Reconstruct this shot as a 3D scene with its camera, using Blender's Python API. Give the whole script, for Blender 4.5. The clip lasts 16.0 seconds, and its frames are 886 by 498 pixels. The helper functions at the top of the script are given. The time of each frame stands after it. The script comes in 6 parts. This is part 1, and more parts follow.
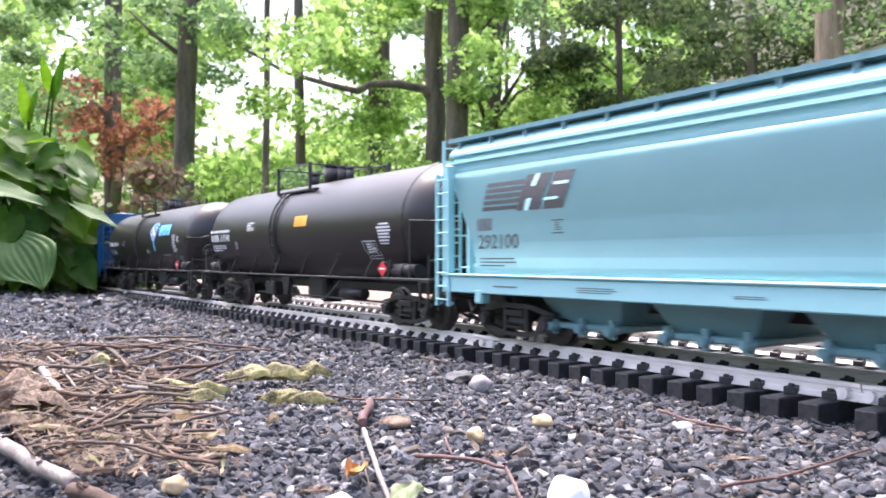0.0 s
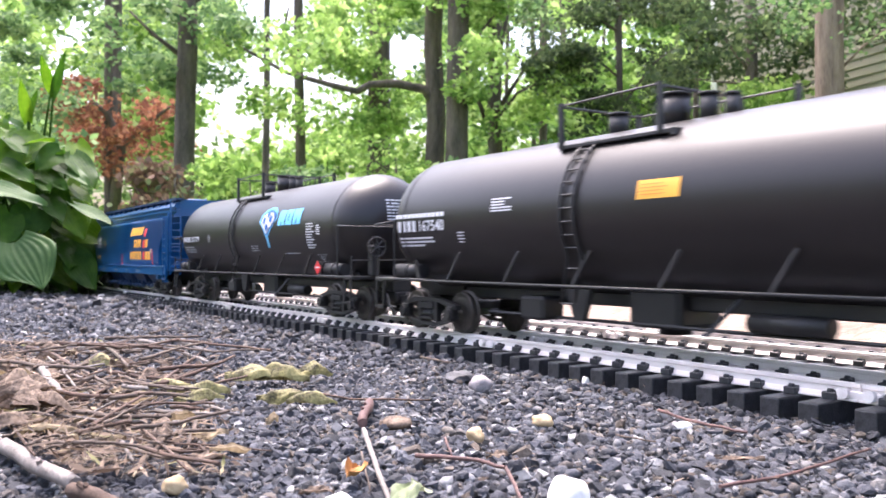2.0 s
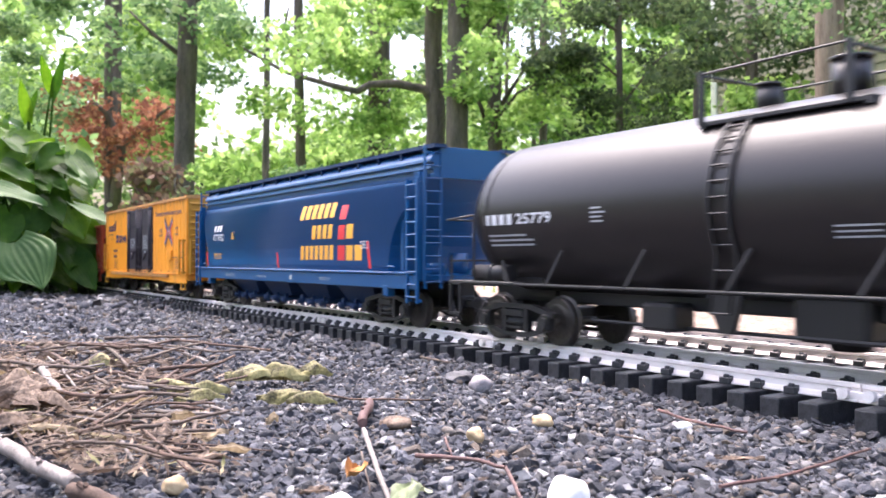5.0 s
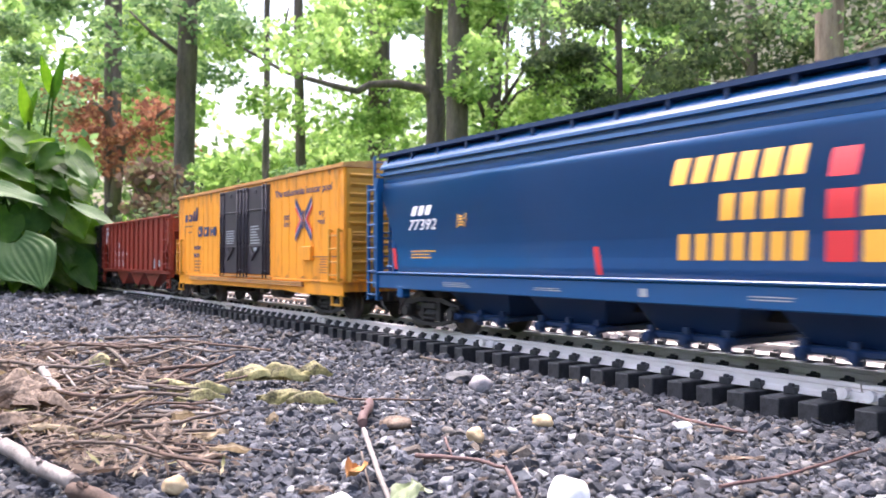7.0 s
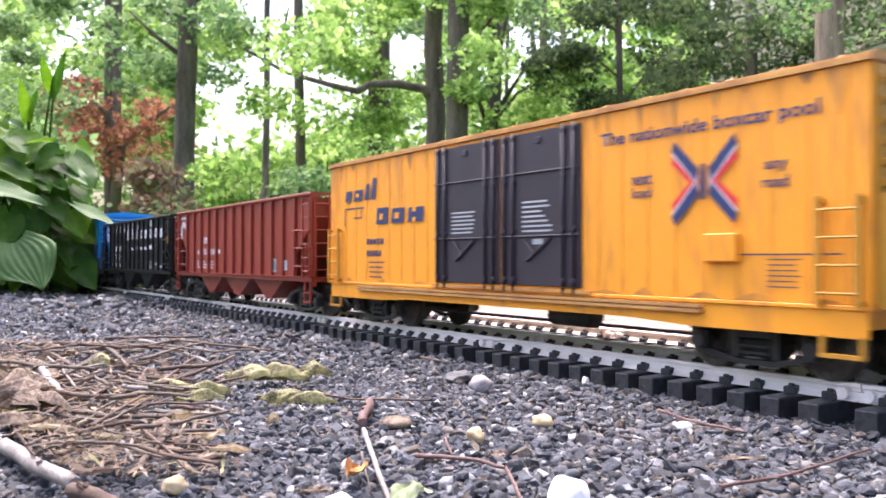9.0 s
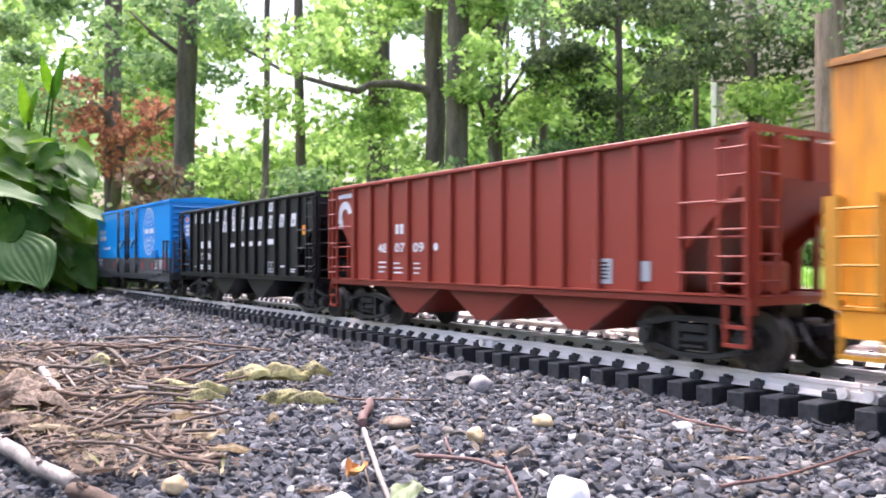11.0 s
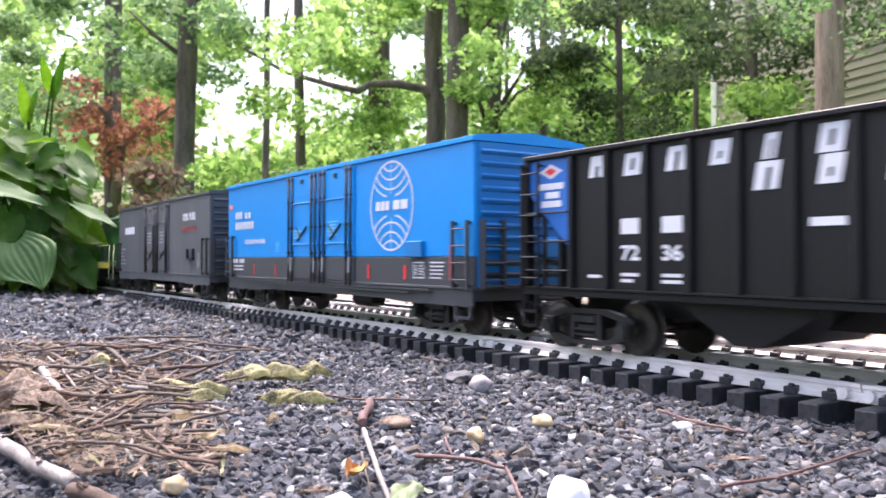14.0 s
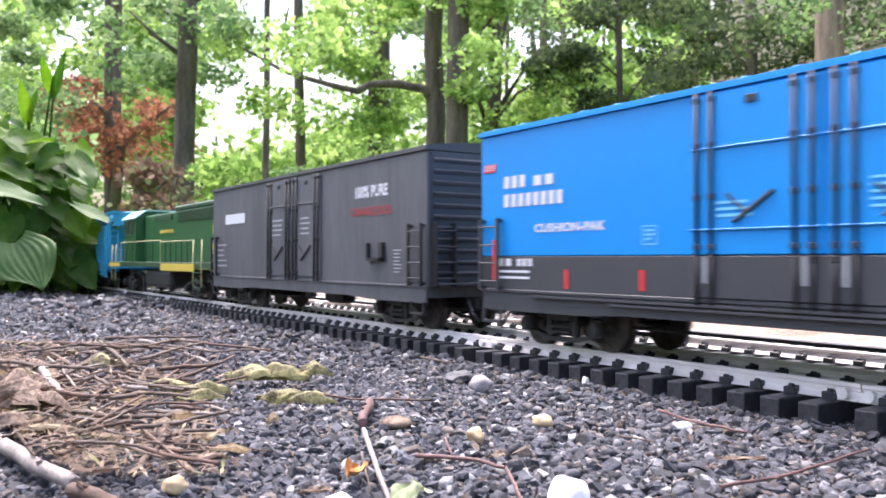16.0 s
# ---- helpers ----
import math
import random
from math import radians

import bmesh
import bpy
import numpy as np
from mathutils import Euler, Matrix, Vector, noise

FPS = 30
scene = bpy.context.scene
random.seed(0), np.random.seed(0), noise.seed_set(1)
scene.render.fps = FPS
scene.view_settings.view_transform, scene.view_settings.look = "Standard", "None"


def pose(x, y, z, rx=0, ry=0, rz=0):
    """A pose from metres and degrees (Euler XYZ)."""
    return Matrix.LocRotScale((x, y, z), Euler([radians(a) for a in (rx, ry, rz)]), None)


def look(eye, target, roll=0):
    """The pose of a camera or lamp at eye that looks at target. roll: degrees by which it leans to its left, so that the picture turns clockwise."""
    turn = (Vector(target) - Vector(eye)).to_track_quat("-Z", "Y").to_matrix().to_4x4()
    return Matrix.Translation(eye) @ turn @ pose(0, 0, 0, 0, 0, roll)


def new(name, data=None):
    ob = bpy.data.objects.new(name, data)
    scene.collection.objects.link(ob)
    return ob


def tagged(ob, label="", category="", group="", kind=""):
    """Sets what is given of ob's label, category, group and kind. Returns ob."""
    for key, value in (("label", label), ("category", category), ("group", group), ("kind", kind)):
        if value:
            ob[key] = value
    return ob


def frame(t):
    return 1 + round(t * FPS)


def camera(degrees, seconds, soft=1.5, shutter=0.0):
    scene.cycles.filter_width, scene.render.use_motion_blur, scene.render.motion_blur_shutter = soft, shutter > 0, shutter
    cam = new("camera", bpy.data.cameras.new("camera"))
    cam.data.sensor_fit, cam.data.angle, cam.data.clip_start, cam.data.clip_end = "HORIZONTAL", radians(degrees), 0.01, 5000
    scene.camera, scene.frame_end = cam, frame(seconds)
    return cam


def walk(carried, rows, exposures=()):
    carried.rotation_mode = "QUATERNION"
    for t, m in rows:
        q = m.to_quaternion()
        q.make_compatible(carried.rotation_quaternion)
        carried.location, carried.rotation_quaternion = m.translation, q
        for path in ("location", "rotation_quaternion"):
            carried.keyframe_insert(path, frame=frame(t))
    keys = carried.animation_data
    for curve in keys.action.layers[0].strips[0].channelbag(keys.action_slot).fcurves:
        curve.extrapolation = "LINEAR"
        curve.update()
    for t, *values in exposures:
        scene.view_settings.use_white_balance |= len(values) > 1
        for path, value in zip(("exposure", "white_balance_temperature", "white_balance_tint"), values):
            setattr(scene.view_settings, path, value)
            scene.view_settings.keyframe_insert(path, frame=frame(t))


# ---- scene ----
# Garden railway beside a gravel bed in a wooded yard; 1:29 model train.
# x runs along the track (the train goes to +x), y away from the camera, z up from the gravel.
EYE_Z = 0.0745            # lens height over the gravel
TRACK_Y = 0.3962          # centre line of the near track
RAIL_TOP = 0.0173
YAW, PITCH = 56.446, 0.684
cam = camera(55.82, 16.0, soft=1.6, shutter=0.5)
cam.data.dof.use_dof, cam.data.dof.focus_distance, cam.data.dof.aperture_fstop = True, 0.45, 34.0
CAM_POSE = pose(0, 0, EYE_Z, 90 + PITCH, 0, YAW)
walk(cam, [(0, CAM_POSE), (16.0, CAM_POSE)], exposures=[(0, 2.18, 6080, 20), (16.0, 2.18, 6080, 20)])


def travel(t):
    """Metres that the train has rolled at t seconds."""
    u = (t - 8) / 8
    return 0.343689 * (0.70999 * t + 0.21569 * u ** 2 + 0.02676 * u ** 3 - 0.02949 * u ** 4)


# ---- light ----
world = bpy.data.worlds.new("world")
scene.world = world
world.use_nodes = True
wn = world.node_tree.nodes
sky = wn.new("ShaderNodeTexSky")
sky.sky_type, sky.sun_disc = "NISHITA", False
SUN_EL, SUN_AZ = 70.0, -88.0   # azimuth from +y towards +x
sky.sun_elevation, sky.sun_rotation = radians(SUN_EL), radians(SUN_AZ)
sky.air_density, sky.dust_density, sky.ozone_density = 1.4, 8.0, 1.0
wn["Background"].inputs["Strength"].default_value = 0.14
world.node_tree.links.new(sky.outputs[0], wn["Background"].inputs[0])
sun = new("sun", bpy.data.lights.new("sun", "SUN"))
sun.data.energy, sun.data.angle, sun.data.color = 0.92, radians(40), (1.0, 0.96, 0.9)
sun.matrix_world = look((math.sin(radians(SUN_AZ)) * 40, math.cos(radians(SUN_AZ)) * 40, 40 * math.tan(radians(SUN_EL))), (0, 0, 0))


# ---- materials ----
def mat(name, c1, c2=None, rough=0.6, metal=0.0, scale=40.0, bump=0.0, bscale=None, spec=0.5, stretch=(1, 1, 1),
        island=None, obrand=0.0, low=0.35, high=0.65, coat=0.0, trans=0.0, detail=5.0):
    """Procedural material: two colours mixed by noise at two scales, optional random tint per island or object, and relief."""
    m = bpy.data.materials.new(name)
    m.use_nodes = True
    nt = m.node_tree
    N, L = nt.nodes, nt.links
    b = N["Principled BSDF"]
    b.inputs["Roughness"].default_value, b.inputs["Metallic"].default_value = rough, metal
    b.inputs["Specular IOR Level"].default_value = spec
    b.inputs["Coat Weight"].default_value = coat
    b.inputs["Coat Roughness"].default_value, b.inputs["Coat IOR"].default_value = rough, 1.9
    c2 = c2 or tuple(v * 0.75 for v in c1)
    tc = N.new("ShaderNodeTexCoord")
    mp = N.new("ShaderNodeMapping")
    mp.inputs["Scale"].default_value = stretch
    L.new(tc.outputs["Object"], mp.inputs[0])
    n1 = N.new("ShaderNodeTexNoise")
    n1.inputs["Scale"].default_value, n1.inputs["Detail"].default_value = scale, detail
    n2 = N.new("ShaderNodeTexNoise")
    n2.inputs["Scale"].default_value, n2.inputs["Detail"].default_value = scale * 7.3, 3.0
    for n_ in (n1, n2):
        L.new(mp.outputs[0], n_.inputs["Vector"])
    add = N.new("ShaderNodeMath")
    add.operation, add.inputs[1].default_value = "MULTIPLY_ADD", 0.35
    L.new(n2.outputs[0], add.inputs[0])
    sc = N.new("ShaderNodeMath")
    sc.operation, sc.inputs[1].default_value = "MULTIPLY", 0.65
    L.new(n1.outputs[0], sc.inputs[0])
    L.new(sc.outputs[0], add.inputs[2])
    ramp = N.new("ShaderNodeValToRGB")
    ramp.color_ramp.elements[0].position, ramp.color_ramp.elements[1].position = low, high
    ramp.color_ramp.elements[0].color, ramp.color_ramp.elements[1].color = (*c1, 1), (*c2, 1)
    L.new(add.outputs[0], ramp.inputs[0])
    col = ramp.outputs[0]
    if island:
        geo = N.new("ShaderNodeNewGeometry")
        r2 = N.new("ShaderNodeValToRGB")
        r2.color_ramp.interpolation = "LINEAR"
        els = r2.color_ramp.elements
        for k, (p, c) in enumerate(island):
            e = els[k] if k < 2 else els.new(p)
            e.position = p
        for e, (p, c) in zip(sorted(els, key=lambda e: e.position), sorted(island)):
            e.position, e.color = p, (*c, 1)
        if obrand:
            oi = N.new("ShaderNodeObjectInfo")
            s2 = N.new("ShaderNodeMath")
            s2.operation = "ADD"
            L.new(geo.outputs["Random Per Island"], s2.inputs[0])
            L.new(oi.outputs["Random"], s2.inputs[1])
            fr = N.new("ShaderNodeMath")
            fr.operation = "FRACT"
            L.new(s2.outputs[0], fr.inputs[0])
            L.new(fr.outputs[0], r2.inputs[0])
        else:
            L.new(geo.outputs["Random Per Island"], r2.inputs[0])
        mx = N.new("ShaderNodeMix")
        mx.data_type, mx.blend_type = "RGBA", "MULTIPLY"
        mx.inputs[0].default_value = 1.0
        L.new(col, mx.inputs[6])
        L.new(r2.outputs[0], mx.inputs[7])
        col = mx.outputs[2]
    L.new(col, b.inputs["Base Color"])
    if bump:
        bp = N.new("ShaderNodeBump")
        bp.inputs["Strength"].default_value, bp.inputs["Distance"].default_value = 1.0, bump
        n3 = N.new("ShaderNodeTexNoise")
        n3.inputs["Scale"].default_value, n3.inputs["Detail"].default_value = bscale or scale * 3, 6.0
        L.new(mp.outputs[0], n3.inputs["Vector"])
        L.new(n3.outputs[0], bp.inputs["Height"])
        L.new(bp.outputs[0], b.inputs["Normal"])
    if trans:
        tr = N.new("ShaderNodeBsdfTranslucent")
        L.new(col, tr.inputs["Color"])
        ms = N.new("ShaderNodeMixShader")
        ms.inputs[0].default_value = trans
        L.new(b.outputs[0], ms.inputs[1])
        L.new(tr.outputs[0], ms.inputs[2])
        L.new(ms.outputs[0], N["Material Output"].inputs[0])
    return m


M = {}
M["soil"] = mat("soil", (0.09, 0.065, 0.045), (0.16, 0.125, 0.09), 0.95, scale=9, bump=0.004, bscale=120)
M["bed"] = mat("bed", (0.10, 0.10, 0.11), (0.20, 0.20, 0.21), 0.9, scale=160, bump=0.004, bscale=300)
M["lawn"] = mat("lawn", (0.10, 0.20, 0.04), (0.16, 0.28, 0.06), 0.9, scale=3, bump=0.02, bscale=60)
M["gravel"] = mat("gravel", (0.285, 0.285, 0.294), (0.437, 0.437, 0.437), 0.85, scale=260, bump=0.0006, bscale=900, spec=0.2, obrand=1,
                  island=[(0.0, (0.10, 0.102, 0.108)), (0.3, (0.16, 0.163, 0.182)), (0.55, (0.225, 0.23, 0.26)), (0.74, (0.31, 0.32, 0.355)),
                          (0.80, (0.25, 0.20, 0.155)), (0.85, (0.36, 0.31, 0.265)), (0.94, (0.50, 0.50, 0.51)), (1.0, (0.86, 0.85, 0.84))])
M["tie"] = mat("tie", (0.016, 0.016, 0.019), (0.055, 0.056, 0.062), 0.42, scale=240, bump=0.0002, bscale=900)
M["rail"] = mat("rail", (0.80, 0.71, 0.67), (0.93, 0.87, 0.84), 0.40, metal=0.12, scale=60, stretch=(0.3, 1, 1))
M["bark"] = mat("bark", (0.048, 0.040, 0.032), (0.15, 0.122, 0.096), 0.95, scale=9, bump=0.03, bscale=14, stretch=(1, 1, 0.18))
M["leaf_light"] = mat("leaf_light", (0.9, 0.95, 0.9), (1, 1, 1), 0.5, scale=6, spec=0.12, trans=0.55,
                      island=[(0, (0.116, 0.213, 0.055)), (0.4, (0.232, 0.366, 0.088)), (0.75, (0.378, 0.537, 0.146)), (1, (0.561, 0.695, 0.281))])
M["leaf_mid"] = mat("leaf_mid", (0.9, 0.95, 0.9), (1, 1, 1), 0.5, scale=6, spec=0.12, trans=0.45,
                    island=[(0, (0.067, 0.128, 0.054)), (0.5, (0.160, 0.262, 0.100)), (1, (0.320, 0.435, 0.179))])
M["leaf_dark"] = mat("leaf_dark", (0.9, 0.95, 0.9), (1, 1, 1), 0.6, scale=6, spec=0.12, trans=0.45,
                     island=[(0, (0.037, 0.057, 0.028)), (0.5, (0.071, 0.106, 0.046)), (1, (0.132, 0.172, 0.071))])
M["leaf_red"] = mat("leaf_red", (0.9, 0.95, 0.9), (1, 1, 1), 0.6, scale=6, spec=0.12, trans=0.45,
                    island=[(0, (0.163, 0.069, 0.050)), (0.5, (0.312, 0.119, 0.075)), (1, (0.475, 0.237, 0.138))])
M["leaf_brown"] = mat("leaf_brown", (0.9, 0.95, 0.9), (1, 1, 1), 0.7, scale=6, spec=0.12, trans=0.35,
                      island=[(0, (0.112, 0.068, 0.053)), (0.6, (0.225, 0.143, 0.105)), (0.8, (0.150, 0.180, 0.075)), (1, (0.345, 0.240, 0.165))])
M["hosta"] = mat("hosta", (0.018, 0.066, 0.004), (0.050, 0.128, 0.008), 0.50, scale=14, trans=0.42, bump=0.0012, bscale=60, spec=0.2)
M["hosta_pale"] = mat("hosta_pale", (0.040, 0.098, 0.022), (0.080, 0.150, 0.040), 0.50, scale=14, trans=0.25, bump=0.0012, bscale=60, spec=0.25)
M["hosta_bright"] = mat("hosta_bright", (0.055, 0.145, 0.004), (0.125, 0.240, 0.010), 0.48, scale=14, trans=0.55, bump=0.0012, bscale=60, spec=0.2)
M["grass"] = mat("grass", (0.9, 0.95, 0.9), (1, 1, 1), 0.6, scale=6, trans=0.4,
                 island=[(0, (0.12, 0.24, 0.03)), (0.5, (0.22, 0.42, 0.05)), (1, (0.34, 0.52, 0.10))])
M["mulch"] = mat("mulch", (0.16, 0.11, 0.08), (0.34, 0.26, 0.20), 0.95, scale=22, bump=0.01, bscale=70)
M["siding"] = mat("siding", (0.264, 0.248, 0.164), (0.336, 0.320, 0.224), 0.6, scale=1.2, stretch=(0.2, 1, 1))
M["trim"] = mat("trim", (0.68, 0.68, 0.62), (0.78, 0.78, 0.72), 0.5, scale=2)
M["shingle"] = mat("shingle", (0.09, 0.085, 0.08), (0.16, 0.15, 0.14), 0.9, scale=8, bump=0.01)
M["glass"] = mat("glass", (0.03, 0.04, 0.04), (0.05, 0.06, 0.06), 0.06, scale=1, spec=0.8)
M["twig"] = mat("twig", (0.060, 0.043, 0.033), (0.144, 0.108, 0.084), 0.85, scale=160, bump=0.0006, bscale=500, stretch=(1, 1, 1))
M["twig_dark"] = mat("twig_dark", (0.058, 0.035, 0.025), (0.122, 0.076, 0.054), 0.85, scale=160, bump=0.0006, bscale=500)
M["twig_red"] = mat("twig_red", (0.065, 0.032, 0.030), (0.150, 0.082, 0.070), 0.7, scale=160, bump=0.0004, bscale=500)
M["twig_pale"] = mat("twig_pale", (0.126, 0.105, 0.091), (0.241, 0.215, 0.200), 0.7, scale=120, bump=0.0006, bscale=400)
M["dry_leaf"] = mat("dry_leaf", (0.050, 0.032, 0.022), (0.27, 0.195, 0.14), 0.8, scale=110, trans=0.12, bump=0.0012, bscale=260, low=0.40, high=0.60)
M["tan_leaf"] = mat("tan_leaf", (0.150, 0.105, 0.053), (0.390, 0.300, 0.180), 0.7, scale=60, trans=0.25, bump=0.001, bscale=220, high=0.6)
M["yellow_leaf"] = mat("yellow_leaf", (0.055, 0.044, 0.015), (0.32, 0.285, 0.11), 0.6, scale=130, trans=0.12, bump=0.0012, bscale=260, low=0.40, high=0.60)
M["green_leaf"] = mat("green_leaf", (0.170, 0.210, 0.100), (0.260, 0.290, 0.170), 0.6, scale=60, trans=0.25, bump=0.001, bscale=220)
M["stone_white"] = mat("stone_white", (0.75, 0.74, 0.70), (0.86, 0.85, 0.82), 0.6, scale=90, bump=0.0006, bscale=300)
M["stone_tan"] = mat("stone_tan", (0.38, 0.27, 0.14), (0.55, 0.42, 0.25), 0.7, scale=120, bump=0.0006, bscale=400)
M["stone_grey"] = mat("stone_grey", (0.20, 0.18, 0.19), (0.36, 0.33, 0.33), 0.8, scale=200, bump=0.0006, bscale=500)
M["slate"] = mat("slate", (0.05, 0.05, 0.055), (0.11, 0.11, 0.12), 0.7, scale=160, bump=0.0006, bscale=400)
M["cap"] = mat("cap", (0.70, 0.72, 0.70), (0.80, 0.80, 0.78), 0.7, scale=20)
M["litter"] = mat("litter", (0.8, 0.8, 0.8), (1, 1, 1), 0.9, scale=200, trans=0.15,
                  island=[(0, (0.06, 0.042, 0.032)), (0.4, (0.13, 0.09, 0.065)), (0.75, (0.24, 0.175, 0.125)), (0.92, (0.36, 0.28, 0.21)), (1, (0.20, 0.20, 0.08))])
def paint(name, c, rough=0.38, dark=0.82, **kw):
    M[name] = mat(name, c, tuple(v * dark for v in c), rough, scale=kw.pop("scale", 14), low=0.3, high=0.7, bump=kw.pop("bump", 0.00005), bscale=700, **kw)


paint("black_frame", (0.022, 0.021, 0.022), 0.5)
paint("truck_black", (0.014, 0.013, 0.013), 0.5, 1.9, scale=70)
M["wheel"] = mat("wheel", (0.05, 0.045, 0.042), (0.13, 0.115, 0.105), 0.42, metal=0.7, scale=60)
paint("tank_black", (0.014, 0.012, 0.0125), 0.33, 1.25, spec=0.42)
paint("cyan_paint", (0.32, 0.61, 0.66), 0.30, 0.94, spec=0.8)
# Body turquoise with underside shade mixed in, for bays and gates; roof walks share it.
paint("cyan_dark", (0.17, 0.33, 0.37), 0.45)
paint("navy_paint", (0.003, 0.080, 0.235), 0.30, 0.9, spec=0.8)
# Body blue darkened for dirt and shade on bays and gates; roof walks share it.
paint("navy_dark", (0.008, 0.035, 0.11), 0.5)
# Side yellow darkened: the shade on the car ends is put into this colour.
paint("yellow_end_shade", (0.56, 0.27, 0.022), 0.5, 0.7, scale=26)
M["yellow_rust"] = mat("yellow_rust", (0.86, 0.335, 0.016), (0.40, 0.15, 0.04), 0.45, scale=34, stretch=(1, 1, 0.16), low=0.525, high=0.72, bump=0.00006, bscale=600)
M["rust"] = mat("rust", (0.30, 0.13, 0.05), (0.55, 0.30, 0.08), 0.8, scale=70, stretch=(0.5, 1, 1), bump=0.0001, bscale=600)
paint("door_black", (0.024, 0.018, 0.026), 0.5, 1.3)
paint("oxide_red", (0.25, 0.036, 0.021), 0.42, 0.9)
paint("oxide_dark", (0.20, 0.038, 0.026), 0.5, 0.85)
paint("coal_black", (0.008, 0.008, 0.009), 0.42, 1.3, spec=0.3)
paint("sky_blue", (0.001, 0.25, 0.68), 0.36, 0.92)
# Side blue darkened for the shaded car ends; board and brake box share it.
paint("end_blue_shade", (0.008, 0.17, 0.46), 0.42, 0.92)
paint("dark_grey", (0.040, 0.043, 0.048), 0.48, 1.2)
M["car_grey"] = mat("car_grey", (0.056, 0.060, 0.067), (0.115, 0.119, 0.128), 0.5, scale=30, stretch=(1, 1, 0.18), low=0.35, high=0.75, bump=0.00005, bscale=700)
paint("dull_red", (0.34, 0.045, 0.05), 0.55, 0.7, scale=80)
paint("loco_green", (0.020, 0.100, 0.030), 0.38)
paint("rail_pale", (0.50, 0.47, 0.24), 0.5)
paint("loco_dark", (0.015, 0.06, 0.02), 0.5)
paint("rail_yellow", (0.62, 0.48, 0.07), 0.45)
paint("teal_blue", (0.03, 0.30, 0.48), 0.45)
paint("white_ink", (0.66, 0.67, 0.70), 0.5, 0.95)
paint("grey_ink", (0.38, 0.40, 0.42), 0.5, 0.9)
paint("black_ink", (0.012, 0.012, 0.014), 0.5, 0.9)
paint("navy_ink", (0.02, 0.035, 0.12), 0.5, 0.9)
paint("red_ink", (0.68, 0.035, 0.04), 0.45, 0.92)
paint("gold_ink", (0.88, 0.44, 0.05), 0.45, 0.92)
paint("orange_ink", (0.90, 0.26, 0.03), 0.45, 0.92)
paint("cyan_ink", (0.16, 0.55, 0.85), 0.45, 0.92)
paint("blue_ink", (0.015, 0.14, 0.50), 0.45, 0.92)
paint("slate_ink", (0.10, 0.12, 0.13), 0.5, 0.9)
M["yellow_stain"] = mat("yellow_stain", (0.72, 0.29, 0.02), (0.33, 0.13, 0.035), 0.55, scale=60, stretch=(1, 1, 0.3), low=0.40, high=0.62)


# ---- mesh helpers ----
def bm_box(bm, x0, x1, y0, y1, z0, z1, bev=0.0, seg=1):
    """Box between the given limits, its edges rounded by bev."""
    vs = [bm.verts.new((x, y, z)) for x in (x0, x1) for y in (y0, y1) for z in (z0, z1)]
    fs = [bm.faces.new([vs[i] for i in f]) for f in ((0, 1, 3, 2), (4, 6, 7, 5), (0, 4, 5, 1), (2, 3, 7, 6), (0, 2, 6, 4), (1, 5, 7, 3))]
    if bev:
        es = list({e for f in fs for e in f.edges})
        bmesh.ops.bevel(bm, geom=es, offset=bev, segments=seg, affect="EDGES", profile=0.5)
    return fs


def bm_rod(bm, p, q, r, n=8, r2=None, caps=True):
    """Round rod from p to q."""
    p, q = Vector(p), Vector(q)
    d = (q - p)
    if d.length < 1e-9:
        return
    m = d.to_track_quat("Z", "Y").to_matrix()
    r2 = r if r2 is None else r2
    a = [bm.verts.new(p + m @ Vector((r * math.cos(2 * math.pi * k / n), r * math.sin(2 * math.pi * k / n), 0))) for k in range(n)]
    b = [bm.verts.new(q + m @ Vector((r2 * math.cos(2 * math.pi * k / n), r2 * math.sin(2 * math.pi * k / n), 0))) for k in range(n)]
    for k in range(n):
        f = bm.faces.new((a[k], a[(k + 1) % n], b[(k + 1) % n], b[k]))
        f.smooth = n > 6
    if caps:
        bm.faces.new(a[::-1])
        bm.faces.new(b)


def bm_path(bm, pts, r, n=6, taper=1.0):
    """Bent round bar through the points, tapering to taper times its radius."""
    pts = [Vector(p) for p in pts]
    rings = []
    for i, p in enumerate(pts):
        d = (pts[min(i + 1, len(pts) - 1)] - pts[max(i - 1, 0)]).normalized()
        m = d.to_track_quat("Z", "Y").to_matrix()
        rr = r * (1 + (taper - 1) * i / max(1, len(pts) - 1))
        rings.append([bm.verts.new(p + m @ Vector((rr * math.cos(2 * math.pi * k / n), rr * math.sin(2 * math.pi * k / n), 0))) for k in range(n)])
    for a, b in zip(rings, rings[1:]):
        off = min(range(n), key=lambda o: sum((a[k].co - b[(k + o) % n].co).length for k in range(n)))
        for k in range(n):
            f = bm.faces.new((a[k], a[(k + 1) % n], b[(k + 1 + off) % n], b[(k + off) % n]))
            f.smooth = True
    bm.faces.new(rings[0][::-1])
    bm.faces.new(rings[-1])


def bm_prism(bm, outline, y0, y1, axis="y"):
    """Solid between y0 and y1 (or x0, x1) with a flat outline of (x, z), or (y, z) for axis x."""
    put = (lambda u, w, v: (u, v, w)) if axis == "y" else (lambda u, w, v: (v, u, w))
    a = [bm.verts.new(put(u, w, y0)) for u, w in outline]
    b = [bm.verts.new(put(u, w, y1)) for u, w in outline]
    n = len(a)
    fs = [bm.faces.new(a), bm.faces.new(b[::-1])]
    fs += [bm.faces.new((a[k], b[k], b[(k + 1) % n], a[(k + 1) % n])) for k in range(n)]
    bmesh.ops.recalc_face_normals(bm, faces=fs)
    return fs


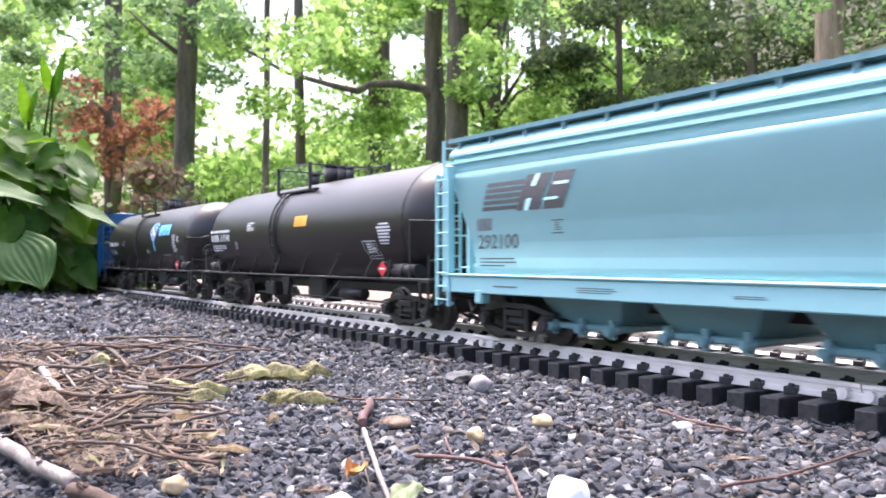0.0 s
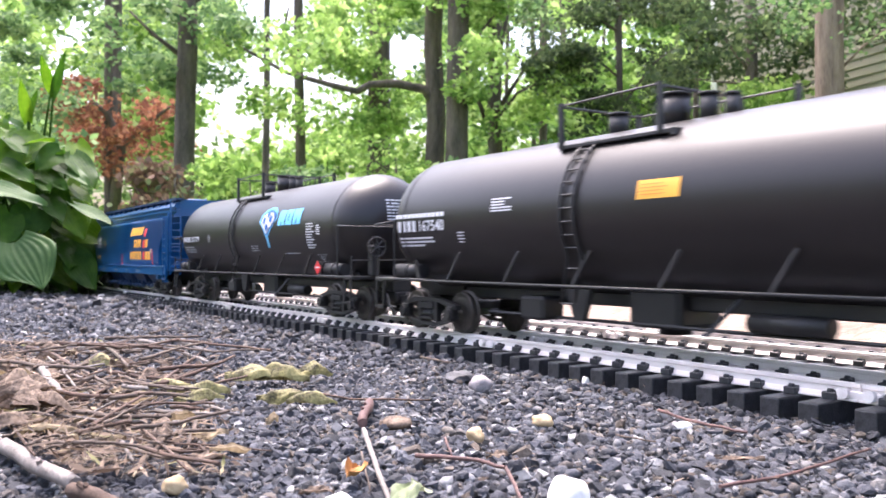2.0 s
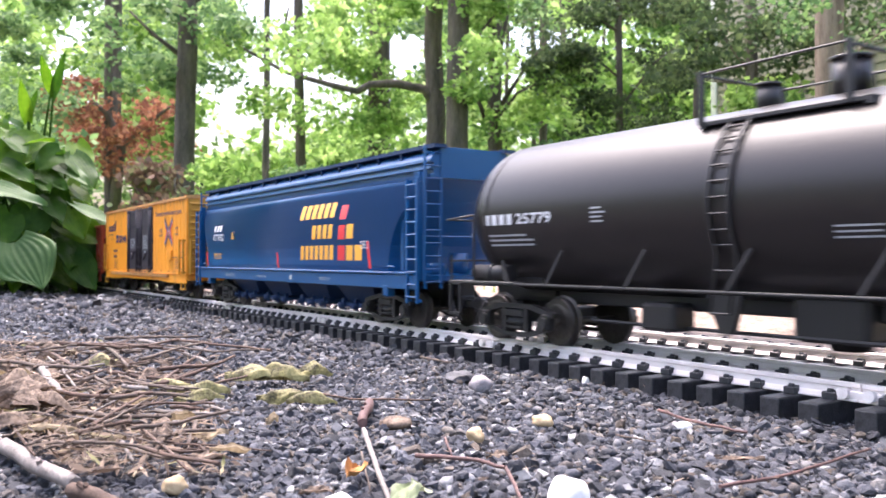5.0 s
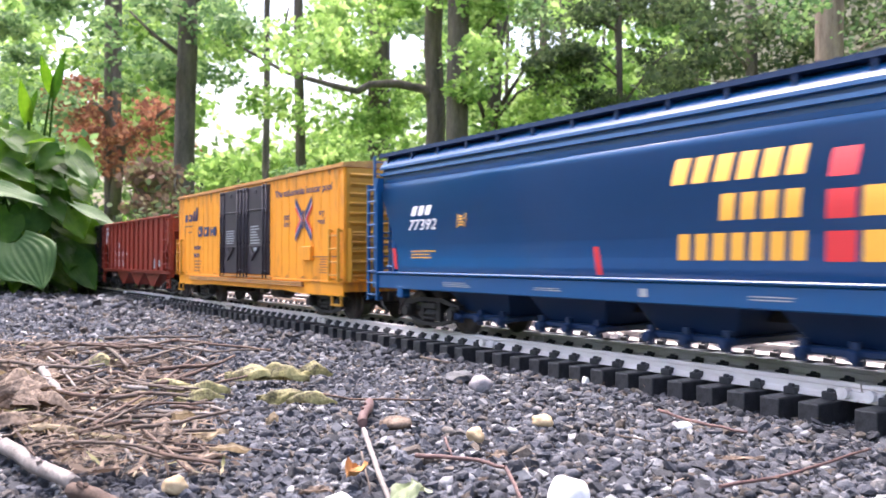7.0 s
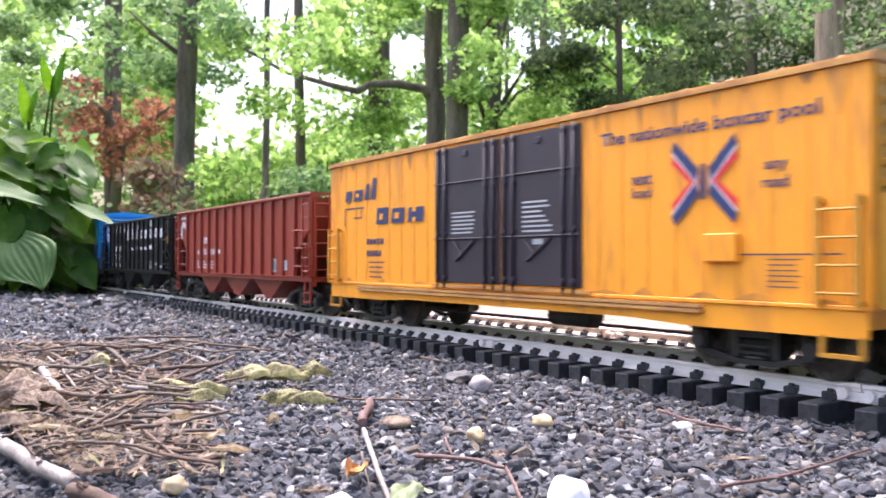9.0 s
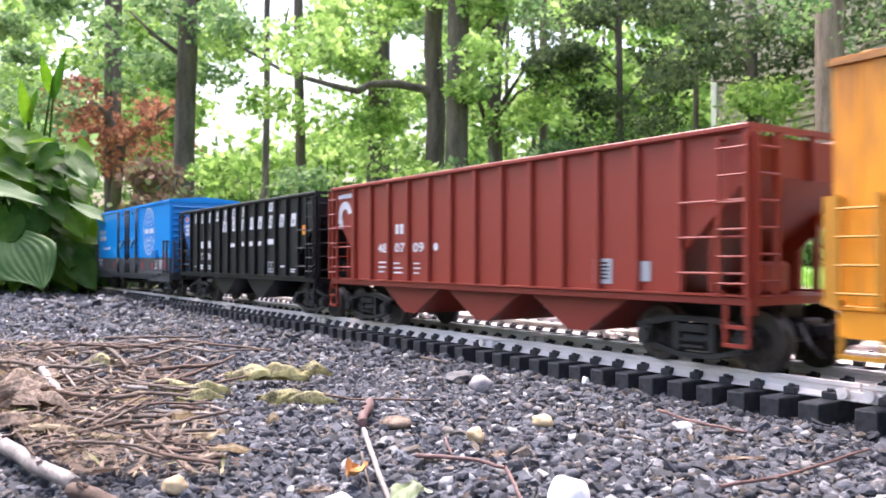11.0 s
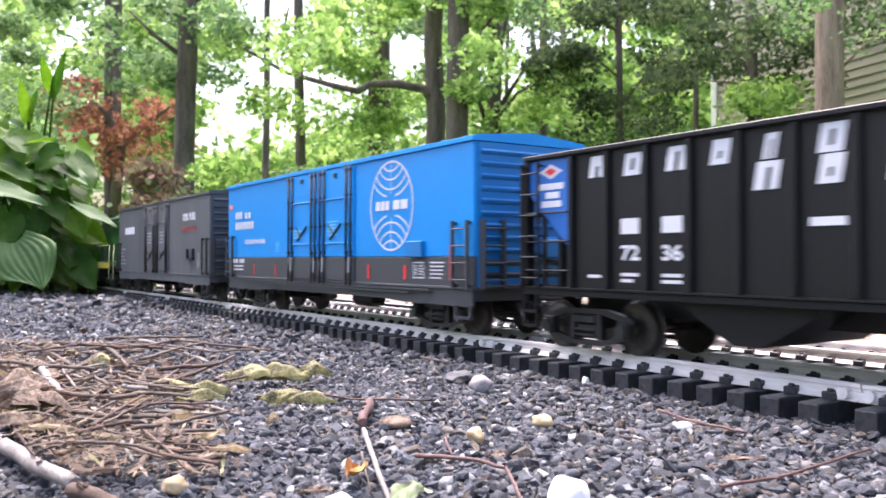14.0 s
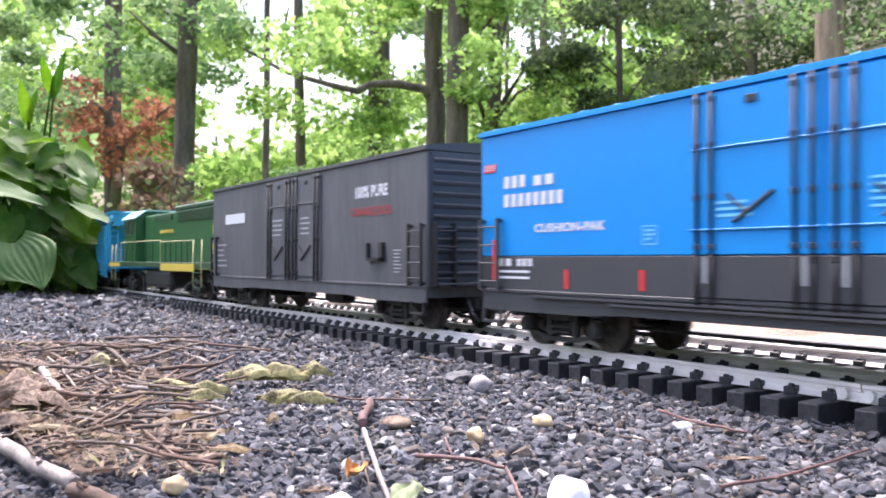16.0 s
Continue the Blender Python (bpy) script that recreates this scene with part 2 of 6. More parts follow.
def finish(bm, name, material, parent=None):
    bmesh.ops.recalc_face_normals(bm, faces=bm.faces[:])
    me = bpy.data.meshes.new(name)
    bm.to_mesh(me)
    bm.free()
    me.materials.append(M[material] if isinstance(material, str) else material)
    ob = new(name, me)
    if parent:
        ob.parent = parent
    return ob


def part(name, bm, material, parent, label=""):
    """One mesh object under a thing or a part."""
    ob = finish(bm, name, material, parent)
    return tagged(ob, label) if label else ob


def again(name, ob, parent, at):
    """Another part on the mesh of ob, at a place in the parent's space."""
    o = new(name, ob.data)
    o.parent, o.location = parent, at
    return o


def thing(name, at=(0, 0, 0), turn=0.0):
    ob = new(name)
    ob.empty_display_size = 0.05
    ob.matrix_basis = pose(*at, 0, 0, turn)
    return ob


def from_view(x, y, depth):
    """Place seen at that spot of the wide view at that depth."""
    k = depth / 1480.0
    return CAM_POSE @ Vector(((x - 784) * k, (441 - y) * k, -depth))


# ---- setting: ground, gravel bed, lawn ----
def ground_at(x, y, h=0.0):
    """Where the line of sight through that spot of the wide view meets the height h."""
    a, b = CAM_POSE.translation, from_view(x, y, 1.0)
    k = (h - a.z) / (b.z - a.z)
    return a + (b - a) * k


def sheet(name, x0, x1, y0, y1, nx, ny, height, material, label):
    bm = bmesh.new()
    vs = [[bm.verts.new((x0 + (x1 - x0) * i / nx, y0 + (y1 - y0) * j / ny, 0)) for j in range(ny + 1)] for i in range(nx + 1)]
    for row in vs:
        for v in row:
            v.co.z = height(v.co.x, v.co.y)
    for i in range(nx):
        for j in range(ny):
            bm.faces.new((vs[i][j], vs[i + 1][j], vs[i + 1][j + 1], vs[i][j + 1])).smooth = True
    return tagged(finish(bm, name, material), label, "", "", "structure")


def lumps(x, y, s, a):
    return a * noise.noise(Vector((x * s, y * s, 0.3)))


sheet("ground", -400, 400, -400, 400, 40, 40, lambda x, y: -0.03, "soil", "bare brown woodland soil reaching to the horizon")
sheet("gravel_bed", -7.4, 0.75, -0.75, 0.80, 160, 60, lambda x, y: -0.0035 + lumps(x, y, 12, 0.002) + lumps(x, y, 50, 0.001), "bed",
      "grey gravel bed beside the garden track")
sheet("lawn", -60, 40, 1.5, 60, 90, 60, lambda x, y: -0.012 + lumps(x, y, 0.8, 0.03) + max(0, y - 3) * 0.004, "lawn", "short green lawn under the trees")
sheet("mulch_strip", -8.0, 4.0, 0.62, 1.7, 120, 30,
      lambda x, y: -0.016 + (max(0, min(1, (y - 0.64) / 0.12)) * 0.028 + lumps(x, y, 9, 0.016) + lumps(x, y, 30, 0.006)) * min(1, (1.7 - y) / 0.15) , "mulch", "brown mulch strip between track and lawn")


def stone_field():
    rng = np.random.default_rng(5)
    base = []
    ph = (1 + 5 ** 0.5) / 2
    ico = np.array([(-1, ph, 0), (1, ph, 0), (-1, -ph, 0), (1, -ph, 0), (0, -1, ph), (0, 1, ph), (0, -1, -ph), (0, 1, -ph), (ph, 0, -1), (ph, 0, 1), (-ph, 0, -1), (-ph, 0, 1)], float)
    ico /= np.linalg.norm(ico[0])
    icof = np.array([(0, 11, 5), (0, 5, 1), (0, 1, 7), (0, 7, 10), (0, 10, 11), (1, 5, 9), (5, 11, 4), (11, 10, 2), (10, 7, 6), (7, 1, 8),
                     (3, 9, 4), (3, 4, 2), (3, 2, 6), (3, 6, 8), (3, 8, 9), (4, 9, 5), (2, 4, 11), (6, 2, 10), (8, 6, 7), (9, 8, 1)])
    cube = np.array([(x, y, z) for x in (-.75, .75) for y in (-.75, .75) for z in (-.7, .7)], float)
    cubef = np.array([(0, 1, 3), (0, 3, 2), (4, 6, 7), (4, 7, 5), (0, 4, 5), (0, 5, 1), (2, 3, 7), (2, 7, 6), (0, 2, 6), (0, 6, 4), (1, 5, 7), (1, 7, 3)])
    for k in range(14):
        if k % 3 == 1:
            base.append((ico * (1 + rng.uniform(-0.28, 0.28, (12, 1))), icof))
        elif k % 3:
            base.append((ico * (1 + rng.uniform(-0.13, 0.13, (12, 1))), icof))
        else:
            base.append((cube * (1 + rng.uniform(-0.45, 0.25, (8, 3))), cubef))
    cp, sp = math.cos(radians(YAW)), math.sin(radians(YAW))
    P = []
    for d0, d1, per, size in ((0.22, 0.62, 330000, 0.00132), (0.62, 1.2, 98000, 0.0020), (1.2, 2.7, 24000, 0.0038)):
        area = 0.60 * (d1 ** 2 - d0 ** 2)
        m = int(area * per)
        d = np.sqrt(rng.uniform(d0 ** 2, d1 ** 2, m))
        u = rng.uniform(-0.6, 0.6, m) * d
        x, y = u * cp - d * sp, u * sp + d * cp
        ok = (y < 0.66) & (x > -2.7)
        tie = (np.abs(y - TRACK_Y) < 0.046) | (np.abs(y - 0.5225) < 0.046)
        ok &= ~(tie & (rng.uniform(0, 1, m) < 0.35))
        x, y, tie = x[ok], y[ok], tie[ok]
        r = size * np.exp(rng.normal(0, 0.46, len(x)))
        r = np.minimum(r, size * 2.5)
        z = rng.uniform(-0.3, 0.75, len(x)) * r - 0.0015 + np.where(tie, -0.001, 0)
        r = np.where(tie, np.minimum(r, 0.0032), r)
        P.append(np.stack([x, y, z, r], 1))
    m = 26000
    x, y = rng.uniform(-7.3, 0.7, m), rng.uniform(-0.7, 0.66, m)
    d, u = -x * sp + y * cp, x * cp + y * sp
    ok = ((d < 0.22) | (np.abs(u) > 0.6 * d) | (x < -2.7)) & (np.hypot(x, y) > 0.05)
    tie = np.abs(y - TRACK_Y) < 0.05
    x, y = x[ok & ~tie], y[ok & ~tie]
    r = 0.0065 * np.exp(rng.normal(0, 0.3, len(x)))
    P.append(np.stack([x, y, r * 0.2 - 0.002, r], 1))
    P = np.concatenate(P)
    V, F, S, off = [], [], [], 0
    which = rng.integers(0, len(base), len(P))
    for k, (bv, bf) in enumerate(base):
        Q = P[which == k]
        n = len(Q)
        q = rng.normal(size=(n, 4))
        q /= np.linalg.norm(q, axis=1, keepdims=True)
        w, a, b, c = q.T
        R = np.stack([1 - 2 * (b * b + c * c), 2 * (a * b - c * w), 2 * (a * c + b * w), 2 * (a * b + c * w), 1 - 2 * (a * a + c * c), 2 * (b * c - a * w),
                      2 * (a * c - b * w), 2 * (b * c + a * w), 1 - 2 * (a * a + b * b)], 1).reshape(n, 3, 3)
        sc = np.stack([rng.uniform(0.8, 1.5, n), rng.uniform(0.7, 1.1, n), rng.uniform(0.45, 0.85, n)], 1)
        v = np.einsum("nij,nkj->nki", R, bv[None] * sc[:, None]) * Q[:, None, 3:4]
        v[:, :, 2] *= 0.8
        v += Q[:, None, :3]
        V.append(v.reshape(-1, 3))
        F.append((bf[None] + (np.arange(n) * len(bv))[:, None, None]).reshape(-1, 3) + off)
        S.append(np.full(n * len(bf), k % 3 == 2))
        off += n * len(bv)
    return np.concatenate(V), np.concatenate(F), np.concatenate(S)


def mesh_from(name, V, F, material):
    """Mesh object from arrays of corners and of triangles or quads."""
    me = bpy.data.meshes.new(name)
    k = F.shape[1]
    me.vertices.add(len(V))
    me.vertices.foreach_set("co", V.astype(np.float32).ravel())
    me.loops.add(len(F) * k)
    me.loops.foreach_set("vertex_index", F.astype(np.int32).ravel())
    me.polygons.add(len(F))
    me.polygons.foreach_set("loop_start", np.arange(0, len(F) * k, k, dtype=np.int32))
    me.update(calc_edges=True)
    me.shade_flat()
    me.materials.append(M[material])
    return new(name, me)


stones_v, stones_f, stones_round = stone_field()
gravel = mesh_from("gravel", stones_v, stones_f, "gravel")
gravel.data.polygons.foreach_set("use_smooth", stones_round)
tagged(gravel, "crushed blue-grey and white gravel, loose and uneven", "gravel", "", "stuff")


# ---- track ----
PITCH_TIE, SECTION, JOINT = 0.0195, 0.2810, -0.2133


def rail_bm(x0, x1):
    bm = bmesh.new()
    prof = [(-.0044, 0), (.0044, 0), (.0044, .0007), (.0009, .0026), (.0008, .0055), (.0016, .0061), (.0016, .0078), (.0011, .0081),
            (-.0011, .0081), (-.0016, .0078), (-.0016, .0061), (-.0008, .0055), (-.0009, .0026), (-.0044, .0007)]
    bm_prism(bm, prof, x0, x1, axis="x")
    return bm


def tie_bm():
    bm = bmesh.new()
    bm_box(bm, -.0052, .0052, -.046, .046, -.004, .0093, .0008, 2)
    for s in (-1, 1):
        for o in (-1, 1):
            y = s * .0241 + o * .0043
            bm_box(bm, -.0034, .0034, y - .0019, y + .0019, .0091, .0128, .0005)
            bm_rod(bm, (0, y - o * .0002, .0126), (0, y - o * .0004, .0143), .0017, 8, .0014)
            bm_box(bm, -.0022, .0022, y - o * .0024 - .0012, y - o * .0024 + .0012, .0114, .0134, .0003)
    return bm


def track(name, y, first, last, label):
    t = tagged(thing(name, (0, y, 0)), label, "model track", "garden tracks")
    tie0 = None
    for k in range(first, last):
        x0 = JOINT + k * SECTION
        for i in range(14):
            at = (x0 + 0.0138 + i * PITCH_TIE + random.uniform(-0.0004, 0.0004), random.uniform(-0.0004, 0.0004), random.uniform(-0.0004, 0.0002))
            if tie0 is None:
                tie0 = part("tie", tie_bm(), "tie", t)
                tie0.location = at
            else:
                again("tie", tie0, t, at)
        for s in (-1, 1):
            r = part("rail", rail_bm(x0 + 0.0003, x0 + SECTION - 0.0003), "rail", t)
            r.location = (0, s * .0241, .0093)
            bm = bmesh.new()
            bm_box(bm, -.011, .011, -.0040, -.0016, .0004, .0046, .0004)
            for c in (-.0062, .0062):
                bm_rod(bm, (c, -.0016, .0030), (c, -.0068, .0034), .0026, 14)
                bm_rod(bm, (c, -.0068, .0034), (c, -.0071, .0034), .0013, 8)
            j = part("rail_joiner", bm, "rail", t, "metal rail joiner with two screws")
            j.location = (x0, s * .0241, .0093)
    return t


def far_track(name, y, x0, x1, label):
    """The stretch out of sight: plain ties joined, and two long rails."""
    t = tagged(thing(name, (0, y, 0)), label, "model track", "garden tracks")
    bm = bmesh.new()
    for k in range(int((x1 - x0) / PITCH_TIE)):
        x = x0 + k * PITCH_TIE
        bm_box(bm, x - .0052, x + .0052, -.046, .046, -.004, .0093)
    tagged(part("ties", bm, "tie", t), "black plastic ties in a row", kind="stuff")
    for s in (-1, 1):
        r = part("rail", rail_bm(x0, x1), "rail", t)
        r.location = (0, s * .0241, .0093)


far_track("far_track", TRACK_Y, -7.2, JOINT - 9 * SECTION - 0.004, "model track running on behind the hosta")
track("near_track", TRACK_Y, -9, 2, "metal model rails on black plastic ties in gravel")
track("rear_track", 0.5225, -8, 2, "second model track, bright rails on black ties")

# ---- plants and trees ----
def leaf_cloud(rng, centres, radii, counts, size, flat=0.6):
    """Corners and faces of many small folded leaves round the given centres."""
    V = []
    for c, r, n in zip(centres, radii, counts):
        d = rng.normal(size=(n, 3))
        d /= np.linalg.norm(d, axis=1, keepdims=True)
        p = np.array(c) + d * (rng.uniform(0.15, 1, (n, 1)) ** 0.5) * np.array(r)
        a = rng.normal(size=(n, 3))
        a /= np.linalg.norm(a, axis=1, keepdims=True)
        b = np.cross(a, rng.normal(size=(n, 3)))
        b /= np.linalg.norm(b, axis=1, keepdims=True)
        b[:, 2] *= flat
        s = size * rng.uniform(0.6, 1.35, (n, 1))
        V.append(np.stack([p - a * s, p + b * s * 0.72 - a * s * 0.15, p + a * s * 0.9, p - b * s * 0.72 - a * s * 0.15], 1).reshape(-1, 3))
    V = np.concatenate(V)
    F = np.arange(len(V)).reshape(-1, 4)
    return V, F


def crown(rng, parent, px_blobs, depth, size, material, per=260, thick=1.2, name="crown"):
    """Crown of leaf clumps; each blob is a spot of the wide view, its half width and half height there, and a share of leaves."""
    C, R, N = [], [], []
    for x, y, w, h, dens in px_blobs:
        k = depth / 1480
        clumps = max(3, int(w * h / 1450))
        for _ in range(clumps):
            a, q = rng.uniform(0, 2 * math.pi), math.sqrt(rng.uniform(0, 1))
            dd = depth + rng.normal() * thick * 0.5
            c = from_view(x + w * q * math.cos(a), y + h * q * math.sin(a), dd)
            r = rng.uniform(0.22, 0.55) * (0.7 + depth / 30)
            C.append(tuple(c))
            R.append((r * 1.15, r * 1.15, r * 0.6))
            N.append(int(per * dens * rng.uniform(0.5, 1.3)))
    V, F = leaf_cloud(rng, C, R, N, size)
    inv = np.array(parent.matrix_basis.translation)
    ob = mesh_from(name, V - inv, F, material)
    ob.parent = parent
    return ob


def tree(rng, px, width, depth, lean, blobs, leaf, mat_leaf, label, limbs=(), height=9.0, per=260, bark="bark", thick=1.6):
    base = from_view(px, 459, depth)
    k = depth / 1480
    t = tagged(thing("tree", (base.x, base.y, -0.05)), label, "tree", "yard trees")
    top = from_view(px + lean * height / (459 * k), 459 - height / k, depth) - Vector((base.x, base.y, -0.05))
    bm = bmesh.new()
    r = width * k / 2
    pts, n = [], 9
    for i in range(n):
        f = i / (n - 1)
        pts.append(Vector((0, 0, 0)).lerp(top, f) + Vector((rng.normal() * r * 0.12, rng.normal() * r * 0.12, 0)))
    bm_path(bm, pts, r * 1.12, 14, 0.72)
    part("trunk", bm, bark, t)
    for limb in limbs:
        bm = bmesh.new()
        lp = [from_view(x, y, depth - 0.1 * i) - Vector((base.x, base.y, -0.05)) for i, (x, y, w) in enumerate(limb)]
        bm_path(bm, lp, limb[0][2] * k / 2, 8, limb[-1][2] / limb[0][2])
        part("limb", bm, bark, t)
    if blobs:
        crown(rng, t, blobs, depth, leaf * 0.80, mat_leaf, int(per * 1.7), thick)
    return t


def woods():
    rng = np.random.default_rng(11)
    tree(rng, 322, 34, 13.0, 12, [(60, 40, 90, 60, 0.5), (250, 30, 70, 50, .5), (330, 40, 100, 50, 0.5), (260, 120, 90, 40, 0.5), (60, 160, 90, 50, .5)], 0.085, "leaf_mid",
         "straight dark-barked tree with a green crown", limbs=[((325, 40, 12), (370, 70, 8), (410, 82, 5)), ((315, 95, 9), (270, 60, 6), (230, 20, 4)),
                                                               ((330, 20, 10), (380, -30, 6), (440, -80, 4))])
    tree(rng, 536, 17, 14.0, -8, [(560, 40, 70, 36, 0.35), (500, 205, 60, 36, .4)], 0.08, "leaf_light", "slim young tree with pale leaves",
         limbs=[((530, 130, 8), (500, 60, 5), (512, 10, 3))])
    tree(rng, 668, 38, 14.5, 5, [(640, 100, 60, 50, .5), (700, 120, 60, 50, 0.5), (610, 215, 60, 46, .6), (700, 215, 40, 60, .7)], 0.08, "leaf_light", "grey-barked tree with light green leaves")
    tree(rng, 773, 32, 12.8, -3, [(520, 88, 80, 18, 0.4), (600, 60, 70, 36, .4), (420, 75, 50, 26, .5), (720, 40, 60, 50, 0.6)], 0.075, "leaf_light",
         "tree with one long bent side limb", limbs=[((772, 190, 18), (750, 158, 16), (700, 148, 15), (655, 150, 14), (632, 162, 13), (590, 152, 12), (540, 138, 10), (505, 128, 9), (470, 108, 6), (420, 80, 4))])
    tree(rng, 808, 38, 11.8, 4, [(850, 90, 36, 50, .4), (790, -10, 90, 40, .7)], 0.075, "leaf_light", "thick dark trunk with light green leaves",
         limbs=[((822, 105, 8), (850, 60, 6), (880, 20, 4))])
    tree(rng, 876, 24, 12.6, 2, [(880, 150, 50, 50, 0.4), (920, 215, 50, 46, .6), (960, 150, 40, 40, .5), (870, 20, 40, 24, .4)], 0.075, "leaf_light", "forked tree with thin rising limbs",
         limbs=[((872, 110, 11), (860, 60, 8), (868, 0, 6)), ((880, 120, 11), (890, 60, 8), (905, 0, 5)), ((884, 190, 8), (930, 120, 6), (970, 70, 4)), ((862, 220, 9), (840, 160, 6), (832, 120, 4)), ((880, 215, 8), (915, 165, 6), (990, 130, 3))])
    tree(rng, 1098, 11, 12.0, -2, [(1000, 50, 46, 60, 1.5), (1060, 40, 110, 60, 1.6), (1010, 110, 60, 60, 1.3), (1100, 150, 110, 60, 1.4), (1180, 60, 80, 70, 1.3), (1190, 140, 34, 50, .9), (1120, 240, 110, 50, 1)], 0.055, "leaf_dark",
         "slim evergreen with dark fine foliage", per=170, limbs=[((1098, 140, 5), (1050, 100, 3), (1010, 80, 2)), ((1098, 190, 5), (1160, 110, 4), (1200, 80, 2)), ((1098, 60, 5), (1040, 20, 3), (1000, 0, 2))])
    tree(rng, 1331, 20, 10.5, 0, [(1290, 40, 70, 40, 0.8), (1390, 60, 50, 50, .6), (1330, 110, 60, 40, .6), (1260, 90, 30, 40, .9), (1430, 110, 40, 60, .5), (1530, 50, 50, 50, .7)], 0.055, "leaf_dark", "thin tree with sparse dark needles before the house",
         limbs=[((1328, 130, 6), (1290, 80, 4), (1270, 40, 3)), ((1330, 150, 5), (1270, 145, 3), (1230, 140, 2))])
    tree(rng, 1463, 45, 8.0, 4, [(1530, 60, 44, 36, 0.08), (1420, 20, 40, 30, .3)], 0.045, "leaf_mid", "rough pale-barked trunk near the house", bark="bark_pale",
         limbs=[((1480, 130, 5), (1530, 80, 3), (1568, 50, 2))])
    tree(rng, 190, 14, 15, 2, [(130, 175, 36, 32, 0.8), (160, 215, 46, 30, 0.7), (240, 225, 50, 24, .35), (280, 190, 24, 14, .4), (280, 290, 60, 40, .35), (190, 270, 30, 30, .4)], 0.07, "leaf_red",
         "small red-leaved maple among green trees", limbs=[((200, 380, 22), (215, 260, 18), (190, 200, 8), (150, 170, 5)), ((215, 260, 12), (260, 220, 6), (300, 190, 4))])
    for spec in ((205, 20, 16.5, 0, [(140, 0, 60, 30, .5), (20, 110, 60, 50, .4), (200, 120, 40, 50, .3)]),
                 (470, 12, 19, 3, [(400, 40, 60, 40, .4), (395, 120, 40, 30, .3), (330, 90, 60, 50, .4)]),
                 (960, 14, 17, 2, [(950, 30, 40, 26, .3), (980, 190, 60, 50, .6), (760, 180, 50, 60, .6), (740, 30, 40, 30, .4)]),
                 (1230, 10, 15, 2, [(1210, 20, 60, 40, .7), (1300, 30, 70, 40, .8), (1150, 20, 80, 40, .8)])):
        tree(rng, *spec, 0.09, "leaf_mid", "tall tree farther back among the woods", per=300)
    # shrubs and undergrowth at the wood's edge
    for x, y, w, h, d, m_, lab in ((440, 305, 75, 55, 10.5, "leaf_light", "dense round green shrub at the wood's edge"), (560, 330, 60, 55, 11, "leaf_mid", "leafy mid-green shrub at the wood's edge"),
                                   (60, 330, 90, 90, 9.5, "leaf_mid", "tall green shrub behind the hosta"), (270, 330, 75, 62, 11, "leaf_brown", "brownish half-dry shrub at the wood's edge"),
                                   (720, 300, 90, 80, 12, "leaf_light", "light green shrub between trunks"), (930, 290, 110, 80, 11, "leaf_mid", "green shrub behind the train"),
                                   (1180, 320, 130, 80, 10, "leaf_mid", "broad green shrub near the house"), (1420, 375, 130, 60, 7.6, "leaf_mid", "green shrub at the house wall"), (1350, 178, 26, 14, 9.8, "leaf_light", "sunlit yellow-green twig of a shrub")):
        b = from_view(x, 459, d)
        t = tagged(thing("shrub", (b.x, b.y, -0.02)), lab, "shrub", "shrubs")
        bm = bmesh.new()
        for q in range(5):
            e = from_view(x + rng.uniform(-0.6, 0.6) * w, y + rng.uniform(-.4, .4) * h, d) - Vector((b.x, b.y, -0.02))
            bm_path(bm, [(0, 0, 0), e * 0.5 + Vector((rng.normal() * .05, rng.normal() * .05, 0.05)), e], 0.02, 6, 0.4)
        part("stem", bm, "bark", t)
        crown(rng, t, [(x, y, w, h, 1.0), (x, (y + 459) / 2, w * 0.9, (459 - y) / 2, 0.7)], d, 0.055, m_, 330, 0.9)
    # far woods
    C, R, N = [], [], []
    for i in range(1150):
        x, d = rng.uniform(-60, 1640), rng.uniform(21, 32)
        hi = rng.uniform(0, 1)
        y = 455 - hi * 470
        gap = math.exp(-((x - 520) / 110) ** 2 - ((y - 110) / 110) ** 2) + 0.8 * math.exp(-((x - 930) / 60) ** 2 - ((y - 70) / 60) ** 2)
        gap += 0.9 * math.exp(-((x - 385) / 50) ** 2 - ((y - 200) / 80) ** 2)
        gap += 0.35 * math.exp(-((x - 110) / 130) ** 2 - ((y - 90) / 90) ** 2) + 0.5 * math.exp(-((x - 710) / 60) ** 2 - ((y - 110) / 110) ** 2) + 0.4 * math.exp(-((x - 940) / 50) ** 2 - ((y - 170) / 110) ** 2)
        if noise.noise(Vector((x / 110, y / 90, 3))) * 0.9 + 0.55 - gap - 0.15 * hi < rng.uniform(0, 0.62):
            continue
        C.append(tuple(from_view(x, y, d)))
        r = rng.uniform(0.5, 1.1)
        R.append((r * 1.2, r * 1.2, r * 0.75))
        N.append(int(rng.uniform(60, 150)))
    V, F = leaf_cloud(rng, C, R, N, 0.15)
    tagged(mesh_from("far_woods", V, F, "leaf_light"), "distant sunlit woodland foliage with bright gaps", "woods", "", "stuff")
    bm = bmesh.new()
    for i in range(9):
        p = from_view(rng.uniform(-100, 1700), 459, rng.uniform(20, 32))
        bm_rod(bm, (p.x, p.y, -0.1), (p.x + rng.normal() * 0.3, p.y, 11), rng.uniform(0.05, 0.11), 8)
    tagged(finish(bm, "far_trunks", "bark"), "thin distant trunks in the woodland", "woods", "", "stuff")


M["bark_pale"] = mat("bark_pale", (0.115, 0.078, 0.060), (0.28, 0.205, 0.165), 0.95, scale=14, bump=0.02, bscale=22, stretch=(1, 1, 0.15))
woods()


